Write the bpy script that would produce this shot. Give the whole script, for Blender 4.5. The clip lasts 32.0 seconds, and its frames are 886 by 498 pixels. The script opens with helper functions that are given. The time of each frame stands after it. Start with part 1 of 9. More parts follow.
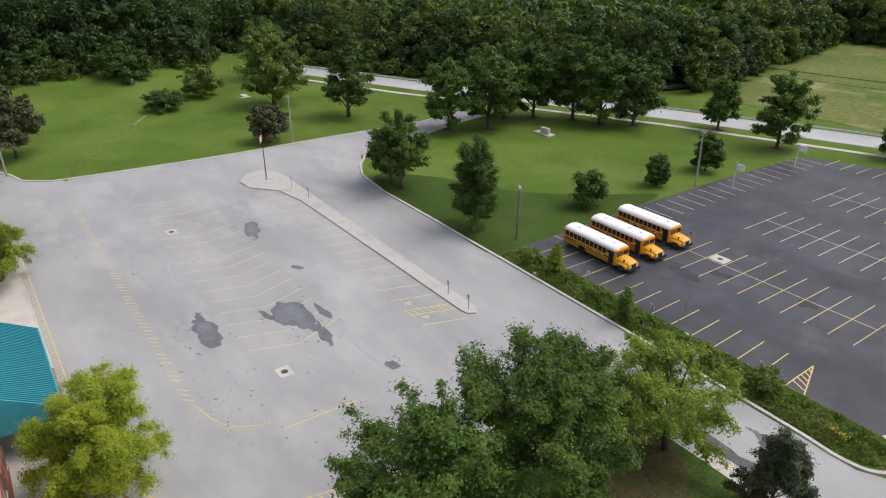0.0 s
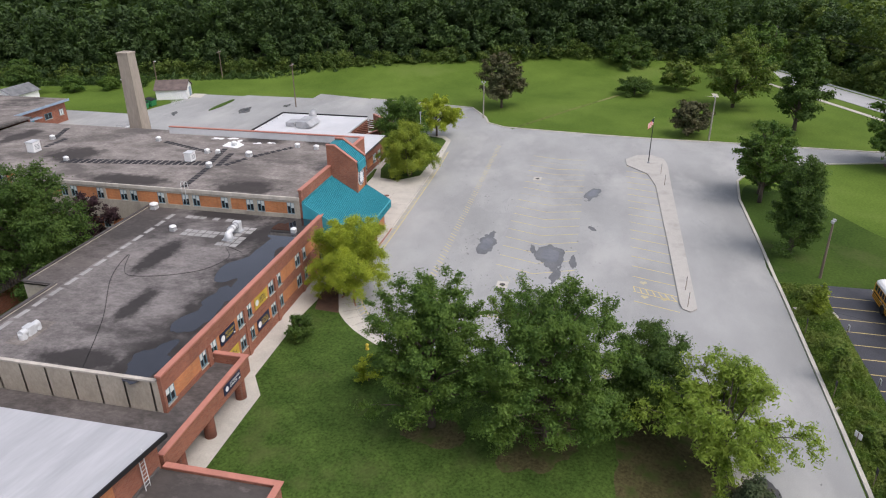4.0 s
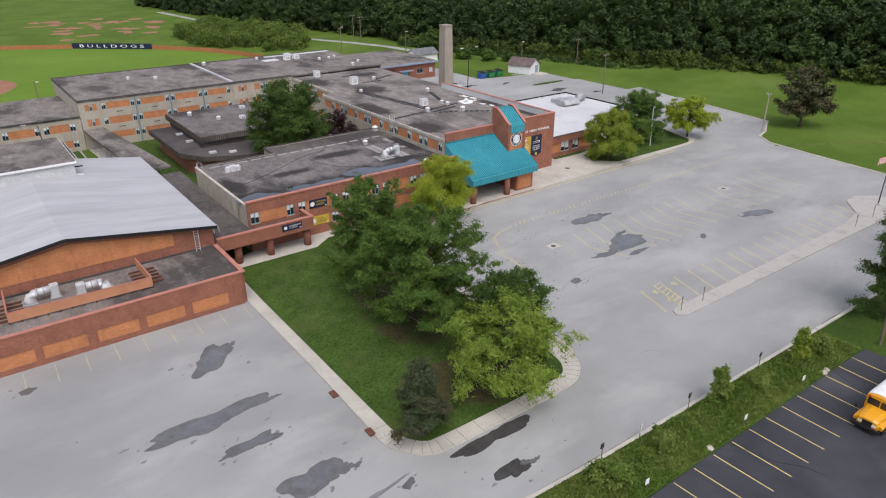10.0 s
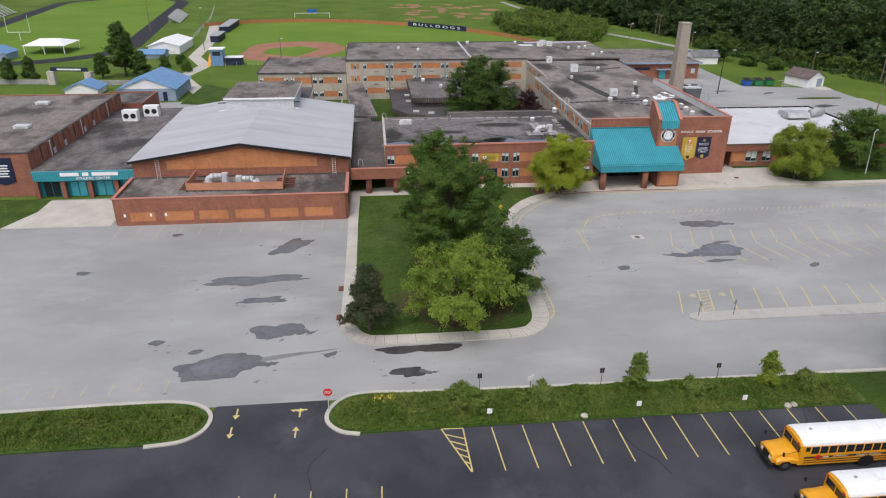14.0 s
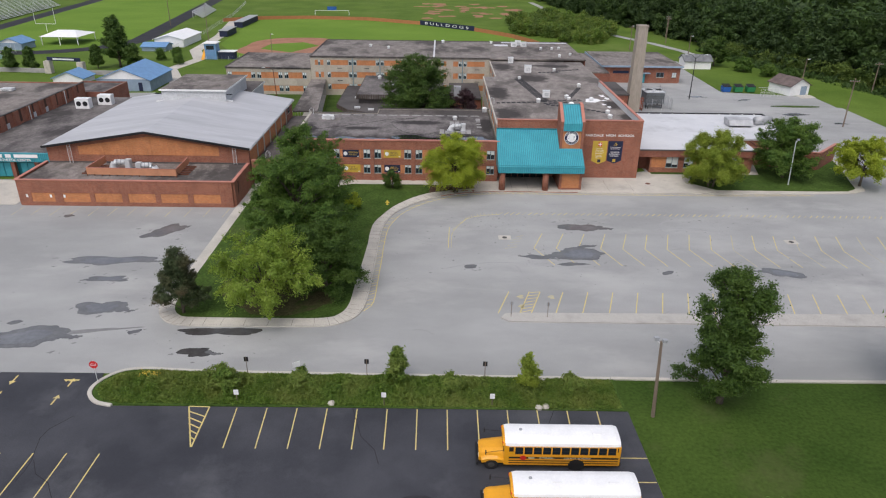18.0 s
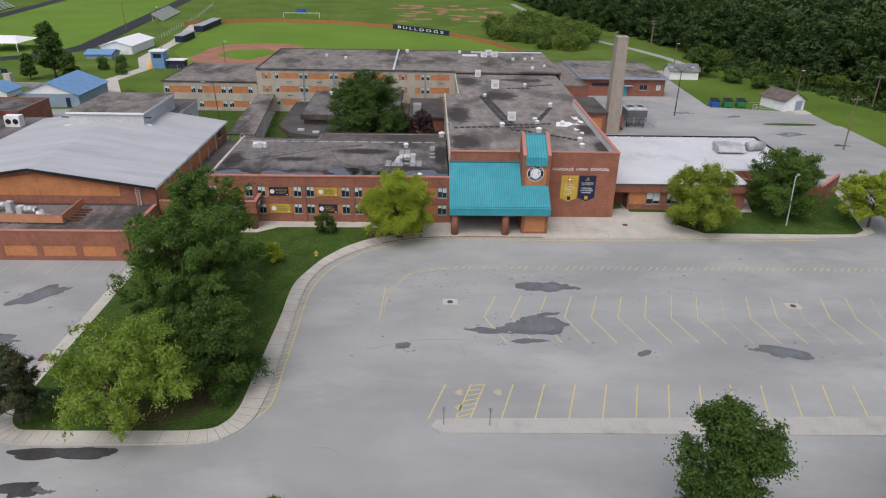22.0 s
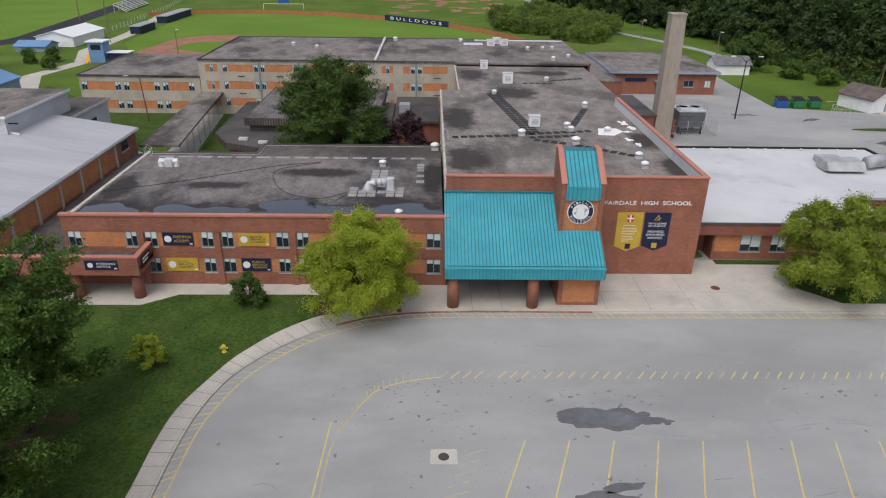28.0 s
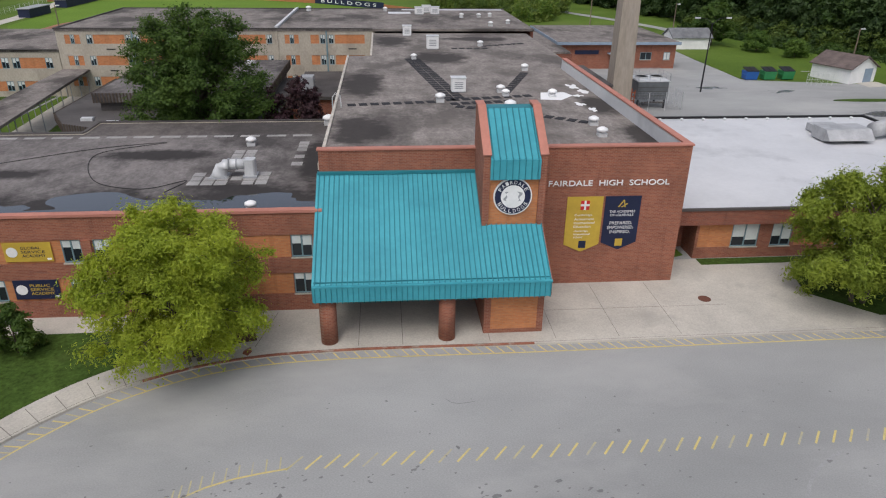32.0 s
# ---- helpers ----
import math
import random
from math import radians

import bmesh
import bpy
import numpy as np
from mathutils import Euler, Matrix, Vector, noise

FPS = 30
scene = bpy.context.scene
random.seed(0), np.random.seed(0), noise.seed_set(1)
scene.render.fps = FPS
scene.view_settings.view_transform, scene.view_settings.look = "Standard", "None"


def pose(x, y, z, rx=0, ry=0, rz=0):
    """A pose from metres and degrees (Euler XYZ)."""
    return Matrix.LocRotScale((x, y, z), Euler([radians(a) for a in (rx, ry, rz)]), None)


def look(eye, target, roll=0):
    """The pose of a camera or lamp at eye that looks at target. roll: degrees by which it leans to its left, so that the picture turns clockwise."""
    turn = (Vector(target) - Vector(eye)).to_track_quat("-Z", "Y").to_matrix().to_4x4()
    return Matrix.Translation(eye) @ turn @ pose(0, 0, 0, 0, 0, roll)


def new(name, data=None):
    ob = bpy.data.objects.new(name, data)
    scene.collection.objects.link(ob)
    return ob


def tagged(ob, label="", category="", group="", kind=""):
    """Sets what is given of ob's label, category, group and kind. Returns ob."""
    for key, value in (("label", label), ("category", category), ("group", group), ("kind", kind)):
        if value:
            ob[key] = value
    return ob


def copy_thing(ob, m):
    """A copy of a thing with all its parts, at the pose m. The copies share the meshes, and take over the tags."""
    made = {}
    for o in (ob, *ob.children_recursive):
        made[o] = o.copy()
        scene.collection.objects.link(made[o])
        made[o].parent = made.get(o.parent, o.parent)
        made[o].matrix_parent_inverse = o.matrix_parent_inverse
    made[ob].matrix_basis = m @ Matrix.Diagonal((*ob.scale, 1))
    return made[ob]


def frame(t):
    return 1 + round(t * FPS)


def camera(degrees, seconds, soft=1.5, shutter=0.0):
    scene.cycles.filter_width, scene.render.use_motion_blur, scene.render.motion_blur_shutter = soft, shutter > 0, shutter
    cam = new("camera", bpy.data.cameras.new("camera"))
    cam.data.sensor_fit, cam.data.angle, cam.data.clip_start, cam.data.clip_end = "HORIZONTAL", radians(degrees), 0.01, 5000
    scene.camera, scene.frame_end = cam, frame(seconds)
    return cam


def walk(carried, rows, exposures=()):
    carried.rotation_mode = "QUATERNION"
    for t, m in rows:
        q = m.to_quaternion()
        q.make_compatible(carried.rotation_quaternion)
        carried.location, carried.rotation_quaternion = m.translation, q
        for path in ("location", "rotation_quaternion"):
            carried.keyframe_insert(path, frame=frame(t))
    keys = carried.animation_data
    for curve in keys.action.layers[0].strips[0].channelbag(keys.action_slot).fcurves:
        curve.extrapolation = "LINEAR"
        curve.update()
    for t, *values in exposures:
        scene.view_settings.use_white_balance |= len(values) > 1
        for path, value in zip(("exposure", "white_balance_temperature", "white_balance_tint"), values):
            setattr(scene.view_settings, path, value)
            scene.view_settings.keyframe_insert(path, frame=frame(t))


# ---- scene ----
cam = camera(66.5, 32.0, 1.15)
PATH = [
    (0, (1.378, -0.828, 38.329), (2.841, -1.878, 37.459), 0.14),
    (1, (-5.442, -5.152, 38.211), (-3.779, -5.865, 37.359), 0.39),
    (2, (-11.502, -11.819, 38.952), (-9.717, -12.102, 38.094), 0.27),
    (3, (-16.066, -19.153, 38.525), (-14.256, -19.081, 37.678), -0.16),
    (3.5, (-17.432, -23.797, 38.609), (-15.640, -23.542, 37.758), -0.34),
    (5.5, (-19.869, -40.451, 38.521), (-18.192, -39.774, 37.666), -0.6),
    (6, (-19.649, -44.614, 38.354), (-18.005, -43.857, 37.502), -0.6),
    (6.5, (-19.234, -48.944, 38.566), (-17.633, -48.105, 37.71), -0.4),
    (7, (-18.363, -53.099, 38.486), (-16.807, -52.178, 37.631), -0.4),
    (7.5, (-17.358, -57.537, 38.198), (-15.85, -56.535, 37.349), -0.5),
    (8, (-16.212, -61.615, 38.064), (-14.768, -60.52, 37.218), -0.6),
    (8.5, (-14.649, -65.915, 38.393), (-13.311, -64.693, 37.544), -0.6),
    (9, (-12.79, -69.975, 38.433), (-11.545, -68.658, 37.587), -0.5),
    (9.5, (-10.829, -73.864, 38.448), (-9.667, -72.472, 37.604), -0.5),
    (10, (-8.7, -77.433, 38.361), (-7.624, -75.974, 37.517), -0.1),
    (10.5, (-6.168, -81.101, 38.437), (-5.19, -79.574, 37.594), -0.2),
    (11, (-3.49, -84.561, 38.475), (-2.614, -82.973, 37.63), -0.1),
    (11.5, (-0.385, -87.78, 38.184), (0.381, -86.136, 37.342), -0.1),
    (12, (2.964, -90.569, 37.937), (3.617, -88.876, 37.095), -0.0),
    (12.5, (6.358, -93.334, 37.709), (6.897, -91.602, 36.867), 0.2),
    (13, (10.028, -95.852, 37.644), (10.449, -94.088, 36.8), 0.1),
    (13.5, (13.708, -98.136, 37.415), (14.014, -96.349, 36.57), 0.3),
    (15.5, (30.117, -104.518, 37.049), (30.105, -102.705, 36.203), 0.4),
    (16, (33.963, -105.308, 37.141), (33.957, -103.497, 36.293), 0.4),
    (16.5, (37.214, -105.467, 37.25), (37.212, -103.656, 36.401), 0.5),
    (17, (39.869, -105.106, 37.386), (39.871, -103.295, 36.538), 0.6),
    (17.5, (42.04, -104.369, 37.496), (42.048, -102.558, 36.648), 0.6),
    (18, (43.779, -103.293, 37.491), (43.793, -101.481, 36.643), 0.8),
    (18.5, (45.279, -101.83, 37.303), (45.298, -100.019, 36.454), 0.8),
    (19, (46.556, -100.139, 37.084), (46.575, -98.328, 36.236), 0.8),
    (19.5, (47.51, -98.157, 36.983), (47.535, -96.346, 36.135), 0.8),
    (20, (48.412, -95.972, 37.123), (48.441, -94.162, 36.272), 0.8),
    (20.5, (49.186, -93.605, 37.352), (49.217, -91.796, 36.5), 0.8),
    (21, (49.618, -91.185, 37.424), (49.654, -89.374, 36.575), 0.8),
    (21.5, (49.97, -88.342, 37.754), (50.01, -86.533, 36.901), 0.9),
    (22, (50.312, -85.792, 37.92), (50.355, -83.983, 37.068), 1.0),
    (22.5, (50.653, -82.935, 37.844), (50.697, -81.125, 36.995), 1.0),
    (23, (51.221, -80.348, 37.645), (51.258, -78.535, 36.801), 0.9),
    (23.5, (51.177, -77.408, 37.777), (51.22, -75.596, 36.931), 1.0),
    (24, (51.407, -74.635, 37.847), (51.447, -72.823, 37.002), 0.8),
    (24.5, (51.568, -71.919, 37.643), (51.608, -70.105, 36.801), 0.8),
    (25, (51.656, -69.055, 37.069), (51.696, -67.241, 36.228), 0.9),
    (25.5, (51.823, -66.097, 36.008), (51.862, -64.281, 35.17), 0.8),
    (27.5, (51.943, -54.896, 30.674), (51.98, -53.078, 29.841), 0.8),
    (28, (51.824, -52.166, 29.747), (51.864, -50.355, 28.901), 0.9),
    (28.5, (51.888, -50.041, 28.074), (51.922, -48.223, 27.242), 0.7),
    (29, (51.805, -47.94, 26.778), (51.837, -46.121, 25.947), 0.6),
    (29.5, (51.866, -45.797, 25.653), (51.902, -43.98, 24.818), 0.6),
    (30, (52.29, -43.723, 24.747), (52.349, -41.907, 23.912), 0.5),
    (30.5, (53.068, -41.624, 23.996), (53.156, -39.809, 23.161), 0.4),
    (31, (54.254, -39.484, 23.288), (54.369, -37.67, 22.454), 0.4),
    (31.5, (55.709, -37.217, 22.57), (55.856, -35.406, 21.736), 0.4),
    (32, (57.493, -34.987, 22.107), (57.654, -33.181, 21.261), 0.7),
]
walk(cam, [(t, look(eye, target, roll)) for t, eye, target, roll in PATH], [(0, 0.17, 6400, 14), (7, 0.17, 6300, 15), (10, 0.02, 6300, 14), (14, -0.04, 6300, 13), (18, -0.08, 6300, 13), (21, -0.17, 6300, 13), (32, -0.23, 6300, 12)])

# ---- daylight: an overcast midday ----
world = bpy.data.worlds.new("overcast")
scene.world = world
world.use_nodes = True
wn = world.node_tree
sky = wn.nodes.new("ShaderNodeTexSky")
sky.sky_type = 'NISHITA'
sky.sun_disc = False
sky.sun_elevation = radians(58)
sky.sun_rotation = radians(200)
sky.air_density = 1.0
sky.dust_density = 4.5
sky.ozone_density = 1.0
wn.nodes["Background"].inputs[1].default_value = 0.185
grey = wn.nodes.new("ShaderNodeHueSaturation")     # cloud takes much of the blue out of the sky
grey.inputs["Saturation"].default_value = 0.55
wn.links.new(sky.outputs[0], grey.inputs["Color"])
wn.links.new(grey.outputs[0], wn.nodes["Background"].inputs[0])
sun = new("sun", bpy.data.lights.new("sun", 'SUN'))
sun.data.energy = 0.75
sun.data.angle = radians(35)
sun.data.color = (1.0, 0.97, 0.93)
sun.matrix_world = look((0, 0, 0), (0.30, 0.45, -0.9))

# ---- materials ----
def node_mat(name):
    m = bpy.data.materials.new(name)
    m.use_nodes = True
    nt = m.node_tree
    return m, nt, nt.nodes["Principled BSDF"]


def nz(nt, vec, scale, detail=4.0, rough=0.6):
    n = nt.nodes.new("ShaderNodeTexNoise")
    n.inputs["Scale"].default_value = scale
    n.inputs["Detail"].default_value = detail
    n.inputs["Roughness"].default_value = rough
    nt.links.new(vec, n.inputs["Vector"])
    return n.outputs["Fac"]


def ramp(nt, fac, lo, hi, c0, c1):
    r = nt.nodes.new("ShaderNodeValToRGB")
    r.color_ramp.elements[0].position, r.color_ramp.elements[1].position = lo, hi
    r.color_ramp.elements[0].color, r.color_ramp.elements[1].color = (*c0, 1), (*c1, 1)
    nt.links.new(fac, r.inputs[0])
    return r.outputs[0]


def mix(nt, fac, a, b, how='MIX'):
    n = nt.nodes.new("ShaderNodeMix")
    n.data_type, n.blend_type = 'RGBA', how
    for sock, val in ((n.inputs[0], fac), (n.inputs[6], a), (n.inputs[7], b)):
        if isinstance(val, (int, float)):
            sock.default_value = val
        elif isinstance(val, tuple):
            sock.default_value = (*val, 1)
        else:
            nt.links.new(val, sock)
    return n.outputs[2]


def spot(nt, scale=(1, 1, 1)):
    """World position, stretched."""
    g = nt.nodes.new("ShaderNodeNewGeometry")
    v = nt.nodes.new("ShaderNodeVectorMath")
    v.operation = 'MULTIPLY'
    v.inputs[1].default_value = scale
    nt.links.new(g.outputs["Position"], v.inputs[0])
    return v.outputs[0]


def bump(nt, bsdf, fac, strength, dist):
    b = nt.nodes.new("ShaderNodeBump")
    b.inputs["Strength"].default_value, b.inputs["Distance"].default_value = strength, dist
    nt.links.new(fac, b.inputs["Height"])
    nt.links.new(b.outputs[0], bsdf.inputs["Normal"])


def surface(name, c0, c1, grain=8.0, patch=0.25, stain=None, stain_at=(0.55, 0.75), stain_scale=0.08, rough=0.85, relief=0.3, metal=0.0,
            stretch=(1, 1, 1), spec=0.3, fine=0.12):
    m, nt, b = node_mat(name)
    p = spot(nt, stretch)
    col = ramp(nt, nz(nt, p, patch, 5), 0.35, 0.68, c0, c1)
    fin = ramp(nt, nz(nt, p, grain, 3), 0.3, 0.7, (1 - fine,) * 3, (1 + fine,) * 3)
    col = mix(nt, 1.0, col, fin, 'MULTIPLY')
    if stain:
        f = ramp(nt, nz(nt, p, stain_scale, 6, 0.62), stain_at[0], stain_at[1], (0, 0, 0), (1, 1, 1))
        col = mix(nt, f, col, stain)
    nt.links.new(col, b.inputs["Base Color"])
    b.inputs["Roughness"].default_value = rough
    b.inputs["Metallic"].default_value = metal
    b.inputs["Specular IOR Level"].default_value = spec
    if relief:
        bump(nt, b, nz(nt, p, grain, 4), relief, 0.02)
    return m


def wet_spots(nt, spots):
    """Damp areas with soft ragged rims; each spot is x, y and its half-lengths along x and y."""
    g = nt.nodes.new("ShaderNodeNewGeometry")
    near = None
    for x, y, rx, ry in spots:
        v = nt.nodes.new("ShaderNodeVectorMath")
        v.operation = 'SUBTRACT'
        v.inputs[1].default_value = (x, y, 0)
        nt.links.new(g.outputs["Position"], v.inputs[0])
        w = nt.nodes.new("ShaderNodeVectorMath")
        w.operation = 'MULTIPLY'
        w.inputs[1].default_value = (1 / rx, 1 / ry, 0)
        nt.links.new(v.outputs[0], w.inputs[0])
        d = nt.nodes.new("ShaderNodeVectorMath")
        d.operation = 'LENGTH'
        nt.links.new(w.outputs[0], d.inputs[0])
        if near is None:
            near = d.outputs["Value"]
        else:
            m = nt.nodes.new("ShaderNodeMath")
            m.operation = 'MINIMUM'
            nt.links.new(near, m.inputs[0])
            nt.links.new(d.outputs["Value"], m.inputs[1])
            near = m.outputs[0]
    a = nt.nodes.new("ShaderNodeMath")
    a.operation = 'MULTIPLY_ADD'
    a.inputs[1].default_value = 1.7
    nt.links.new(nz(nt, spot(nt), 0.55, 6, 0.62), a.inputs[0])
    nt.links.new(near, a.inputs[2])
    h = nt.nodes.new("ShaderNodeMath")
    h.operation = 'MULTIPLY'
    h.inputs[1].default_value = 0.4
    nt.links.new(a.outputs[0], h.inputs[0])
    return ramp(nt, h.outputs[0], 0.62, 0.82, (0.92, 0.92, 0.92), (0, 0, 0))


def tar_mat(name, c0, c1, stain, amount=0.85, spots=()):
    """Weathered built-up roofing: mottled gravel, broad dark water stains with ragged rims, pale dried patches."""
    m, nt, b = node_mat(name)
    p = spot(nt, (1.25, 0.75, 1))
    col = ramp(nt, nz(nt, p, 0.45, 7, 0.68), 0.36, 0.64, c0, c1)
    speck = ramp(nt, nz(nt, p, 2.6, 5, 0.75), 0.4, 0.62, (0.78, 0.78, 0.78), (1.12, 1.12, 1.12))
    col = mix(nt, 1.0, col, speck, 'MULTIPLY')
    dry = ramp(nt, nz(nt, p, 0.21, 7, 0.65), 0.54, 0.66, (0, 0, 0), (0.6, 0.6, 0.6))
    col = mix(nt, dry, col, (c1[0] * 1.22, c1[1] * 1.2, c1[2] * 1.17))
    dark = ramp(nt, nz(nt, p, 0.105, 8, 0.66), 0.49, 0.60, (0, 0, 0), (amount,) * 3)
    col = mix(nt, dark, col, stain)
    if spots:
        col = mix(nt, wet_spots(nt, spots), col, (stain[0] * 0.75, stain[1] * 0.75, stain[2] * 0.75))
    nt.links.new(col, b.inputs["Base Color"])
    b.inputs["Roughness"].default_value = 0.92
    b.inputs["Specular IOR Level"].default_value = 0.25
    bump(nt, b, nz(nt, p, 6, 4), 0.5, 0.02)
    return m


def brick_mat(name, c0, c1, mortar, scale=1.0):
    m, nt, b = node_mat(name)
    g = nt.nodes.new("ShaderNodeNewGeometry")
    s = nt.nodes.new("ShaderNodeSeparateXYZ")
    nt.links.new(g.outputs["Position"], s.inputs[0])
    a = nt.nodes.new("ShaderNodeMath")
    nt.links.new(s.outputs[0], a.inputs[0])
    nt.links.new(s.outputs[1], a.inputs[1])
    c = nt.nodes.new("ShaderNodeCombineXYZ")
    nt.links.new(a.outputs[0], c.inputs[0])
    nt.links.new(s.outputs[2], c.inputs[1])
    t = nt.nodes.new("ShaderNodeTexBrick")
    t.inputs["Scale"].default_value = scale
    t.inputs["Brick Width"].default_value, t.inputs["Row Height"].default_value = 0.3, 0.1
    t.inputs["Mortar Size"].default_value = 0.011
    t.inputs["Color1"].default_value, t.inputs["Color2"].default_value, t.inputs["Mortar"].default_value = (*c0, 1), (*c1, 1), (*mortar, 1)
    nt.links.new(c.outputs[0], t.inputs["Vector"])
    p = spot(nt)
    col = mix(nt, 1.0, t.outputs[0], ramp(nt, nz(nt, p, 0.5, 6), 0.3, 0.7, (0.8, 0.8, 0.8), (1.15, 1.12, 1.1)), 'MULTIPLY')
    streak = ramp(nt, nz(nt, spot(nt, (1.6, 1.6, 0.12)), 1.0, 5), 0.55, 0.8, (1, 1, 1), (0.72, 0.7, 0.7))
    col = mix(nt, 1.0, col, streak, 'MULTIPLY')
    nt.links.new(col, b.inputs["Base Color"])
    b.inputs["Roughness"].default_value = 0.88
    bump(nt, b, t.outputs[1], -0.4, 0.01)
    return m


def leaf_mat(name, c0, c1, c2, trans=0.25):
    """Foliage: colour varies leaf by leaf and over the crown."""
    m, nt, b = node_mat(name)
    g = nt.nodes.new("ShaderNodeNewGeometry")
    col = ramp(nt, g.outputs["Random Per Island"], 0.0, 1.0, c0, c1)
    big = ramp(nt, nz(nt, spot(nt), 0.35, 3), 0.4, 0.72, (0, 0, 0), (1, 1, 1))
    col = mix(nt, big, col, c2)
    nt.links.new(col, b.inputs["Base Color"])
    b.inputs["Roughness"].default_value = 0.6
    b.inputs["Specular IOR Level"].default_value = 0.25
    tr = nt.nodes.new("ShaderNodeBsdfTranslucent")
    nt.links.new(mix(nt, 1.0, col, (1.5, 1.5, 0.7), 'MULTIPLY'), tr.inputs[0])
    ms = nt.nodes.new("ShaderNodeMixShader")
    ms.inputs[0].default_value = trans
    nt.links.new(b.outputs[0], ms.inputs[1])
    nt.links.new(tr.outputs[0], ms.inputs[2])
    nt.links.new(ms.outputs[0], nt.nodes["Material Output"].inputs[0])
    return m


def plain(name, c, rough=0.6, metal=0.0, spec=0.4, vary=0.1):
    return surface(name, tuple(v * (1 - vary) for v in c), tuple(min(1, v * (1 + vary)) for v in c), 6.0, 0.8, rough=rough, metal=metal, relief=0.05, spec=spec, fine=0.04)


M_ASPH = surface("asphalt_old", (0.258, 0.261, 0.253), (0.352, 0.354, 0.342), 14, 0.06, (0.40, 0.395, 0.378), (0.52, 0.76), 0.075, 0.9, 0.4, stretch=(0.8, 1.5, 1))
M_DARK = surface("asphalt_new", (0.032, 0.033, 0.039), (0.064, 0.065, 0.073), 16, 0.12, (0.10, 0.101, 0.107), (0.55, 0.82), 0.16, 0.6, 0.5, fine=0.25)
M_ROAD = surface("asphalt_road", (0.36, 0.36, 0.36), (0.43, 0.43, 0.42), 12, 0.1, rough=0.9)
M_CONC = surface("concrete", (0.425, 0.398, 0.348), (0.525, 0.494, 0.430), 10, 0.3, (0.34, 0.32, 0.285), (0.55, 0.78), 0.25, 0.9, 0.3)
M_GRASS = surface("lawn_grass", (0.038, 0.070, 0.013), (0.064, 0.106, 0.021), 4, 0.35, (0.085, 0.105, 0.032), (0.54, 0.76), 0.14, 0.95, 0.9, fine=0.4, spec=0.1)
M_FIELD = surface("field_grass", (0.072, 0.120, 0.017), (0.110, 0.168, 0.027), 3, 0.06, (0.125, 0.16, 0.045), (0.56, 0.76), 0.03, 0.95, 0.35, fine=0.2, spec=0.1)
M_GRASSM = surface("verge_grass", (0.033, 0.062, 0.010), (0.055, 0.092, 0.016), 3, 0.1, (0.085, 0.095, 0.034), (0.56, 0.76), 0.08, 0.95, 0.5, fine=0.25, spec=0.1)
M_GRASSB = surface("thin_shaded_grass", (0.066, 0.060, 0.026), (0.096, 0.082, 0.038), 4, 0.5, (0.04, 0.07, 0.014), (0.48, 0.66), 0.5, 0.95, 0.6, fine=0.35, spec=0.1)
# near black, to keep the gaps between woodland crowns dark
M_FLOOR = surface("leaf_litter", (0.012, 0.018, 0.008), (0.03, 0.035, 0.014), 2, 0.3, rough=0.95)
M_MEADOW = surface("meadow", (0.082, 0.122, 0.025), (0.152, 0.162, 0.05), 0.8, 0.04, (0.30, 0.27, 0.14), (0.58, 0.74), 0.035, 0.95, 0.9, fine=0.3, spec=0.1)
M_SOIL = surface("mulch", (0.07, 0.04, 0.028), (0.12, 0.07, 0.045), 9, 0.8, rough=0.95, relief=0.8)
M_DIRT = surface("infield_dirt", (0.26, 0.12, 0.075), (0.34, 0.17, 0.11), 2, 0.2, rough=0.95)
M_BRICK = brick_mat("red_brick", (0.226, 0.074, 0.044), (0.308, 0.112, 0.063), (0.30, 0.17, 0.12))
M_BRICKD = brick_mat("dark_red_brick", (0.20, 0.062, 0.038), (0.27, 0.09, 0.05), (0.24, 0.14, 0.11))
M_ORANGE = brick_mat("orange_brick", (0.46, 0.165, 0.06), (0.56, 0.23, 0.085), (0.42, 0.22, 0.12))
M_COPING = plain("salmon_coping", (0.44, 0.185, 0.135), 0.7)
M_ROOF = tar_mat("tar_roof", (0.150, 0.132, 0.120), (0.262, 0.234, 0.212), (0.048, 0.042, 0.039))
M_ROOFD = surface("dark_tar_roof", (0.055, 0.05, 0.048), (0.11, 0.10, 0.095), 7, 0.15, (0.03, 0.028, 0.028), (0.55, 0.75), 0.1, 0.9, 0.5)
M_ROOFG = tar_mat("grey_tar_roof", (0.12, 0.108, 0.103), (0.20, 0.182, 0.172), (0.04, 0.036, 0.035), 0.9)
M_ROOFC = tar_mat("classroom_tar_roof", (0.132, 0.119, 0.114), (0.218, 0.199, 0.190), (0.04, 0.036, 0.035), 0.8,
                  [(22.0, 6.0, 4.2, 3.0), (29.8, 5.6, 5.0, 2.6), (38.6, 5.6, 8.0, 3.9), (48.6, 6.2, 6.0, 5.0), (40.4, 17.3, 4.4, 1.5), (30.0, 13.0, 3.6, 1.2), (52.2, 16.0, 1.4, 6.0), (21.0, 12.0, 1.6, 4.0)])
M_ROOFB = tar_mat("main_tar_roof", (0.172, 0.152, 0.138), (0.292, 0.262, 0.238), (0.055, 0.048, 0.045), 0.7,
                  [(63.8, 46.5, 3.4, 4.2), (55.4, 31.5, 2.0, 6.0), (55.6, 14.6, 2.4, 4.0), (76.4, 12.0, 1.3, 3.4), (70.4, 62.0, 4.6, 2.0), (58.6, 60.5, 2.2, 5.0), (76.0, 22.0, 1.6, 3.0)])
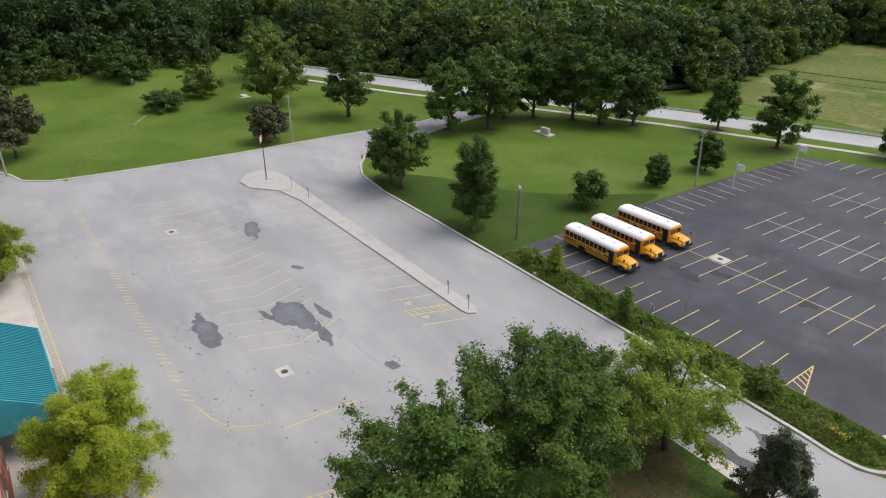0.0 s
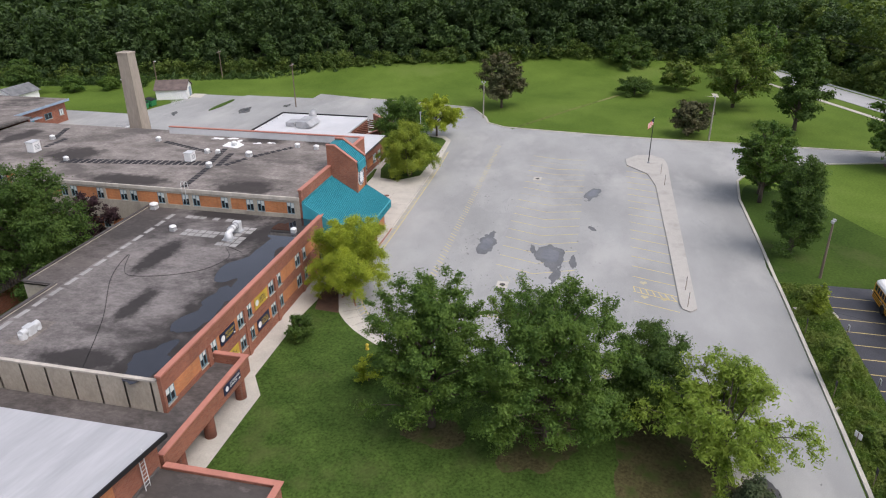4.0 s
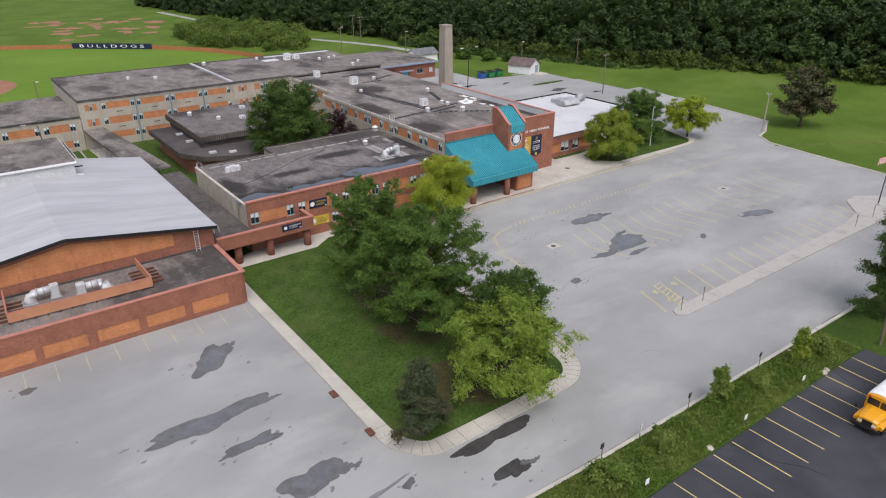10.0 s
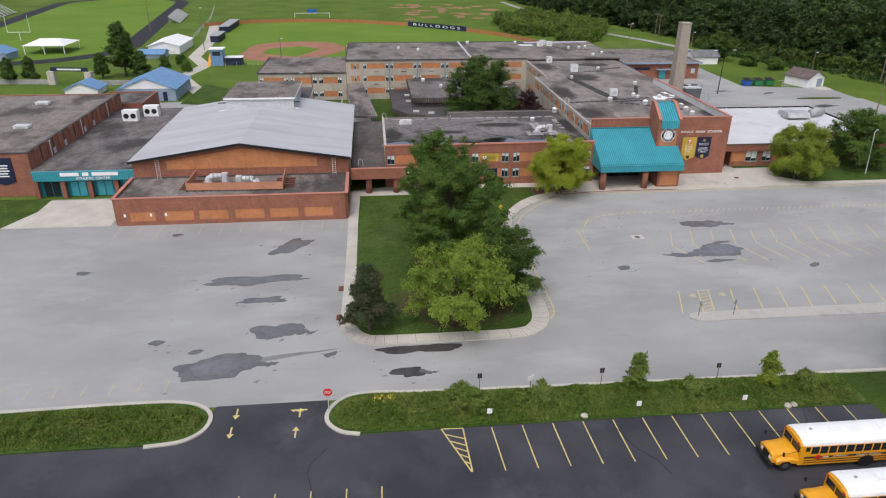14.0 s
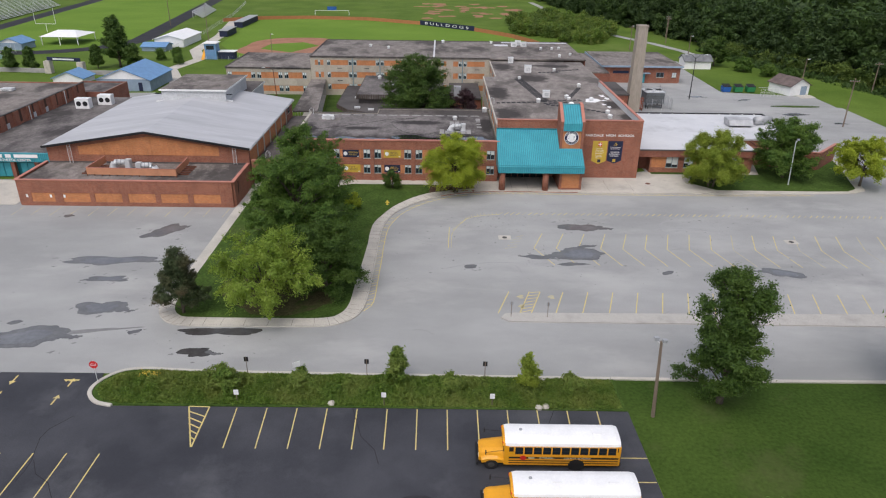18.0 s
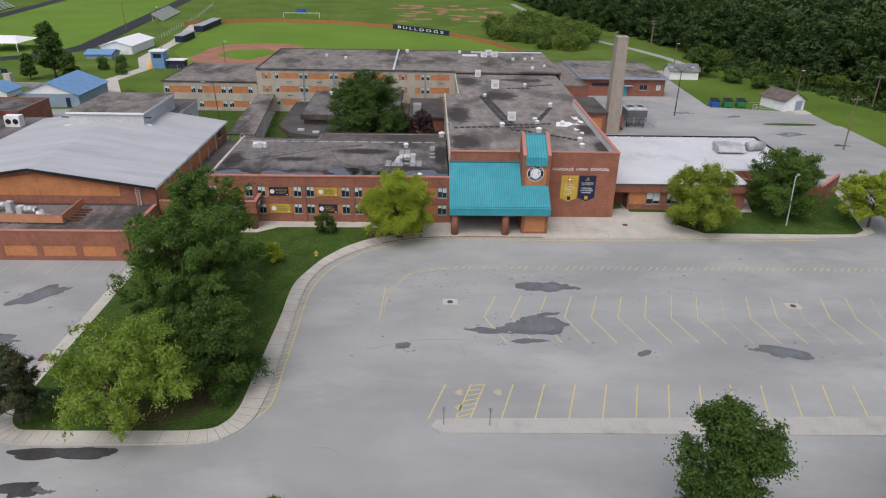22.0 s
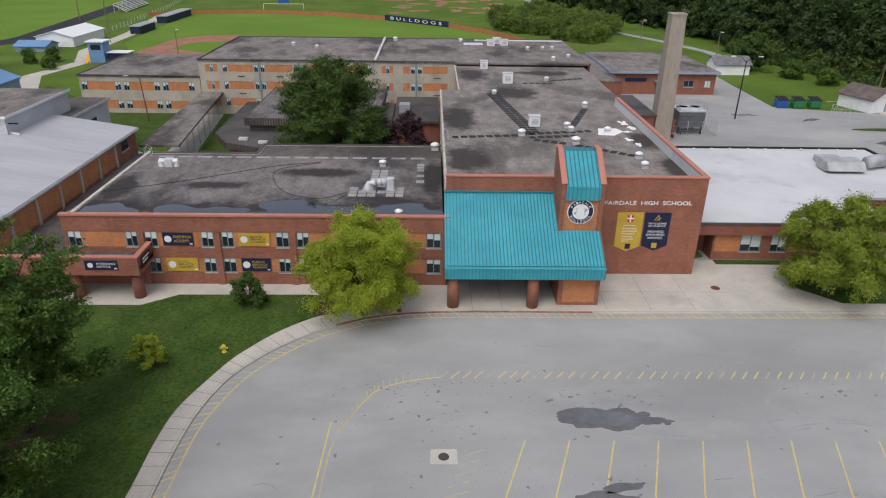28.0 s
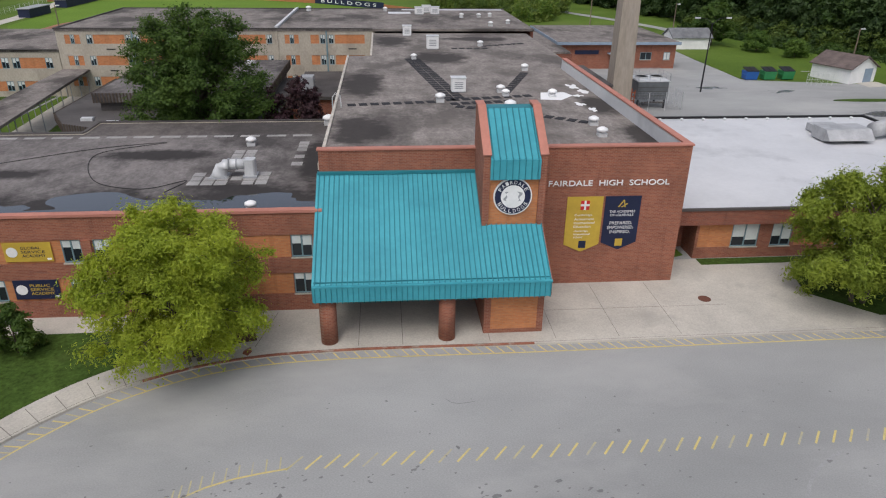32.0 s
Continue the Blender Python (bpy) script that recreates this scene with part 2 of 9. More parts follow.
M_ROOFW = surface("white_membrane", (0.53, 0.536, 0.545), (0.62, 0.624, 0.63), 3, 0.12, (0.40, 0.405, 0.415), (0.55, 0.75), 0.16, 0.5, 0.02, fine=0.03)
M_GYM = surface("grey_metal_roof", (0.385, 0.388, 0.398), (0.475, 0.478, 0.488), 1.2, 0.12, (0.335, 0.338, 0.348), (0.50, 0.75), 0.16, 0.5, 0.05, stretch=(0.35, 2.4, 1), fine=0.05)
M_TEAL = surface("teal_metal", (0.045, 0.290, 0.352), (0.062, 0.360, 0.428), 3, 0.4, rough=0.45, relief=0.03, fine=0.05, spec=0.4)
# darker teal; on the roof seams it stands in for their shading
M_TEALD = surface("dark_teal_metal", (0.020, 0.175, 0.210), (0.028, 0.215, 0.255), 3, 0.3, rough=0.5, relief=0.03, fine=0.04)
M_CWALL = surface("stained_concrete_wall", (0.37, 0.33, 0.265), (0.46, 0.415, 0.34), 5, 0.4, (0.24, 0.21, 0.17), (0.56, 0.76), 0.35, 0.9, 0.2, stretch=(1, 1, 0.6))
M_CHIM = surface("chimney_concrete", (0.30, 0.26, 0.21), (0.37, 0.325, 0.27), 4, 0.4, (0.25, 0.21, 0.18), (0.55, 0.75), 0.4, 0.9, 0.2, stretch=(1, 1, 0.2))
M_YELL = surface("yellow_paint", (0.54, 0.44, 0.18), (0.64, 0.51, 0.18), 9, 1.5, (0.36, 0.33, 0.24), (0.54, 0.74), 1.2, 0.85, 0.1)
M_YELLW = surface("worn_yellow_paint", (0.40, 0.36, 0.23), (0.52, 0.44, 0.22), 9, 1.5, (0.34, 0.33, 0.30), (0.46, 0.66), 1.0, 0.88, 0.1)
M_BUS = plain("bus_yellow", (0.72, 0.33, 0.012), 0.35, spec=0.5, vary=0.05)
M_WHITE = plain("white_paint", (0.78, 0.78, 0.77), 0.55, vary=0.05)
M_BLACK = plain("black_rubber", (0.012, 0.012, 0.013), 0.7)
M_NAVY = plain("navy_vinyl", (0.010, 0.016, 0.05), 0.6)
M_GOLD = plain("gold_vinyl", (0.52, 0.36, 0.045), 0.6)
M_GALV = plain("galvanised_steel", (0.60, 0.61, 0.61), 0.5, 0.25)
M_ZINC = plain("dull_zinc", (0.40, 0.405, 0.41), 0.55, 0.2, vary=0.2)
M_SLATE = plain("slate_grey_panels", (0.12, 0.13, 0.135), 0.6, vary=0.2)
M_GREY = plain("grey_paint", (0.32, 0.33, 0.34), 0.6)
M_WOOD = surface("weathered_wood", (0.15, 0.115, 0.085), (0.22, 0.17, 0.13), 6, 0.6, rough=0.9, stretch=(3, 3, 0.5))
M_RUST = plain("rusty_steel", (0.14, 0.055, 0.035), 0.85, vary=0.3)
M_REDOX = plain("red_oxide_steel", (0.34, 0.10, 0.05), 0.8, vary=0.25)
M_IRON = plain("cast_iron", (0.06, 0.055, 0.05), 0.8, vary=0.2)
M_TYRE = surface("tyre_mark", (0.285, 0.285, 0.282), (0.335, 0.335, 0.33), 9, 0.5, rough=0.9)
M_JOINT = plain("dirty_joint", (0.17, 0.155, 0.135), 0.9, vary=0.3)
M_KERBR = surface("rust_red_kerb_paint", (0.22, 0.075, 0.045), (0.36, 0.16, 0.10), 6, 0.8, (0.40, 0.34, 0.28), (0.52, 0.66), 1.2, 0.9, 0.2)
M_DAMPB = surface("damp_black_asphalt", (0.024, 0.024, 0.026), (0.036, 0.036, 0.039), 6, 0.4, rough=0.6, relief=0.1)
M_SIDING = surface("pale_grey_siding", (0.46, 0.47, 0.48), (0.56, 0.57, 0.575), 4, 0.3, (0.38, 0.38, 0.37), (0.58, 0.76), 0.4, 0.7, 0.1)
M_HYDRANT = plain("hydrant_yellow", (0.66, 0.50, 0.06), 0.5)
M_ROOFM = tar_mat("brown_tar_roof", (0.082, 0.072, 0.068), (0.145, 0.128, 0.12), (0.042, 0.038, 0.036), 0.7)
M_CONCD = surface("weathered_pavers", (0.26, 0.255, 0.245), (0.36, 0.35, 0.335), 8, 0.6, (0.16, 0.15, 0.14), (0.55, 0.75), 0.5, 0.9, 0.3)
M_WOODD = surface("dark_stained_wood", (0.055, 0.042, 0.034), (0.10, 0.078, 0.062), 6, 0.6, rough=0.9, stretch=(3, 3, 0.5))
M_SOOT = surface("water_stained_brick", (0.055, 0.035, 0.028), (0.12, 0.06, 0.04), 3, 0.6, rough=0.9, stretch=(1, 1, 0.25))
M_TRACK = surface("black_track_surface", (0.018, 0.018, 0.021), (0.03, 0.03, 0.034), 6, 0.2, rough=0.85)
M_ISLAND = surface("worn_island_concrete", (0.38, 0.362, 0.33), (0.47, 0.45, 0.41), 10, 0.3, (0.30, 0.285, 0.26), (0.5, 0.72), 0.3, 0.9, 0.3)
M_SCREEN = plain("peach_metal_screen", (0.50, 0.235, 0.13), 0.7)
M_BARK = surface("bark", (0.07, 0.055, 0.042), (0.13, 0.105, 0.08), 5, 1.0, rough=0.95, relief=0.8, stretch=(2, 2, 0.4))
M_BLUE = plain("blue_metal_roof", (0.14, 0.27, 0.46), 0.5)
M_BLUEW = plain("blue_grey_siding", (0.25, 0.32, 0.40), 0.6)
M_FRAME = plain("blue_green_frame", (0.16, 0.25, 0.28), 0.5)
M_BLIND = plain("white_blind", (0.62, 0.66, 0.64), 0.7)
M_WET = surface("wet_asphalt", (0.105, 0.105, 0.105), (0.15, 0.15, 0.148), 5, 0.6, rough=0.25, relief=0.05, spec=0.5)
M_WETK = surface("soaked_asphalt", (0.045, 0.042, 0.04), (0.075, 0.072, 0.07), 5, 0.6, rough=0.2, relief=0.05, spec=0.5)
M_WETD = surface("damp_stain", (0.15, 0.15, 0.148), (0.20, 0.198, 0.195), 5, 0.6, rough=0.7, relief=0.1)
# base a little lighter than M_WET: reflected sky put into the colour
M_POOL = surface("standing_water", (0.12, 0.122, 0.128), (0.165, 0.167, 0.172), 2, 0.3, rough=0.04, relief=0.0, spec=0.9)
M_RAIN = surface("pooled_rain", (0.014, 0.014, 0.017), (0.022, 0.022, 0.027), 2, 0.3, rough=0.02, relief=0.0, spec=0.5)
M_RAIN.node_tree.nodes["Principled BSDF"].inputs["Coat Weight"].default_value = 1.0
M_RAIN.node_tree.nodes["Principled BSDF"].inputs["Coat IOR"].default_value = 1.35
M_PALE = surface("pale_line_paint", (0.52, 0.48, 0.33), (0.62, 0.57, 0.40), 9, 1.5, (0.16, 0.15, 0.12), (0.6, 0.8), 1.2, 0.85, 0.1)
M_POLE = surface("grey_wood_pole", (0.27, 0.245, 0.205), (0.38, 0.35, 0.30), 6, 0.6, rough=0.9, stretch=(3, 3, 0.5))
M_GREENB = plain("green_dumpster_paint", (0.03, 0.20, 0.07), 0.5)
M_BLUEB = plain("blue_dumpster_paint", (0.02, 0.10, 0.33), 0.5)
M_RED = plain("red_sign", (0.55, 0.02, 0.02), 0.5)
M_STONE = plain("pale_stone", (0.48, 0.44, 0.38), 0.9, vary=0.2)
m, nt, b = node_mat("window_glass")
b.inputs["Base Color"].default_value = (0.02, 0.025, 0.03, 1)
b.inputs["Roughness"].default_value = 0.06
M_GLASS = m

L_MAPLE = leaf_mat("maple_leaves", (0.036, 0.082, 0.014), (0.100, 0.178, 0.030), (0.118, 0.188, 0.030), 0.30)
L_DARK = leaf_mat("dark_green_leaves", (0.030, 0.064, 0.012), (0.075, 0.135, 0.023), (0.080, 0.131, 0.021), 0.28)
L_LIME = leaf_mat("yellow_green_leaves", (0.165, 0.220, 0.018), (0.34, 0.41, 0.042), (0.36, 0.41, 0.04), 0.38)
L_LIMED = leaf_mat("willow_green_leaves", (0.118, 0.168, 0.020), (0.25, 0.32, 0.042), (0.27, 0.325, 0.042), 0.36)
L_HONEY = leaf_mat("light_leaves", (0.118, 0.188, 0.026), (0.238, 0.335, 0.052), (0.265, 0.34, 0.056), 0.38)
L_CONIF = leaf_mat("juniper_needles", (0.032, 0.050, 0.019), (0.064, 0.088, 0.034), (0.096, 0.068, 0.034), 0.12)
L_PURPLE = leaf_mat("purple_plum_leaves", (0.026, 0.012, 0.016), (0.055, 0.024, 0.032), (0.045, 0.024, 0.022), 0.1)
L_FOREST = leaf_mat("woodland_leaves", (0.026, 0.054, 0.014), (0.062, 0.112, 0.027), (0.068, 0.112, 0.026), 0.26)
L_RED = leaf_mat("brownish_green_leaves", (0.045, 0.058, 0.022), (0.095, 0.105, 0.042), (0.10, 0.085, 0.042), 0.2)
L_FORESTL = leaf_mat("light_woodland_leaves", (0.046, 0.086, 0.018), (0.108, 0.165, 0.034), (0.128, 0.17, 0.034), 0.28)
# darkest leaves; the east woods lean on them to look dimmer
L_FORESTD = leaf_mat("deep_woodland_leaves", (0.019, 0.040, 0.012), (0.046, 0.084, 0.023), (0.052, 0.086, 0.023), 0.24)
L_WEED = leaf_mat("weed_leaves", (0.052, 0.104, 0.013), (0.142, 0.220, 0.032), (0.185, 0.222, 0.052), 0.3)


# ---- building blocks ----
ORIGIN = {}


def thing(name, at, label, category, group="", kind=""):
    ob = new(name)
    ob.location = at
    ob.empty_display_size = 0.2
    ORIGIN[ob] = Vector(at)
    return tagged(ob, label, category, group, kind)


def link(ob, parent, label=""):
    if parent is not None:
        ob.parent = parent
        if parent in ORIGIN:
            ob.matrix_parent_inverse = Matrix.Translation(-ORIGIN[parent])
    return tagged(ob, label)


def part(name, geo, material, parent=None, label="", smooth=False):
    """One mesh from a list of (vertices, faces) pieces given in world metres."""
    vs, fs = [], []
    for v, f in geo:
        o = len(vs)
        vs.extend(v)
        fs.extend([tuple(i + o for i in q) for q in f])
    me = bpy.data.meshes.new(name)
    me.from_pydata(vs, [], fs)
    me.materials.append(material)
    if smooth:
        me.polygons.foreach_set("use_smooth", [True] * len(me.polygons))
    return link(new(name, me), parent, label)


def box(x0, y0, z0, x1, y1, z1, c=0.0):
    """A box, its upright edges cut by c."""
    if x0 > x1: x0, x1 = x1, x0
    if y0 > y1: y0, y1 = y1, y0
    if c:
        ring = [(x0 + c, y0), (x1 - c, y0), (x1, y0 + c), (x1, y1 - c), (x1 - c, y1), (x0 + c, y1), (x0, y1 - c), (x0, y0 + c)]
        return prism(ring, z0, z1)
    v = [(x, y, z) for z in (z0, z1) for x, y in ((x0, y0), (x1, y0), (x1, y1), (x0, y1))]
    return v, [(3, 2, 1, 0), (4, 5, 6, 7), (0, 1, 5, 4), (1, 2, 6, 5), (2, 3, 7, 6), (3, 0, 4, 7)]


def prism(ring, z0, z1, z_top=None):
    n = len(ring)
    area = sum(ring[i][0] * ring[(i + 1) % n][1] - ring[(i + 1) % n][0] * ring[i][1] for i in range(n))
    if area < 0:
        ring = ring[::-1]
    v = [(x, y, z0) for x, y in ring] + [(x, y, z1) for x, y in ring]
    return v, [tuple(range(n))[::-1], tuple(range(n, 2 * n))] + [(i, (i + 1) % n, n + (i + 1) % n, n + i) for i in range(n)]


def tube(points, radii, sides=8, cap=True):
    """A tapered tube along a line of points."""
    v, f = [], []
    for k, p in enumerate(points):
        a = Vector(points[max(k - 1, 0)])
        b_ = Vector(points[min(k + 1, len(points) - 1)])
        d = (b_ - a).normalized()
        u = d.orthogonal().normalized()
        w = d.cross(u)
        for s in range(sides):
            t = 2 * math.pi * s / sides
            q = Vector(p) + (u * math.cos(t) + w * math.sin(t)) * radii[k]
            v.append(tuple(q))
    for k in range(len(points) - 1):
        for s in range(sides):
            f.append((k * sides + s, k * sides + (s + 1) % sides, (k + 1) * sides + (s + 1) % sides, (k + 1) * sides + s))
    if cap:
        f.append(tuple(range(sides))[::-1])
        f.append(tuple(range((len(points) - 1) * sides, len(points) * sides)))
    return v, f


def bar(p, q, w, h):
    """A straight bar of section w by h from p to q."""
    p, q = Vector(p), Vector(q)
    d = (q - p).normalized()
    side = d.cross(Vector((0, 0, 1)))
    side = side.normalized() if side.length > 1e-4 else Vector((1, 0, 0))
    up = side.cross(d)
    v = []
    for e in (p, q):
        for a, b_ in ((-1, -1), (1, -1), (1, 1), (-1, 1)):
            v.append(tuple(e + side * a * w / 2 + up * b_ * h / 2))
    return v, [(0, 1, 2, 3), (7, 6, 5, 4), (0, 4, 5, 1), (1, 5, 6, 2), (2, 6, 7, 3), (3, 7, 4, 0)]


def lathe(x, y, rings, sides=16):
    return tube([(x, y, z) for z, r in rings], [max(r, 0.001) for z, r in rings], sides)


def slab(name, ring, z0, z1, material, label="", kind="structure", category=""):
    ob = part(name, [prism(ring, z0, z1)], material)
    return tagged(ob, label, category, kind=kind)


def smooth_ring(points, steps=6):
    """A closed curve through the points."""
    out, n = [], len(points)
    for i in range(n):
        p0, p1, p2, p3 = (np.array(points[(i + k - 1) % n], float) for k in range(4))
        for s in range(steps):
            t = s / steps
            q = 0.5 * (2 * p1 + (p2 - p0) * t + (2 * p0 - 5 * p1 + 4 * p2 - p3) * t * t + (3 * p1 - p0 - 3 * p2 + p3) * t ** 3)
            out.append((float(q[0]), float(q[1])))
    return out


def blot(x, y, rx, ry, seed, n=40, rough=0.35, turn=0.0):
    """An uneven outline, as of a puddle."""
    out = []
    for i in range(n):
        a = 2 * math.pi * i / n
        r = 1 + rough * 1.5 * noise.noise((math.cos(a) * 1.1 + seed * 7.3, math.sin(a) * 1.1, seed)) + rough * 0.3 * noise.noise((math.cos(a) * 3.7, math.sin(a) * 3.7 + seed, seed)) + 0.05 * noise.noise((math.cos(a) * 9, math.sin(a) * 9, seed))
        px, py = rx * r * math.cos(a), ry * r * math.sin(a)
        out.append((x + px * math.cos(turn) - py * math.sin(turn), y + px * math.sin(turn) + py * math.cos(turn)))
    return out


# ---- foliage ----
def leaves(rng, centres, radii, count, size, long=1.6, shell=0.55, droop=0.0, floor=None, lift=0.45, each=False, aim=None, loose=0.75, corners=4):
    """Leaves as small folded blades round lobes: an array of their corners."""
    centres, radii = np.asarray(centres, float), np.asarray(radii, float)
    w = (radii ** 2).sum(axis=1) if radii.ndim > 1 else radii ** 2
    pick = np.arange(count) if each else rng.choice(len(centres), count, p=w / w.sum())
    d = rng.normal(size=(count, 3))
    d /= np.linalg.norm(d, axis=1)[:, None]
    r = shell + (1 - shell) * rng.random(count) ** 0.6
    rr = radii[pick] if radii.ndim > 1 else radii[pick][:, None]
    c = centres[pick] + d * r[:, None] * rr * (1 + 0.12 * rng.normal(size=(count, 1)))
    if floor is not None:
        c[:, 2] = np.maximum(c[:, 2], floor)
    nrm = (d if aim is None else aim) + loose * rng.normal(size=(count, 3)) + np.array([0, 0, lift])
    nrm /= np.linalg.norm(nrm, axis=1)[:, None]
    t = rng.normal(size=(count, 3)) - np.array([0, 0, droop])
    u = t - nrm * (t * nrm).sum(1)[:, None]
    u /= np.linalg.norm(u, axis=1)[:, None]
    v = np.cross(nrm, u)
    s = size * (0.6 + 0.8 * rng.random(count))[:, None]
    fold = nrm * s * 0.18
    if corners == 3:
        blade = np.stack([c - u * s * long * 0.5 + v * s * 0.4, c - u * s * long * 0.3 - v * s * 0.5, c + u * s * long * 0.6], axis=1)
    else:
        blade = np.stack([c - u * s * long * 0.5, c + v * s * 0.5 - fold, c + u * s * long * 0.5, c - v * s * 0.5 - fold], axis=1)
    return blade.reshape(-1, 3)


def leaf_object(name, blades, material, parent=None, label="", corners=4):
    n = len(blades)
    me = bpy.data.meshes.new(name)
    me.vertices.add(n)
    me.vertices.foreach_set("co", np.ascontiguousarray(blades, np.float32).ravel())
    me.loops.add(n)
    me.loops.foreach_set("vertex_index", np.arange(n, dtype=np.int32))
    me.polygons.add(n // corners)
    me.polygons.foreach_set("loop_start", np.arange(0, n, corners, dtype=np.int32))
    me.update(calc_edges=True)
    me.materials.append(material)
    return link(new(name, me), parent, label)


FORMS = {
    "round": lambda f: max(0.05, 1 - ((f - 0.4) / 0.66) ** 2) ** 0.6,
    "cone": lambda f: max(0.03, 1.02 - f) ** 0.75 * min(1.0, 0.62 + 1.9 * f),
    "column": lambda f: (0.85 + 0.12 * math.sin(9 * f)) * (1 - 0.62 * f ** 4),
    "spread": lambda f: min(1.0, 0.6 + 1.0 * f) * (1 - 0.75 * max(0.0, (f - 0.55) / 0.45) ** 2),
}


def tree(x, y, h, r, low, count, size, material, seed, label, z=0.1, lobes=26, trunks=1, droop=0.0, long=1.5, trunk_r=0.0, form="round", rough=0.3, tuft=0.0, name="tree", bend=(0, 0), group="", fan=False, per=9, knots=6, corners=3):
    """A tree: tapered trunk, limbs, side branches off each limb and tufts of leaves along these. low: height of the crown's foot."""
    rng = np.random.default_rng(seed)
    ob = thing(name, (x, y, z), label, "tree" if h > 3 else "shrub", group)
    tr = trunk_r or 0.022 * h
    H = h - low
    stems = []
    for k in range(trunks):
        a = 6.28 * k / max(trunks, 1) + seed
        o = 0.0 if trunks == 1 else 0.3
        g = trunks ** 0.5
        pts = [(x + o * math.cos(a), y + o * math.sin(a), z - 0.15), (x + bend[0] * 0.12 + o * 1.6 * math.cos(a), y + bend[1] * 0.12 + o * 1.6 * math.sin(a), z + low * 0.8 + 0.3),
               (x + bend[0] * 0.4 + o * 3 * math.cos(a), y + bend[1] * 0.4 + o * 3 * math.sin(a), z + low + H * 0.45), (x + bend[0] * 0.8, y + bend[1] * 0.8, z + h * 0.86)]
        stems.append(tube(pts, [tr * 1.25 / g, tr / g, tr * 0.5 / g, 0.025], 9))
    part("trunk", stems, M_BARK, ob, smooth=True)
    twigs, knot, mids = [], [], []
    for i in range(lobes):
        f0 = ((i + 0.2 + 0.6 * rng.random()) / lobes) ** 0.95
        fe = min(0.93, 0.84 * f0 + 0.06 + 0.14 * rng.random())
        a = i * 2.399 + rng.random() * 0.9
        reach = 0.98 * r * FORMS[form](fe) * (1 - 1.5 * rough * rng.random() ** 1.6) * (0.62 if i % 5 == 3 else 1.0)
        fs = 0.12 * rng.random() if fan else max(0.0, 0.72 * fe - 0.1)
        p0 = Vector((x + bend[0] * fs, y + bend[1] * fs, z + low * 0.75 + H * fs))
        p2 = Vector((x + bend[0] * fe + reach * math.cos(a), y + bend[1] * fe + reach * math.sin(a), z + low + H * fe - droop * 0.10 * reach))
        if i == lobes - 1:
            p2 = Vector((x + bend[0], y + bend[1], z + h - 0.3))
        p1 = (p0 + p2) / 2 + Vector((0, 0, (0.14 + 0.2 * droop) * (p2 - p0).length))
        pts = [p0 * (1 - t) ** 2 + p1 * 2 * t * (1 - t) + p2 * t * t for t in (0, 0.3, 0.65, 1)]
        part("limb", [tube(pts, [tr * (0.5 if fan else 0.36), tr * (0.36 if fan else 0.26), tr * 0.16, 0.012], 5, False)], M_BARK, ob, smooth=True)
        L = (p2 - p0).length
        for j in range(per):
            t = 1.0 if j == 0 else 0.22 + 0.78 * rng.random() ** 0.75
            b0 = p0 * (1 - t) ** 2 + p1 * 2 * t * (1 - t) + p2 * t * t
            tan = ((p1 - p0) * (1 - t) + (p2 - p1) * t).normalized()
            w = Vector(rng.normal(size=3))
            w = (w - tan * w.dot(tan)).normalized()
            way = (tan * 0.75 + w * (0.25 if j == 0 else 0.95) + Vector((0, 0, 0.3 - 0.55 * droop))).normalized()
            ln = (0.26 * L + 0.3) * (1.2 - 0.55 * t) * (0.55 + 0.9 * rng.random())
            for k in range(knots):
                s = 0.25 + 0.75 * (k + rng.random()) / knots
                q = b0 + way * (ln * s)
                q.z -= (0.12 + 0.75 * droop) * ln * s * s
                knot.append(q)
            twigs.append(tube([b0, b0 + way * (ln * 0.6) - Vector((0, 0, 0.2 * droop * ln)), b0 + way * ln - Vector((0, 0, (0.12 + 0.75 * droop) * ln))], [tr * 0.08 + 0.006, 0.012, 0.005], 3, False))
    tagged(part("branchwork", twigs, M_BARK, ob), kind="stuff")
    kn = np.array(knot)
    n = max(1, count // len(kn))
    sp = tuft or 0.026 * r + 0.13
    big = 0.4 + 1.0 * rng.random(len(kn)) ** 1.5
    ci = np.repeat(np.arange(len(kn)), n)
    g = rng.normal(size=(len(ci), 3)) * (sp * big[ci])[:, None] * np.array([1, 1, 0.55 + 0.5 * droop])
    g[:, 2] -= droop * sp * 1.3 * rng.random(len(ci))
    pos = kn[ci] + g
    aim = kn[ci] - np.array([x + bend[0] * 0.5, y + bend[1] * 0.5, z + low + H * 0.35])
    aim = 0.55 * aim / (np.linalg.norm(aim, axis=1)[:, None] + 1e-6) + 0.45 * g / sp
    blades = leaves(rng, pos, np.full(len(pos), 0.02), len(pos), size, long, 0.2, droop, z + 0.08, 0.7, True, aim, 0.75, corners)
    leaf_object("crown", blades, material, ob, corners=corners)
    return ob


# ---- ground ----
def rise(x, y):
    """Height of the land: level round the school, wooded hills to the east and far south."""
    e = max(0.0, (x - (168 - 0.20 * y if y < 110 else 158 + 0.05 * (y - 110))) / 100.0)
    s = max(0.0, min(-(y + 165) / 120.0, (x - 125) / 80.0)) + max(0.0, (-(y + 275)) / 120.0)
    return -0.04 + 24 * min(e, 3.0) ** 1.25 * max(0.0, min(1.0, (y + 68) / 26)) + 14 * min(s, 3.0) ** 1.2


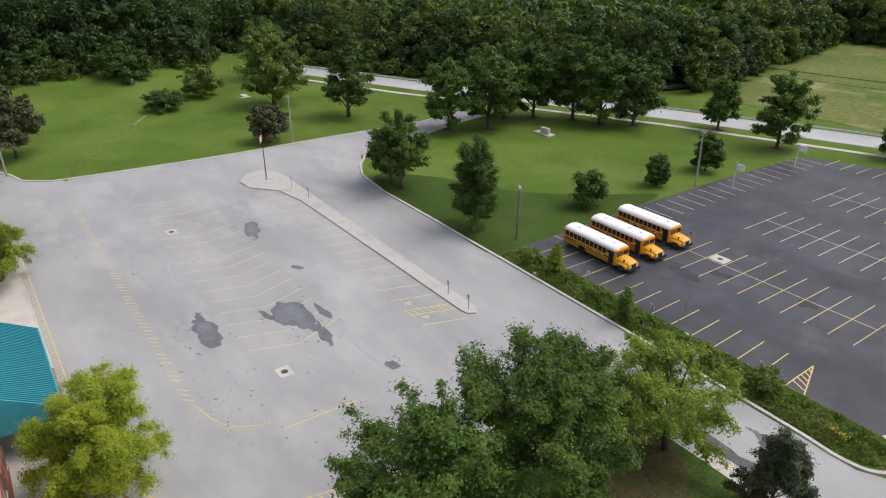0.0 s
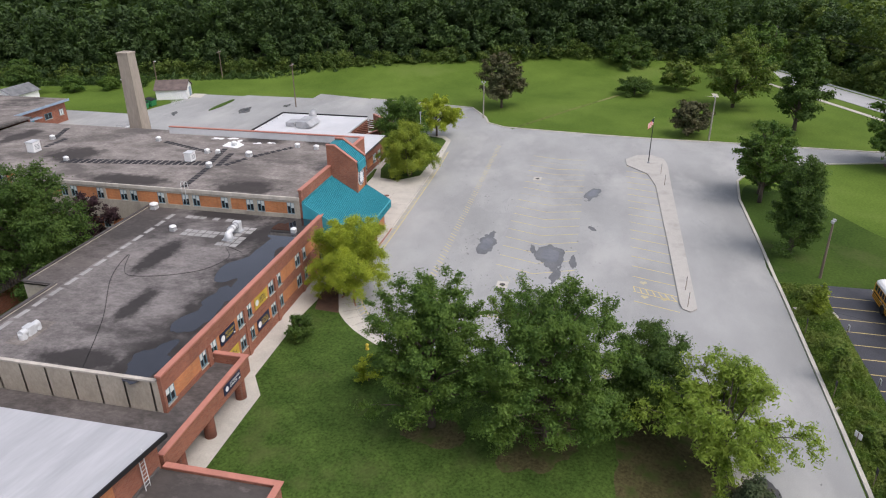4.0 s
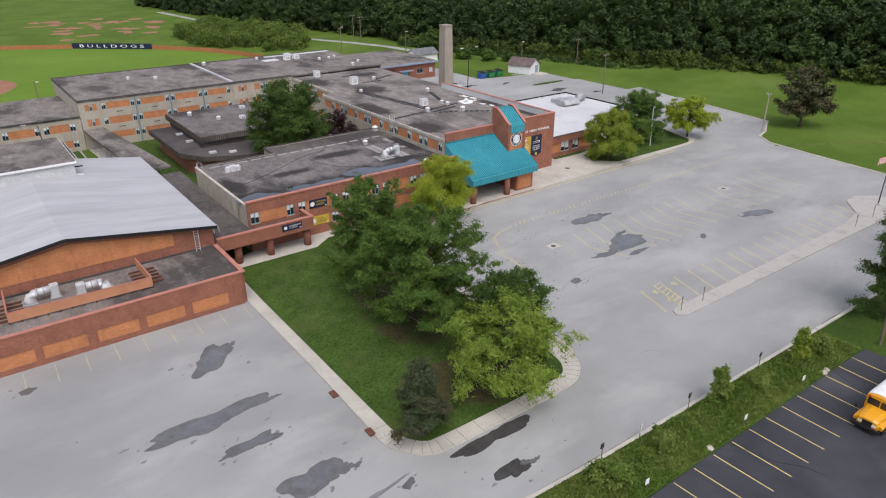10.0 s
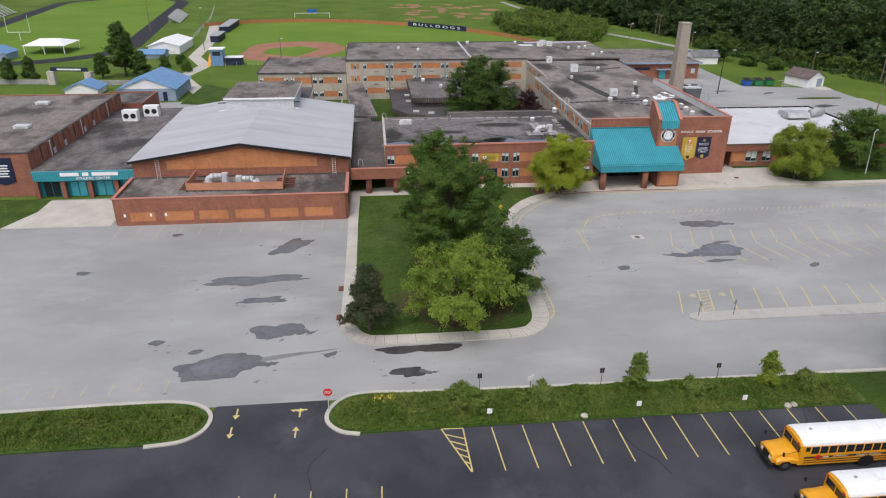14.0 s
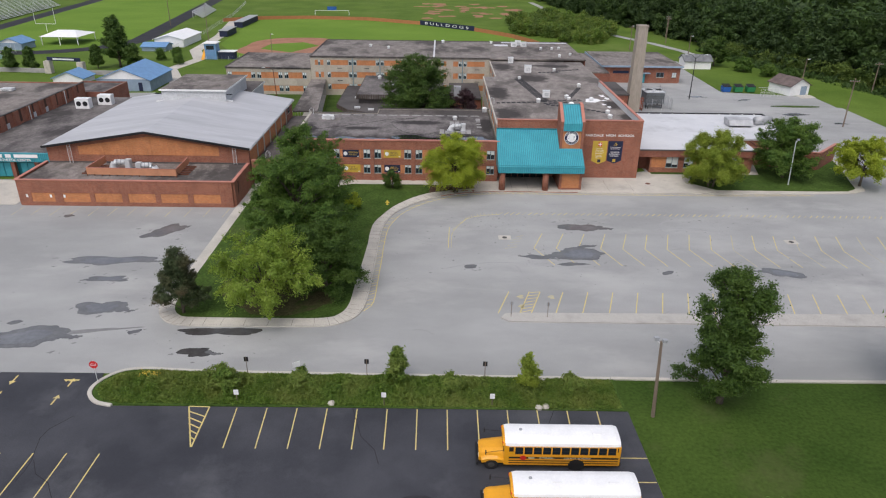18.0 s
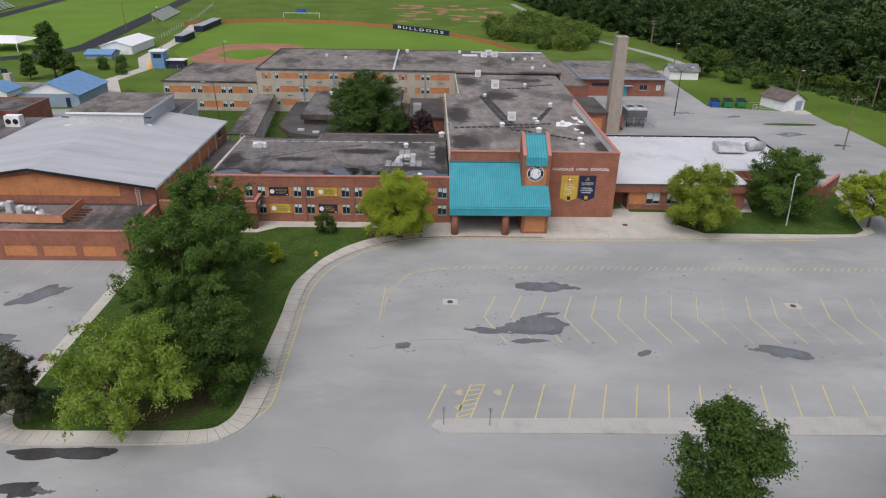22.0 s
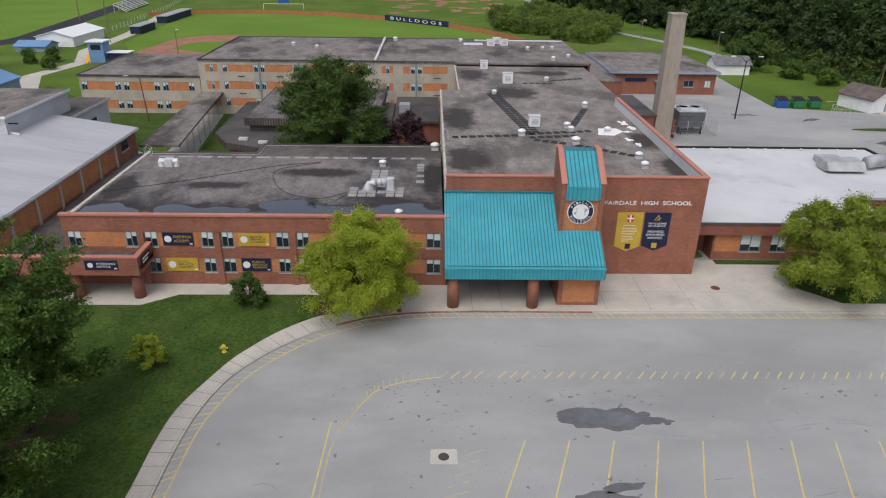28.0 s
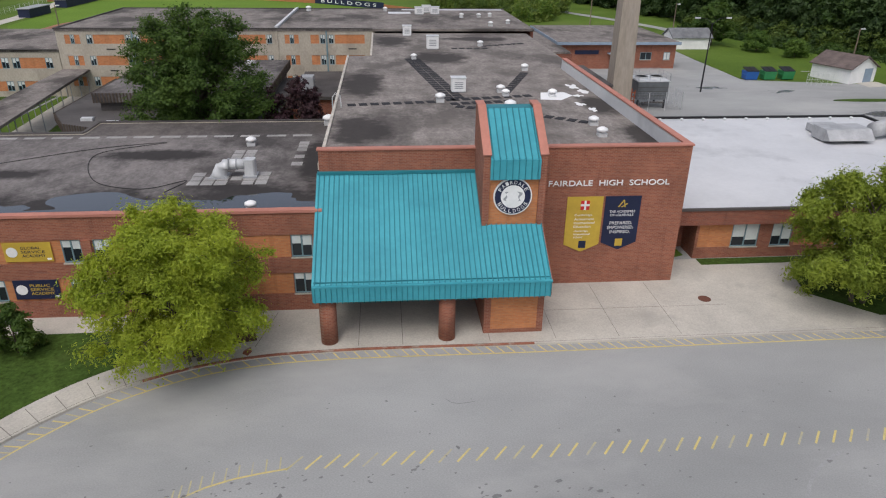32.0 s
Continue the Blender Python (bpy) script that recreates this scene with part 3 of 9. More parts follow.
gx = list(range(-2400, -300, 300)) + list(range(-300, 420, 20)) + list(range(420, 2700, 300))
gv = [(x, y, rise(x, y)) for y in gx for x in gx]
gn = len(gx)
gf = [(j * gn + i, j * gn + i + 1, (j + 1) * gn + i + 1, (j + 1) * gn + i) for j in range(gn - 1) for i in range(gn - 1)]
ground = tagged(part("ground", [(gv, gf)], M_FIELD, smooth=True), "bright green mown grass land rising to wooded hills", "ground", kind="structure")

# pavements
lot = slab("parking_lot", [(-60, -51.5), (13.4, -51.2), (15, -50.3), (36, -50.9), (60, -51.2), (74, -51.4), (88, -51.4), (97, -52.6), (102, -55), (106.2, -58.5),
                           (110.5, -72), (113.5, -84), (115.5, -95), (121.5, -92), (119.3, -80), (119.6, -69), (120.3, -55), (120.5, -40), (121.2, -30), (122.3, -19), (123.6, -9.5), (126.5, -5.6), (131, -4.3), (140, 0), (141.5, 11), (144, 27), (148.5, 49), (143, 72), (138, 73),
                           (120, 77), (120, 100), (122, 125), (104, 125), (78, 100), (78, 40), (80, 10), (60, 3), (40, 2), (14, 2), (-60, 2)], -0.3, 0.0, M_ASPH,
           "weathered pale grey asphalt car park with faded markings", category="parking lot")
dark = slab("dark_parking_lot", [(-60, -55.7), (-1, -55.8), (1.6, -55.2), (3.3, -51.2), (12.8, -51.2), (13.6, -55.0), (15.6, -55.95), (40, -55.95), (60.4, -56.15), (60.9, -81), (60.6, -105), (59.4, -122.5), (46, -129), (-60, -129)], -0.3, 0.012, M_DARK,
            "fresh black asphalt bus car park with yellow stall lines", category="parking lot")


def strip_ring(line, w):
    a, b_ = [], []
    for i, p in enumerate(line):
        p0, p1 = np.array(line[max(i - 1, 0)], float), np.array(line[min(i + 1, len(line) - 1)], float)
        d = (p1 - p0) / np.linalg.norm(p1 - p0)
        n = np.array([-d[1], d[0]]) * w / 2
        a.append(tuple(np.array(p) + n))
        b_.append(tuple(np.array(p) - n))
    return a + b_[::-1]


HWY = [(360, -260), (300, -160), (262, -98), (243, -78), (226, -70), (205, -73.5), (175, -87), (147, -99.5), (117, -115.5), (90, -129.5), (51, -145.5), (10, -160), (-60, -181), (-400, -275)]
road = slab("road", strip_ring(HWY, 8.4), -0.3, 0.03, M_ROAD, "pale grey two-lane country road", category="road")
slab("pavement_far", strip_ring([(x - 3.2 * 0.45, y + 9.5) for x, y in HWY[5:12]], 1.4), -0.2, 0.05, M_CONC, "narrow concrete footpath beside the road", category="pavement")
slab("path", strip_ring([(98, 330), (101.5, 290), (106, 245), (110, 216), (115.5, 186), (125, 165), (131, 147), (133, 132), (127, 119)], 3.2), -0.2, 0.02, M_ASPH, "narrow asphalt service lane", category="path")
meadow = slab("meadow", [(98, -150), (60, -152), (0, -172), (-60, -190), (-60, -330), (130, -330), (112, -220)], -0.2, 0.02, M_MEADOW, "rough yellow-green meadow with tall weeds", category="meadow")

# front lawn with its walk and kerb
def smooth_line(points, steps=5):
    """An open curve through the points."""
    p = [np.array(q, float) for q in points]
    p = [2 * p[0] - p[1]] + p + [2 * p[-1] - p[-2]]
    out = []
    for k in range(1, len(p) - 2):
        for s in range(steps):
            t = s / steps
            q = 0.5 * (2 * p[k] + (p[k + 1] - p[k - 1]) * t + (2 * p[k - 1] - 5 * p[k] + 4 * p[k + 1] - p[k + 2]) * t * t + (3 * p[k] - p[k - 1] - 3 * p[k + 1] + p[k + 2]) * t ** 3)
            out.append((float(q[0]), float(q[1])))
    return out + [tuple(points[-1])]


LAWN_OUT = smooth_line([(13.6, -9.6), (13.6, -26), (13.45, -36), (13.5, -39.5), (14.9, -41.8), (16.9, -42.8), (20.1, -42.9), (26, -42.9), (31.8, -42.7), (34.1, -41.7), (35.4, -39.9), (35.85, -37), (35.95, -32), (35.95, -26), (35.9, -21), (35.95, -18), (36.2, -15.2), (37.0, -11.9), (38.3, -9.4),
                       (40.2, -7.0), (42.8, -4.7), (46.4, -2.85), (50.3, -1.9), (54.5, -1.6), (58, -1.55), (66, -1.6), (78, -1.5), (90, -1.4)]) + [(104, -0.9), (111, -0.5), (113.6, 0.9), (114.5, 4), (117.2, 12), (118.6, 20), (116.0, 20.3), (112, 16), (100, 16), (98, 9), (78, 9), (76, 6), (54, 6), (53, 3.3), (20, 3.3), (14, 2)]
walk_ob = slab("pavement", LAWN_OUT, -0.2, 0.14, M_CONC, "worn concrete walk and kerb round the front lawn", category="pavement")
LAWN_IN = smooth_line([(15.0, -9.9), (14.95, -24), (14.9, -35.5), (15.05, -38.9), (16.2, -40.8), (18.2, -41.2), (26, -41.25), (31.5, -41.1), (33.2, -40.2), (33.95, -38.1), (34.1, -34), (34.3, -28), (34.45, -22), (34.4, -18.2), (34.65, -14.9), (35.6, -11.9), (36.8, -8.9), (37.9, -7.1), (39.2, -5.3), (41.0, -3.5), (43.0, -2.1), (46.2, -0.6)]) + [(45.2, 0.9), (41, 1.3), (29.5, 1.2), (26.8, -0.7), (15.2, -0.7)]
lawn = slab("lawn", LAWN_IN, -0.1, 0.165, M_GRASS, "dark green mown front lawn", category="lawn")
for k, (x, y, rx, ry) in enumerate(((25.5, -36.4, 6.6, 4.0), (26, -26, 3.4, 3.2), (25.8, -17, 2.6, 2.4))):
    part("thin_grass", [prism(blot(x, y, rx, ry, k + 91, 48, 0.5), 0.1, 0.1685 + 0.0004 * k)], M_GRASSB, lawn, "thin brownish grass in the trees' shade")
slab("mulch_bed", [(46.4, -0.9), (49.6, -0.2), (49.2, 1.3), (45.2, 1.1), (42.4, 0.4), (42.2, -2.5)], -0.1, 0.17, M_SOIL, "brown mulch bed under the entrance tree", category="mulch bed")
slab("east_lawn", [(89, 0.2), (105, 0.1), (110.5, 0.3), (112.4, 1.6), (113.2, 4.6), (115.6, 12), (117.2, 19.4), (112, 15.2), (101, 15.2), (99.2, 8.2), (91, 7.9), (86.6, 6.6), (85.8, 3.4)], -0.1, 0.165, M_GRASS, "small lawn beside the east wing", category="lawn")
slab("verge", [(80.5, 8.0), (86.8, 8.0), (91, 8.6), (91, 9), (80.5, 9)], -0.1, 0.16, M_GRASS, "narrow grass verge below the windows", category="lawn")
slab("forecourt", [(-19.3, -9.3), (-40, -9.0), (-40, 1.5), (-19, 1.5)], -0.2, 0.05, M_CONC, "concrete forecourt of the athletic centre", category="pavement")
slab("west_lawn", [(-31.5, -3.0), (-34, -9.2), (-60, -9.2), (-60, 4), (-31.5, 2)], -0.2, 0.07, M_GRASS, "green lawn by the athletic centre", category="lawn")
# kerb of the far side and the south lawns
for nm, ln in (("kerb", [(144.0, 27), (141.5, 11), (139.5, 0.2), (131, -4.4), (126.5, -5.7), (123.6, -9.6), (122.3, -19), (121.2, -30), (120.5, -40), (120.3, -55), (119.6, -69), (119.3, -80), (121.5, -92)]),
               ("kerb", [(115.5, -95), (113.4, -84), (110.4, -72), (106.1, -58.6), (101.9, -55.1), (97, -52.7), (88, -51.6), (74, -51.6), (60, -51.4)]),
               ("kerb", smooth_line([(59.9, -51.45), (40, -51.2), (28, -51.0), (20, -50.75), (16.5, -50.5), (14.3, -51.0), (13.0, -52.6), (12.9, -54.2), (14.0, -55.5), (15.6, -56.0)])),
               ("kerb", smooth_line([(-60, -50.9), (-20, -50.5), (-4, -50.2), (0.4, -50.5), (2.4, -51.5), (3.1, -52.9), (2.7, -54.5), (1.2, -55.6), (-1.5, -55.95)]))):
    tagged(part(nm, [prism(strip_ring(ln, 0.35), -0.1, 0.15)], M_CONC), "pale concrete kerb", "kerb", kind="structure")
slab("verge_strip", smooth_line([(60.2, -51.6), (40, -51.35), (28, -51.15), (20, -50.9), (16.6, -50.65), (14.45, -51.15), (13.2, -52.65), (13.1, -54.1), (14.1, -55.35), (15.7, -55.85)]) + [(60.3, -56.1)], -0.1, 0.10, M_GRASS, "weedy planted strip between the car parks", category="verge")
slab("verge_strip_west", smooth_line([(-60, -51.1), (-20, -50.7), (-4, -50.4), (0.3, -50.7), (2.2, -51.65), (2.9, -52.9), (2.5, -54.4), (1.1, -55.4), (-1.5, -55.75)]) + [(-60, -55.6)], -0.1, 0.10, M_GRASS, "weedy planted strip between the car parks", category="verge")
slab("south_verge", smooth_ring([(59.9, -51.6), (74, -51.8), (88, -51.9), (96, -55), (88, -63), (76, -69), (68, -78), (62.2, -86), (61.0, -74), (60.5, -60)], 5), -0.2, 0.004, M_GRASSM, "deeper green grass by the dark lot", category="lawn")
# island with the flagpole
ISL = [(51.4, -41.4), (50.6, -40.6), (51.1, -39.8), (52.2, -39.6), (68, -39.5), (92, -39.2), (97.8, -38.2), (102, -34.8), (105.4, -34.6), (108.4, -36.8), (108.9, -39.5), (107, -41.4), (104, -41.9), (92, -41.7), (68, -41.5)]
slab("traffic_island", ISL, -0.1, 0.14, M_ISLAND, "long worn concrete traffic island", category="traffic island")


# ---- buildings ----
def walls(ob, x0, y0, x1, y1, z0, z1, material, th=0.35, sides="SNEW", label=""):
    g = {"S": ("wall", box(x0, y0, z0, x1, y0 + th, z1)), "N": ("wall", box(x0, y1 - th, z0, x1, y1, z1)),
         "W": ("wall", box(x0, y0 + th, z0, x0 + th, y1 - th, z1)), "E": ("wall", box(x1 - th, y0 + th, z0, x1, y1 - th, z1))}
    for s in sides:
        part(g[s][0], [g[s][1]], material, ob, label)


def flat_roof(ob, x0, y0, x1, y1, z, material, inset=0.35, label=""):
    return part("roof", [box(x0 + inset, y0 + inset, z - 0.3, x1 - inset, y1 - inset, z)], material, ob, label)


def coping(ob, x0, y0, x1, y1, z, sides="SNEW", material=None, w=0.5, h=0.16):
    o = w - 0.35
    g = {"S": box(x0 - o / 2, y0 - o / 2, z, x1 + o / 2, y0 + 0.35 + o / 2, z + h), "N": box(x0 - o / 2, y1 - 0.35 - o / 2, z, x1 + o / 2, y1 + o / 2, z + h),
         "W": box(x0 - o / 2, y0 + 0.35 + o / 2, z, x0 + 0.35 + o / 2, y1 - 0.35 - o / 2, z + h), "E": box(x1 - 0.35 - o / 2, y0 + 0.35 + o / 2, z, x1 + o / 2, y1 - 0.35 - o / 2, z + h)}
    for s in sides:
        part("coping", [g[s]], material or M_COPING, ob)


# classroom wing
wing = thing("classroom_wing", (19.2, 3.3, 0), "two-storey red brick classroom wing with a stained flat roof", "building")
WX0, WX1, WY0 = 19.3, 53.4, 3.3
flat_roof(wing, WX0, WY0, WX1, 23.8, 6.3, M_ROOFC)
part("roof", [box(31.8, 23.45, 6.0, WX1 - 0.35, 27.4, 6.296)], M_ROOF, wing)
part("wall", [box(WX0, WY0 + 0.35, 0, WX0 + 0.35, 23.8, 6.35)], M_CWALL, wing, "stained concrete wall panels")
part("wall", [box(WX0 + 0.35, 23.45, 0, 32, 23.8, 6.35), box(31.8, 23.8, 0, 32.1, 27.4, 6.35), box(32.1, 27.1, 0, WX1, 27.4, 6.35)], M_CWALL, wing, "stained concrete wall panels")

# main block
blk = thing("main_block", (53.4, 5.8, 0), "two-storey main school block with brick front and tar roof", "building")
BX0, BX1, BY0 = 53.3, 77.25, 5.8
BYJ, BXJ, NY, NZ = 48.0, 56.0, 68.0, 9.45      # jog of the west wall; front and roof of the north wing
part("wall", [box(BX0, BY0, 0, BX1, BY0 + 0.35, 9.9)], M_BRICK, blk, "tall plain red brick front wall")
part("coping", [box(BX0 - 0.08, BY0 - 0.08, 9.9, BX1 + 0.08, BY0 + 0.45, 10.01)], M_COPING, blk)
part("wall", [box(BX1 - 0.35, BY0 + 0.35, 0, BX1, 39.0, 9.9)], M_BRICK, blk)
part("coping", [box(BX1 - 0.45, BY0 + 0.45, 9.9, BX1 + 0.08, 39.0, 10.01)], M_COPING, blk)
part("roof", [box(BX0 + 0.1, BY0 + 0.35, 8.5, BX1 - 0.35, BYJ, 8.85), box(BXJ + 0.1, BYJ, 8.5, 78.6, NY, 8.85), box(BX1 - 0.35, 39.0, 8.5, 78.6, BYJ, 8.85)], M_ROOFB, blk, "weathered tar roof with dark stains")
part("wall", [box(78.3, 39.3, 0, 78.65, NY, 8.8), box(BX1 - 0.35, 39.0, 0, 78.65, 39.3, 8.8)], M_BRICKD, blk)
part("wall", [box(BX0, BYJ - 0.3, 0, BXJ, BYJ, 8.6)], M_CWALL, blk)

# north wing and its low neighbour
nw = thing("north_wing", (11.6, NY, 0), "long concrete-framed north wing with orange brick panels", "building")
part("roof", [box(11.5, NY - 0.1, NZ - 0.3, 79.8, 96.5, NZ)], M_ROOF, nw)
part("wall", [box(11.6, NY + 0.4, 0, 12.0, 96.4, NZ - 0.3)], M_CWALL, nw)
part("wall", [box(79.4, NY + 0.4, 0, 79.8, 96.4, NZ - 0.3)], M_BRICKD, nw)
part("wall", [box(12.0, 96.0, 0, 79.4, 96.4, NZ - 0.3)], M_CWALL, nw)
lw = thing("northwest_wing", (-9.5, NY, 0), "low two-storey wing with orange brick panels", "building")
part("roof", [box(-9.7, NY - 0.1, 6.3, 11.5, 91, 6.6)], M_ROOF, lw)
part("wall", [box(-9.5, NY + 0.4, 0, -9.1, 91, 6.3)], M_CWALL, lw)

# gymnasium
gym = thing("gymnasium", (-18, -1, 0), "brick gymnasium with a low-pitched grey metal roof", "building")
GX0, GX1, GY0, GY1, GXR, GZ, GR = -18.6, 14.0, -0.6, 34.0, -2.2, 6.45, 8.95
part("wall", [([(GX0 + 0.4, GY0 + 0.7, 0), (GX1 - 0.4, GY0 + 0.7, 0), (GX1 - 0.4, GY0 + 0.7, GZ - 0.2), (GXR, GY0 + 0.7, GR - 0.2), (GX0 + 0.4, GY0 + 0.7, GZ - 0.2),
                (GX0 + 0.4, GY0 + 1.1, 0), (GX1 - 0.4, GY0 + 1.1, 0), (GX1 - 0.4, GY0 + 1.1, GZ - 0.2), (GXR, GY0 + 1.1, GR - 0.2), (GX0 + 0.4, GY0 + 1.1, GZ - 0.2)],
               [(0, 1, 2, 3, 4), (9, 8, 7, 6, 5), (0, 4, 9, 5), (1, 6, 7, 2)])], M_BRICK, gym)
part("wall", [box(GX1 - 0.8, GY0 + 1.1, 0, GX1 - 0.4, GY1, GZ - 0.2)], M_BRICK, gym)
part("wall", [box(GX0 + 0.4, GY0 + 1.1, 0, GX0 + 0.8, GY1, GZ - 0.2)], M_BRICK, gym)
part("wall", [box(GX0 + 0.8, GY1 - 0.4, 0, GX1 - 0.8, GY1, GZ - 0.2)], M_BRICK, gym)
for s, xa, xb in (("w", GX0, GXR), ("e", GX1, GXR)):
    part("roof", [([(xa, GY0, GZ), (xb, GY0, GR), (xb, GY1 + 0.3, GR), (xa, GY1 + 0.3, GZ), (xa, GY0, GZ - 0.25), (xb, GY0, GR - 0.25), (xb, GY1 + 0.3, GR - 0.25), (xa, GY1 + 0.3, GZ - 0.25)],
                   [(0, 1, 2, 3) if s == "e" else (3, 2, 1, 0), (4, 5, 6, 7), (0, 4, 5, 1), (3, 2, 6, 7), (0, 3, 7, 4)])], M_GYM, gym, "broad grey metal roof")
    part("fascia", [bar((xa, GY0 - 0.06, GZ - 0.12), (xb, GY0 - 0.06, GR - 0.12), 0.1, 0.36)], M_BLACK, gym)
part("roof_monitor", [prism([(-8.6, 24.4), (3.4, 24.4), (3.4, 39), (-8.6, 39)], 6.6, 10.05)], M_SIDING, gym, "raised box on the gym roof")
part("roof", [box(-8.9, 24.1, 10.05, 3.7, 39.3, 10.25)], M_ROOF, gym)
part("fascia", [box(-8.94, 24.06, 9.98, 3.74, 24.1, 10.3), box(3.7, 24.1, 9.98, 3.74, 39.3, 10.3)], M_WHITE, gym, "white metal roof edge")
ann = thing("gym_annex", (-18.6, -9.3, 0), "single-storey brick annex with bricked-up orange window bays", "building")
AX0, AX1, AY0, AY1 = -18.5, 13.65, -9.4, 0.1
walls(ann, AX0, AY0, AX1, AY1, 0, 3.95, M_BRICK, sides="EW")
coping(ann, AX0, AY0, AX1, AY1, 3.95, "SEW", h=0.09)
part("roof", [box(AX0 + 0.35, AY0 + 0.35, 3.3, AX1 - 0.35, AY1, 3.7)], M_ROOF, ann)

gr = thing("stage_block", (-3, 40, 0), "grey-sided stage block behind the gymnasium", "building")
part("wall", [box(-11.6, 34.4, 0, 5.0, 46.3, 7.3)], M_SIDING, gr)
part("roof", [box(-11.9, 34.35, 7.3, 5.3, 46.6, 7.5)], M_ROOFM, gr)
part("roof_edge", [box(5.3, 34.35, 7.22, 5.36, 46.6, 7.56)], M_GALV, gr)
part("window", [box(5.0, 39.6, 4.4, 5.04, 42.2, 5.8)], M_GLASS, gr)

# link between gymnasium and wing
lk = thing("link_building", (14, 0, 0), "low link with a covered walk and brick parapet", "building")
part("roof", [box(13.9, 2.6, 3.1, 19.4, 33, 3.35)], M_ROOFM, lk)
part("roof", [box(13.9, 0.4, 3.0, 26.9, 3.25, 3.4)], M_ROOFM, lk)
part("wall", [box(13.9, 0.0, 2.65, 26.9, 0.4, 4.3)], M_BRICK, lk)
part("wall", [box(26.55, 0.4, 2.65, 26.9, 3.28, 4.3)], M_BRICK, lk)
part("coping", [box(13.9, -0.06, 4.3, 26.98, 0.46, 4.42), box(26.5, 0.46, 4.3, 26.98, 3.28, 4.42)], M_COPING, lk)
part("wall", [box(13.9, 8, 0, 19.4, 8.3, 3.1)], M_BRICKD, lk)
for cx in (16.6, 20.9, 26.2):
    part("column", [lathe(cx, 0.9, [(0.1, 0.5), (2.65, 0.5)], 20)], M_BRICKD, lk, smooth=True)

# white-roofed east wing
ew = thing("east_wing", (77.3, 9, 0), "single-storey brick east wing with a white membrane roof", "building")
part("roof", [prism([(77.3, 9.0), (98.4, 9.0), (98.4, 16.5), (110.4, 16.5), (110.4, 35.0), (77.3, 35.0)], 3.9, 4.2)], M_ROOFW, ew, "white membrane roof")
part("wall", [box(98.0, 9.7, 0, 98.3, 16.6, 3.9), box(98.3, 16.6, 0, 110.2, 16.9, 3.9), box(109.9, 16.9, 0, 110.2, 34.9, 3.9), box(77.3, 34.6, 0, 109.9, 34.9, 3.9)], M_BRICK, ew)

# athletic centre and the buildings to the west
ac = thing("athletic_centre", (-33, 2.3, 0), "low athletic centre with a teal fascia and doors", "building")
part("roof", [box(-34.3, 2.5, 3.9, GX0 - 0.05, 44, 4.2)], M_ROOFG, ac)
part("wall", [box(-34.3, 43.7, 0, GX0, 44, 3.9)], M_BRICKD, ac)
wb = thing("west_hall", (-60, 4, 0), "tall brown brick hall with a flat roof", "building")
walls(wb, -66, 4, -34.4, 46.5, 0, 6.8, M_BRICK)
part("roof", [box(-65.6, 4.35, 6.3, -34.8, 46.1, 6.6)], M_ROOF, wb)
part("rim", [box(-66.1, 3.9, 6.8, -34.3, 4.4, 6.92), box(-34.8, 4.4, 6.8, -34.3, 46.5, 6.92)], M_ROOFD, wb)
nb = thing("rear_block", (-35, 52, 0), "low brick block behind the hall", "building")
walls(nb, -41, 47, -30.5, 59, 0, 4.6, M_BRICKD)
part("roof", [box(-40.6, 47.35, 4.0, -30.9, 58.6, 4.3)], M_ROOFG, nb)

# boiler chimney
ch = thing("chimney", (88.5, 53.1, 0), "tall square concrete boiler chimney", "chimney")
part("shaft", [([(88.5 + sx * r, 53.1 + sy * r, z) for z, r in ((0, 1.35), (19.3, 1.05)) for sx, sy in ((-1, -1), (1, -1), (1, 1), (-1, 1))],
                [(0, 1, 5, 4), (1, 2, 6, 5), (2, 3, 7, 6), (3, 0, 4, 7), (4, 5, 6, 7)])], M_CHIM, ch)
part("cap", [box(87.35, 51.95, 19.3, 89.65, 54.25, 19.55)], M_CHIM, ch)
ea = thing("east_annex", (89, 88, 0), "single-storey orange brick annex with a blue-grey fascia", "building")
walls(ea, 89.2, 88.4, 110.8, 112, 0, 4.3, M_BRICK)
part("roof", [box(88.6, 87.5, 4.3, 111.2, 112.4, 4.8)], M_ROOF, ea)
eb = thing("boiler_house", (77.3, 60, 0), "low boiler house with a flat roof", "building")
walls(eb, 78.65, 52, 87, 66, 0, 4.2, M_BRICKD)
part("roof", [box(78.65, 51.8, 4.2, 87.3, 66.2, 4.5)], M_ROOFD, eb)

# courtyard building
cb = thing("courtyard_building", (33, 48, 0), "dark-roofed library in the courtyard with batten fascias", "building")
LIB = [(21.7, 60), (21.7, 41), (24.4, 36.2), (31, 33), (46, 33), (46, 60)]
part("wall", [prism([(23.2, 59.5), (23.2, 41.5), (25.5, 37.5), (31.5, 34.5), (45, 34.5), (45, 59.5)], 0, 3.2)], M_BRICK, cb)
part("roof", [prism(LIB, 3.2, 4.0)], M_ROOFD, cb)
part("upper_wall", [box(26.4, 41.9, 4.0, 44, 62, 5.0)], M_ROOFD, cb)
part("upper_roof", [box(25.9, 41.4, 5.0, 44.5, 62.5, 6.0)], M_ROOFG, cb)
part("wall", [box(26.4, 59.5, 0, 44, 62, 3.9)], M_BRICKD, cb)
for p in ((25.5, 47), (25.5, 53), (26.5, 37.6), (29.5, 36)):
    part("roof_vent", [box(p[0] - 0.6, p[1] - 0.35, 4.0, p[0] + 0.6, p[1] + 0.35, 4.3)], M_GALV, cb)

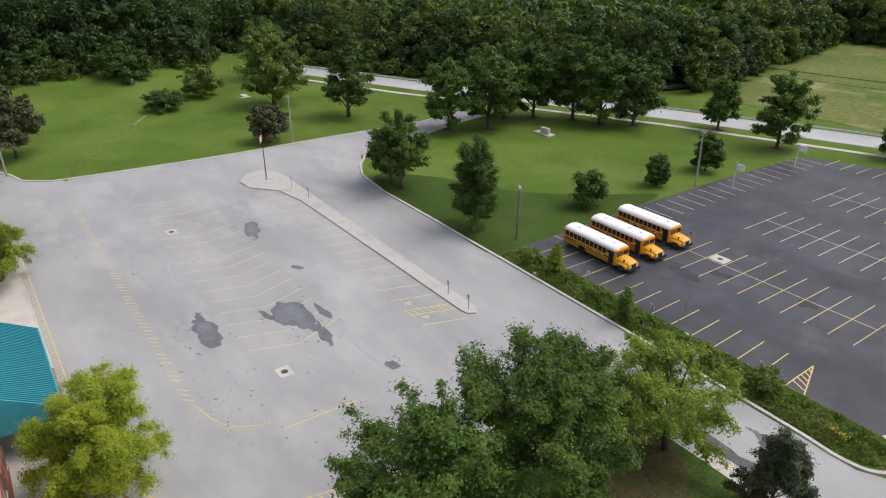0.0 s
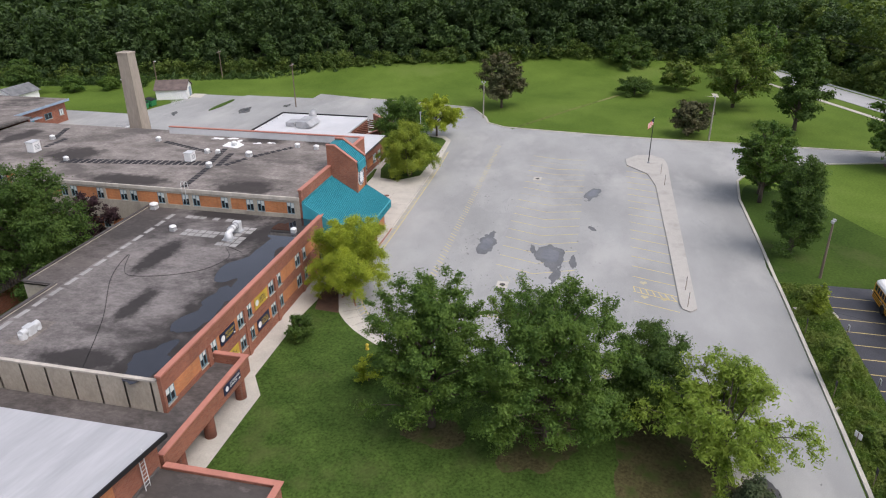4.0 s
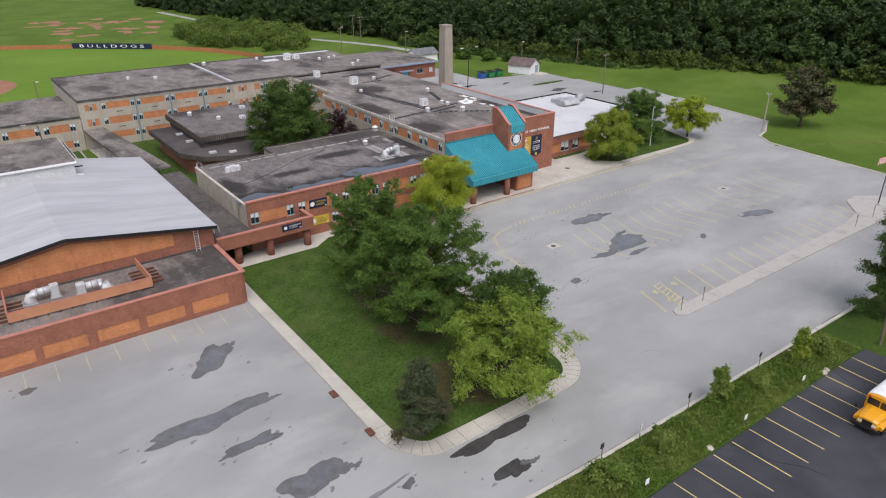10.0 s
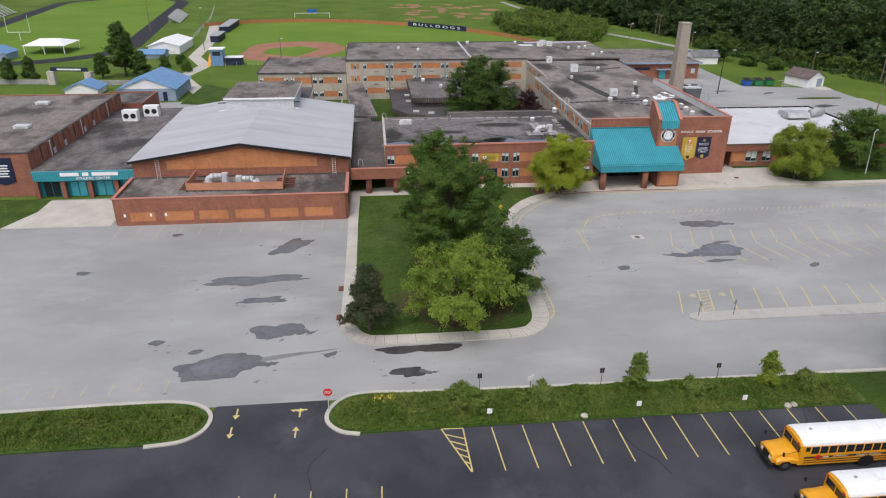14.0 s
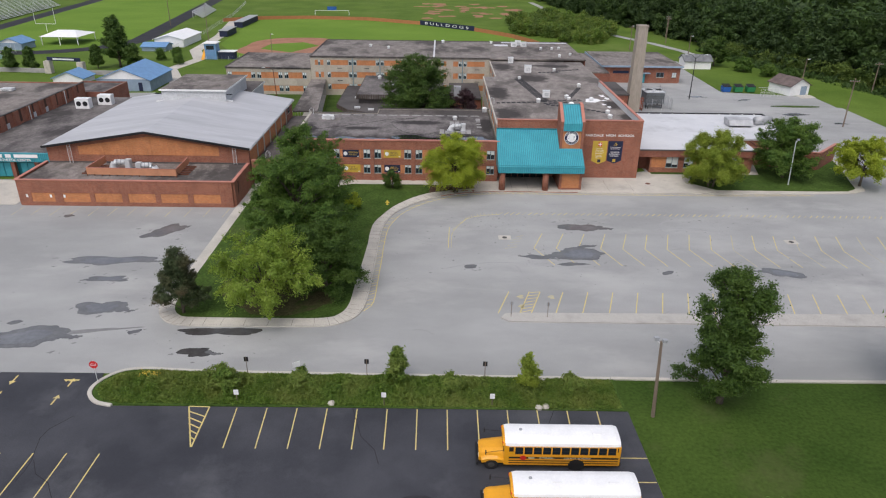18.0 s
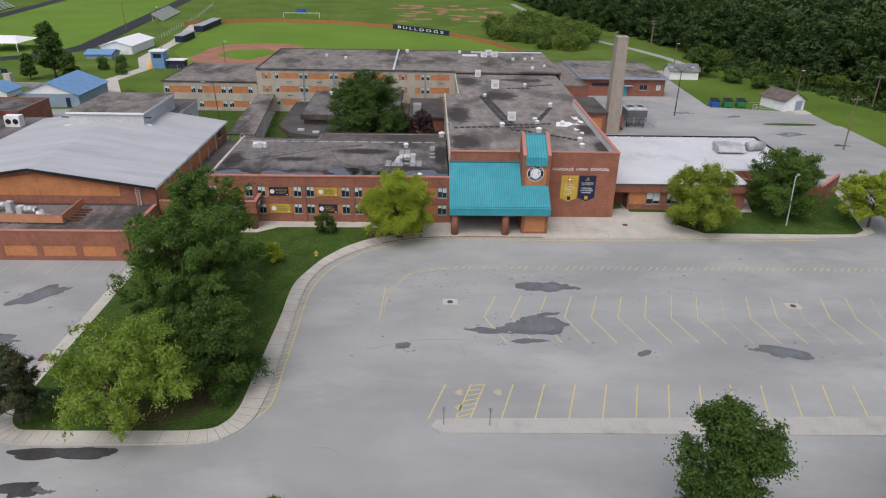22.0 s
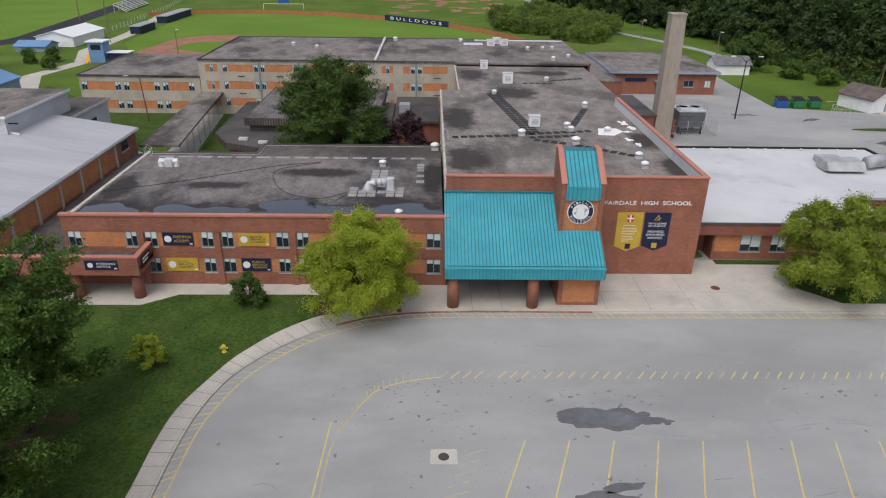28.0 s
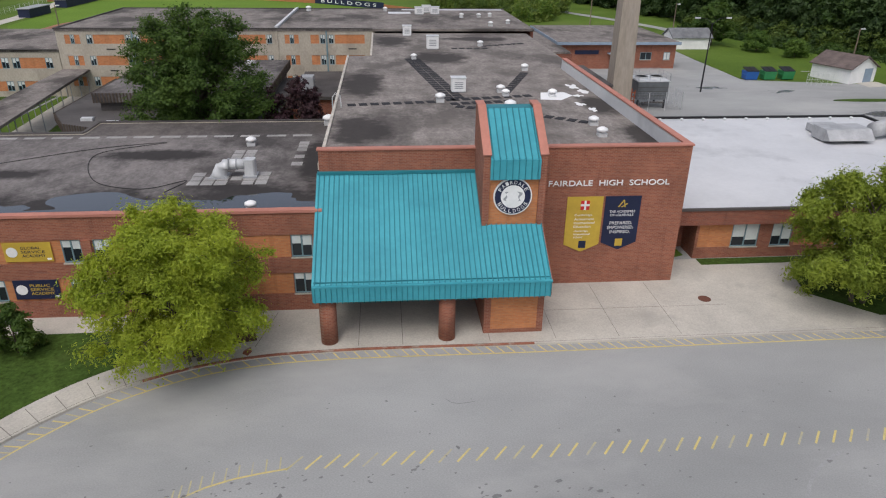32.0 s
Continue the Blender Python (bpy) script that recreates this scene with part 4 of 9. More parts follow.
# covered walk
cw = thing("covered_walkway", (12, 52, 0), "covered walkway with a flat tar roof", "walkway")
part("roof", [([(13.5, 35, 3.6), (18.6, 35, 3.6), (15.3, 67.9, 3.6), (11.6, 67.9, 3.6), (13.5, 35, 3.9), (18.6, 35, 3.9), (15.3, 67.9, 3.9), (11.6, 67.9, 3.9)],
               [(3, 2, 1, 0), (4, 5, 6, 7), (0, 1, 5, 4), (1, 2, 6, 5), (2, 3, 7, 6), (3, 0, 4, 7)])], M_ROOF, cw)

# entrance canopy and tower
can = thing("entrance_canopy", (53.3, -1.2, 0), "teal standing-seam canopy on round brick columns", "canopy")
CX0, CXT, CX1, CYF, CYB, CZF, CZB = 53.2, 63.1, 66.8, -1.25, 5.78, 4.18, 8.45
slope = (CZB - CZF) / (CYB - CYF)
for xa, xb, yb in ((CX0, CXT, CYB), (CXT, CX1, 2.15)):
    zb = CZF + slope * (yb - CYF)
    part("roof_sheet", [([(xa, CYF, CZF), (xb, CYF, CZF), (xb, yb, zb), (xa, yb, zb), (xa, CYF, CZF - 0.2), (xb, CYF, CZF - 0.2), (xb, yb, zb - 0.2), (xa, yb, zb - 0.2)],
                         [(0, 1, 2, 3), (7, 6, 5, 4), (0, 4, 5, 1), (1, 5, 6, 2), (2, 6, 7, 3), (3, 7, 4, 0)])], M_TEAL, can)
part("fascia", [box(CX0, CYF - 0.08, 3.17, CX1, CYF, 4.12)], M_TEAL, can)
tw = thing("clock_tower", (64.7, 2.1, 6), "brick tower with a sloped teal roof above the entrance", "tower")
for xa, xb in ((63.1, 63.5), (66.45, 66.85)):
    part("wall", [([(x, y, z) for x in (xa, xb) for y, z in ((2.1, 5.6), (6.2, 5.6), (6.2, 12.75), (5.1, 12.75), (2.1, 10.6))], [(0, 1, 2, 3, 4), (9, 8, 7, 6, 5), (0, 4, 9, 5), (4, 3, 8, 9), (3, 2, 7, 8), (2, 1, 6, 7)])], M_BRICK, tw)
part("front", [box(63.5, 2.25, 5.6, 66.45, 2.6, 9.4)], M_ORANGE, tw)
part("roof_sheet", [([(63.5, 2.0, 10.38), (66.45, 2.0, 10.38), (66.45, 5.1, 12.6), (63.5, 5.1, 12.6), (63.5, 2.0, 9.6), (66.45, 2.0, 9.6), (66.45, 5.1, 11.8), (63.5, 5.1, 11.8)],
                     [(0, 1, 2, 3), (7, 6, 5, 4), (0, 4, 5, 1), (2, 6, 7, 3)])], M_TEAL, tw)

# ---- trees of the front lawn and the car park ----
tree(26.3, -26.6, 13.8, 6.7, 0.9, 130000, 0.135, L_MAPLE, 3, "large dense green maple on the front lawn", lobes=62, rough=0.24, tuft=0.30)
tree(26.0, -17.0, 14.2, 5.3, 1.2, 96000, 0.135, L_MAPLE, 4, "tall green maple on the front lawn", lobes=50, rough=0.24, tuft=0.30)
tree(31.0, -35.0, 8.4, 4.1, 0.2, 84000, 0.13, L_DARK, 5, "dark broadleaf tree reaching low over the lawn", lobes=44, form="round", rough=0.14, tuft=0.3)
tree(25.1, -39.9, 9.4, 6.2, 2.4, 30000, 0.13, L_HONEY, 6, "spreading yellow-green tree with drooping branches", lobes=26, droop=0.5, long=2.4, form="spread", rough=0.4, bend=(1.6, -0.2), tuft=0.34, per=9, fan=True, trunk_r=0.26)
tree(16.5, -40.3, 7.4, 3.2, 0.3, 52000, 0.105, L_CONIF, 7, "dark brownish juniper by the lawn corner", lobes=34, form="cone", rough=0.3, tuft=0.2)
tree(46.4, -1.9, 9.6, 4.5, 1.4, 140000, 0.088, L_LIME, 8, "yellow-green willow oak beside the entrance", bend=(0.2, -1.2), lobes=48, trunks=3, droop=0.4, long=2.0, rough=0.2, tuft=0.3)
tree(88.5, 1.9, 9.3, 4.9, 0.9, 90000, 0.10, L_LIMED, 9, "yellow-green weeping tree by the east wing", lobes=32, trunks=2, droop=0.55, long=2.4, rough=0.3, tuft=0.32)
tree(102.7, 7.0, 10.0, 5.0, 0.8, 70000, 0.15, L_MAPLE, 10, "round green tree by the east wing", lobes=54, rough=0.14, tuft=0.34)
tree(113.8, 3.0, 8.3, 5.0, 1.6, 36000, 0.18, L_LIME, 11, "broad light green tree by the drive", lobes=28, form="spread", droop=0.4)
tree(68.9, -54.7, 12.8, 3.8, 0.0, 84000, 0.13, L_DARK, 12, "tall ragged green tree on the south lawn", lobes=40, form="column", rough=0.32, tuft=0.3, droop=0.2)
tree(87.6, -54.4, 12.4, 4.4, 2.2, 32000, 0.19, L_MAPLE, 13, "green tree on the south lawn", lobes=26)
tree(39.2, 33.5, 15.2, 6.3, 0.6, 120000, 0.16, L_DARK, 14, "large dense tree in the courtyard", lobes=110, rough=0.02, tuft=0.42, per=8)
tree(49.0, 33.8, 8.6, 3.6, 1.0, 20000, 0.19, L_PURPLE, 15, "purple-leaved plum in the courtyard", lobes=22)

# ---- woods ----
wr = np.random.default_rng(77)


def wood(name, spots, count, size, label, material):
    """Woodland crowns, each of a few leafy lobes."""
    qs = []
    for x, y, h, r in spots:
        z = rise(x, y)
        k = 15
        a = wr.random(k) * 6.283
        f = (np.arange(k) + 0.5) / k
        e = np.sqrt(np.clip(1 - ((f - 0.35) / 0.75) ** 2, 0.05, 1))
        q = r * e * 0.85 * wr.random(k) ** 0.5
        cs = np.stack([x + q * np.cos(a), y + q * np.sin(a), z + h * (0.06 + 0.86 * f)], 1)
        lr = r * (0.26 + 0.20 * wr.random(k)) * (0.45 + 0.55 * e)
        qs.append(leaves(wr, cs, np.stack([lr, lr, lr * 0.8], 1), int(count * (0.7 + 0.6 * wr.random())), size, 1.5, 0.45, corners=3, loose=0.85, lift=0.7))
    return tagged(leaf_object(name, np.concatenate(qs), material, corners=3), label, "woods", kind="stuff")


def belt(line, depth, step, hmin, hmax):
    """Spots for trees in rows to the left of a line, nearest row first."""
    rows_ = [[] for d in range(depth)]
    for k, ((x0, y0), (x1, y1)) in enumerate(zip(line, line[1:])):
        L = math.hypot(x1 - x0, y1 - y0)
        nx, ny = -(y1 - y0) / L, (x1 - x0) / L
        if k + 2 < len(line):
            L2 = math.hypot(line[k + 2][0] - x1, line[k + 2][1] - y1)
            mx, my = -(line[k + 2][1] - y1) / L2, (line[k + 2][0] - x1) / L2
            bendy = max(0.0, (x1 - x0) * my - (y1 - y0) * mx) / L
        for d in range(depth):
            n = max(1, int(L / step))
            for i in range(n):
                t = (i + wr.random()) / n
                o = d * step * 0.95 + wr.random() * 3
                rows_[d].append((x0 + (x1 - x0) * t + nx * o, y0 + (y1 - y0) * t + ny * o))
            if k + 2 < len(line):          # fill the fan at a bend
                o = d * step * 0.95 + 1.5
                turn_ = math.acos(max(-1.0, min(1.0, nx * mx + ny * my)))
                for i in range(int(turn_ * o / step) + 1):
                    t = wr.random()
                    vx, vy = nx * (1 - t) + mx * t, ny * (1 - t) + my * t
                    rows_[d].append((x1 + vx * o, y1 + vy * o))
    out = []
    for d, row in enumerate(rows_):
        r2 = []
        for x, y in row:
            h = (hmin + (hmax - hmin) * wr.random()) * (0.6 if d == 0 else 1.0)
            r2.append((x, y, h, h * 0.27 + 1.2))
        out.append(r2)
    return out


EAST_EDGE = [(98, 380), (107, 320), (115, 270), (123, 228), (137, 184), (142, 152), (147, 128), (155, 102), (162, 78), (169, 57), (181, 28), (189, -4), (193, -18), (196, -30), (198, -42), (198, -52), (203, -60), (214, -63), (228, -64), (246, -68), (268, -88), (300, -130)]
SOUTH_EDGE = [(285, -160), (258, -112), (238, -86), (224, -80), (205, -84.5), (175, -98), (150, -110), (128, -123), (108, -136), (101, -160), (112, -216), (122, -262), (60, -275), (-30, -285)]
for nm, line, depth, lb_ in (("east_woods", EAST_EDGE, 13, "woodland on the hillside"), ("south_woods", SOUTH_EDGE, 11, "woodland beyond the road")):
    rows_ = belt(line, depth, 6.4, 13, 20)
    near_ = [s for row in rows_[:3] for s in row]
    far_ = [s for row in rows_[3:] for s in row]
    # east picks are mostly dark leaves: the hillside's dimness is put into colour
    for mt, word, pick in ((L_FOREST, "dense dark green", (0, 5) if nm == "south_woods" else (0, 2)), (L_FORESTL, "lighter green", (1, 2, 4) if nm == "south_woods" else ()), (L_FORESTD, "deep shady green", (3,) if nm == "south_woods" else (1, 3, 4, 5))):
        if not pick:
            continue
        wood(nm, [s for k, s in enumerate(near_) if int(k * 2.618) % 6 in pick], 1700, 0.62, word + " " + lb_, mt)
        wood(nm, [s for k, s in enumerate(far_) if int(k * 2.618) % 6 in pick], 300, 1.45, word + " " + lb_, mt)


GAP = [(x + 3 * wr.random(), y + 3 * wr.random(), 15 + 6 * wr.random(), 5.5 + 1.5 * wr.random()) for x in range(206, 300, 6) for y in range(-122, -58, 6) if abs(y + 70 + 1.25 * max(0, x - 240)) < 22 and abs(y + 70 + 0.9 * max(0, x - 226)) > (6.5 if x < 222 else 0) and (x > 222 or y > -66)]
wood("road_woods", GAP, 1250, 0.68, "dense dark green woodland where the road bends away", L_FOREST)


for nm, line in (("wood_edge_brush", EAST_EDGE[5:18]), ("roadside_brush", SOUTH_EDGE[2:9])):
    brush = []
    for (x0, y0), (x1, y1) in zip(line, line[1:]):
        n = int(math.hypot(x1 - x0, y1 - y0) / 2.2)
        for i in range(n):
            u = (i + wr.random()) / n
            h = 2.6 + 2.6 * wr.random()
            L = math.hypot(x1 - x0, y1 - y0)
            o = -1.5 + 2.5 * wr.random()
            brush.append((x0 + (x1 - x0) * u - (y1 - y0) / L * o, y0 + (y1 - y0) * u + (x1 - x0) / L * o, h, 1.6 + 0.35 * h))
    wood(nm, brush, 620, 0.4, "pale green brush along the edge of the woods", L_FORESTL)


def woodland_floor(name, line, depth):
    """Leaf-littered ground under the trees, following the land; near black, so gaps between crowns look dark."""
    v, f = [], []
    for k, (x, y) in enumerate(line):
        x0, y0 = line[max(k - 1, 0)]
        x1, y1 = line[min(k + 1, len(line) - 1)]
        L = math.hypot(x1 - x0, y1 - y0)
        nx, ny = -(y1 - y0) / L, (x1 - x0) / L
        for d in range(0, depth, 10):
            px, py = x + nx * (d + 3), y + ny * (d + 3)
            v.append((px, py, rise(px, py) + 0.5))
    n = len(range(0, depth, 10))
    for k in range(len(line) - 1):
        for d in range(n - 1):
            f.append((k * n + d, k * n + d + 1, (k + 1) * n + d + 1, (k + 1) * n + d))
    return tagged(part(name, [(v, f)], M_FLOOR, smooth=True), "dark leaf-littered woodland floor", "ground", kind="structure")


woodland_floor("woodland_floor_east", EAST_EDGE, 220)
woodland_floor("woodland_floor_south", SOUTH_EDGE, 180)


# ---- markings of the car parks ----
def stripe(x0, y0, x1, y1, w=0.11, z=0.0):
    L = math.hypot(x1 - x0, y1 - y0)
    nx, ny = -(y1 - y0) / L * w / 2, (x1 - x0) / L * w / 2
    return prism([(x0 + nx, y0 + ny), (x1 + nx, y1 + ny), (x1 - nx, y1 - ny), (x0 - nx, y0 - ny)], z - 0.05, z + 0.006)


def mark(parent, x0, y0, x1, y1, w=0.10, z=0.0, material=None):
    part("marking", [stripe(x0, y0, x1, y1, w, z)], material or M_YELL, parent)


for i in range(18):                       # row at the island
    if i != 1:
        x = 52.0 + 2.9 * i + (0.45 if i > 1 else 0)
        mark(lot, x, -34.6, x - 1.6 + 0.02 * i, -39.5, 0.11)
for i in range(17):
    a, c = 58.1 + 2.91 * i, 56.4 + 2.93 * i
    m_ = M_YELL if i < 9 or i % 3 else M_YELLW
    mark(lot, a, -17.8, c, -22.6, 0.10, material=m_)
    mark(lot, c, -22.6, 58.4 + 2.83 * i, -27.6, 0.10, material=m_)
mark(lot, 45.3, -16.0, 45.1, -22.8, 0.10)
for k in range(7):                        # hatched bay
    f = k / 6
    mark(lot, 54.35 - 1.6 * f * 0.92, -34.6 - 4.9 * f * 0.92 - 0.2, 55.6 - 1.6 * f * 0.85, -34.6 - 4.9 * f * 0.85, 0.09)
for k in range(5):
    mark(lot, 52.6 + 0.4 * k, -22.8 + 0.9 * k, 54.2 + 0.3 * k, -22.2 + 0.9 * k, 0.08, material=M_YELLW)
mark(lot, 54.35, -34.6, 52.75, -39.5, 0.11)
mark(lot, 55.6, -34.6, 54.0, -39.5, 0.11)
for sx, sy in ((53.0, -38.0), (56.6, -35.8), (53.1, -35.8)):
    part("marking", [prism([(sx + 0.35 * math.cos(a) + (0.2 if k % 3 else 0), sy + 0.45 * math.sin(a)) for k, a in enumerate(np.arange(0, 6.28, 0.52))], -0.05, 0.006)], M_YELLW, lot)
for i in range(66):                       # dashed hatch before the entrance
    x = 52.6 + i * 0.87
    mark(lot, x, -11.0, x + 0.68, -10.15, 0.10, material=M_YELL if i % 4 else M_YELLW)
CURVE = smooth_line([(35.75, -39.35), (36.6, -37.4), (36.65, -32), (36.65, -26.4), (36.6, -23), (36.65, -18.5), (36.95, -15.6), (37.9, -12.3), (38.8, -10.4), (40.4, -8.2), (42.9, -5.7), (46.4, -3.65), (50.3, -2.6), (54, -2.3), (58, -2.25), (66, -2.3), (78, -2.2), (90, -2.1), (104, -1.6)], 3)
INNER = smooth_line([(45.5, -22.7), (45.6, -18.7), (46.2, -16.3), (47.4, -13.6), (48.4, -12.3), (50.3, -11.4), (52.7, -10.9)], 2)
for (x0, y0), (x1, y1) in zip(INNER, INNER[1:]):
    mark(lot, x0, y0, x1, y1, 0.10, material=M_YELL if y0 > -15 else M_YELLW)
for (x0, y0), (x1, y1) in zip(INNER[3:], INNER[4:]):
    for f in (0.2, 0.7):
        mark(lot, x0 + (x1 - x0) * f, y0 + (y1 - y0) * f, x0 + (x1 - x0) * f - 0.05, y0 + (y1 - y0) * f + 0.85, 0.07, material=M_YELLW)
for (x0, y0), (x1, y1) in zip(CURVE, CURVE[1:]):
    mark(lot, x0, y0, x1, y1, 0.10)
    L = math.hypot(x1 - x0, y1 - y0)
    n = max(1, round(L / 0.62))
    dx, dy = (x1 - x0) / L, (y1 - y0) / L
    for k in range(n):
        px, py = x0 + (x1 - x0) * k / n, y0 + (y1 - y0) * k / n
        mark(lot, px, py, px - dy * 0.76 - dx * 0.45, py + dx * 0.76 - dy * 0.45, 0.085, material=M_YELL if k % 4 else M_YELLW)
for i in range(12):                       # stalls before the annex and on the west lot
    mark(lot, -17.5 + 2.75 * i, -10.0, -17.6 + 2.75 * i, -13.2, 0.09, material=M_YELLW)
for i in range(14):
    mark(lot, -33 + 2.4 * i, -48.6, -33 + 2.4 * i, -47.0, 0.09, material=M_YELLW)
# the dark lot
for i in range(13):
    mark(dark, 26.5 + 2.6 * i, -56.1, 26.75 + 2.565 * i, -61.15, 0.095, 0.012)
for a, b_ in (((22.3, -55.95), (24.15, -61.05)), ((24.1, -56.0), (24.2, -61.05)), ((22.3, -55.95), (24.1, -56.0)), ((22.5, -56.6), (24.1, -57.3)), ((22.75, -57.4), (24.12, -58.1)), ((23.05, -58.2), (24.15, -58.8)), ((23.35, -59.0), (24.15, -59.5)), ((23.65, -59.8), (24.18, -60.2))):
    mark(dark, *a, *b_, 0.12, 0.012)
for row, (y0, y1, x0, n) in enumerate(((-61.9, -72.1, -26.75, 18), (-67.8, -77.9, 23.69, 10), (-85.1, -95.7, -20.6, 27), (-102.9, -113.2, -20.6, 27))):
    for i in range(n):
        x = x0 + 2.59 * i
        mark(dark, x, y0, x - 0.1, y1, 0.095, 0.012, M_PALE if row > 1 else M_YELL)
    mark(dark, x0, (y0 + y1) / 2, x0 + 2.59 * (n - 1), (y0 + y1) / 2, 0.08, 0.012, M_PALE)
for i in range(24):                       # row along the south lawn
    y = -61.9 - 2.6 * i
    if y < -75:
        mark(dark, 60.0, y, 55.0, y, 0.095, 0.012, M_PALE)
    else:
        mark(dark, 60.5, y, 58.4, y, 0.095, 0.012)
for i in range(14):                       # row at the far end
    mark(dark, 54.4 - 2.65 * i, -121.4, 54.3 - 2.65 * i, -126.4, 0.095, 0.012, M_PALE)


def arrow(x, y, s, turn=False):
    part("marking", [prism([(x - 0.07, y), (x + 0.07, y), (x + 0.07, y + s * 1.1), (x + 0.3, y + s * 1.1), (x, y + s * 1.75), (x - 0.3, y + s * 1.1), (x - 0.07, y + s * 1.1)], -0.04, 0.018)], M_YELL, dark)
    if turn:
        part("marking", [prism([(x - 0.85, y + s * 1.5), (x + 0.6, y + s * 1.5), (x + 0.6, y + s * 1.25), (x - 0.5, y + s * 1.25), (x - 0.5, y + s * 1.0)], -0.04, 0.02)], M_YELL, dark)


arrow(5.15, -51.7, -0.8)
arrow(5.05, -54.1, -0.8)
arrow(10.5, -53.3, 0.7, True)
arrow(10.35, -55.9, 0.8)

# ---- water on the asphalt ----
PUD = [(64.0, -15.5, 2.9, 1.3, 0.04), (62.0, -24.3, 3.3, 1.6, 0.05), (56.4, -25.3, 1.9, 0.6, -0.1), (60.3, -27.3, 1.7, 0.45, 0.1), (63.6, -21.9, 1.2, 0.35, 0.2), (47.9, -28.2, 0.8, 0.6, 0.5), (72.0, -29.4, 0.7, 0.45, 0.6), (86.3, -29.2, 2.4, 1.0, -0.3),
       (6.2, -18.3, 2.6, 1.6, 0.7), (2.4, -27.7, 4.6, 1.3, 0.1), (5.0, -32.4, 2.2, 0.75, 0.05), (7.0, -39.2, 2.5, 1.4, 0.0), (1.8, -45.2, 3.9, 2.2, 0.2), (-4.5, -40.4, 0.8, 0.45, 0.2), (-0.6, -42.4, 0.9, 0.35, 0.3),
       (20.3, -47.7, 1.65, 0.85, 0.1), (12.7, -44.0, 0.7, 0.35, 0.4), (21.3, -43.75, 3.3, 0.85, 0.03), (-9.3, -13.2, 0.8, 0.5, 0.4), (-17.6, -24.0, 1.0, 0.55, 0), (126.5, 53, 2.6, 1.4, 0.2), (109.5, 71, 2.0, 0.9, 0.0), (121, 68, 1.6, 0.7, 0.4), (133, 45, 1.5, 0.6, 0)]
for k, (x, y, rx, ry, tn) in enumerate(PUD):
    big = rx > 1.7
    p = part("puddle", [prism(blot(x, y, rx, ry, k + 1.3, 72, 0.42, tn), -0.05, 0.008)], M_WETK if k in (15, 17) else M_WET, None)
    tagged(p, "shallow dark puddle on worn asphalt", "puddle", "puddles on the asphalt")
    if big and k not in (2, 17):
        # inner film in the lighter colour, a painted share of the sky's reflection
        part("water_film", [prism(blot(x + 0.1, y, rx * 0.62, ry * 0.62, k + 1.3, 48, 0.4, tn), -0.04, 0.011)], M_POOL, p)
    if rx > 1.2 and k != 17:               # ragged tail
        for j in range(3):
            o = rx * (0.78 + 0.3 * j)
            sg = -1 if k % 3 == 1 else 1
            part("tail", [prism(blot(x + sg * o * math.cos(tn), y - 0.15 * ry * (j + 1) + sg * o * math.sin(tn), rx * (0.34 - 0.09 * j), ry * (0.42 - 0.12 * j), k * 3.1 + j, 40, 0.6, tn), -0.05, 0.0084 + 0.0003 * j)], M_WET, p)
    for j in range(9 if rx > 1 else 4):
        r_ = random.Random(k * 9 + j)
        px, py = x + (r_.random() - 0.5) * rx * 3.4, y + (r_.random() - 0.5) * ry * 4.2
        s = 0.08 + 0.22 * r_.random() ** 2 * min(1, rx / 2)
        part("splash", [prism(blot(px, py, s, s * 0.6, k + j * 2.7, 26, 0.6, r_.random()), -0.05, 0.007)], M_WETD, p)
streak_puddle = tagged(part("puddle", [prism(blot(6.5, -44.2, 6.0, 0.28, 61.3, 60, 0.5, 0.18), -0.05, 0.0075)], M_WETD), "long damp streak across the asphalt", "puddle", "puddles on the asphalt")
rs_ = random.Random(5)
spots = []
for i in range(520):
    x, y = (rs_.uniform(38, 112), rs_.uniform(-33, -6)) if i < 400 else (rs_.uniform(-15, 34), rs_.uniform(-48, -11))
    if 14 < x < 37 and y > -44:
        continue
    s = rs_.uniform(0.02, 0.035 + 0.11 * rs_.random() ** 4)
    spots.append(prism(blot(x, y, s * 1.5, s, i * 0.77, 14, 0.6, rs_.random() * 3), -0.05, 0.0065))
for cx, cy, sx, sy, n in ((50, -12.2, 2.4, 0.5, 26), (56, -11.6, 3, 0.4, 18), (63.5, -13.2, 3, 0.35, 22), (54, -15.5, 2.2, 1.6, 26), (57.5, -26.3, 3, 0.5, 18), (47.5, -29.0, 1.6, 0.6, 14), (64, -27, 2.6, 0.5, 14), (79, -13, 3.5, 0.5, 12), (88, -14, 2.4, 0.5, 12), (86, -30.5, 3, 0.5, 12)):
    for i in range(n):
        s = rs_.uniform(0.025, 0.045 + 0.11 * rs_.random() ** 2)
        spots.append(prism(blot(rs_.gauss(cx, sx), rs_.gauss(cy, sy), s * 1.7, s * 0.8, i * 0.57 + cx, 12, 0.6, rs_.random() * 0.6), -0.05, 0.0068))
tagged(part("tar_spots", spots, M_WETD), "small dark tar spots and holes in the asphalt", "stains", kind="stuff")
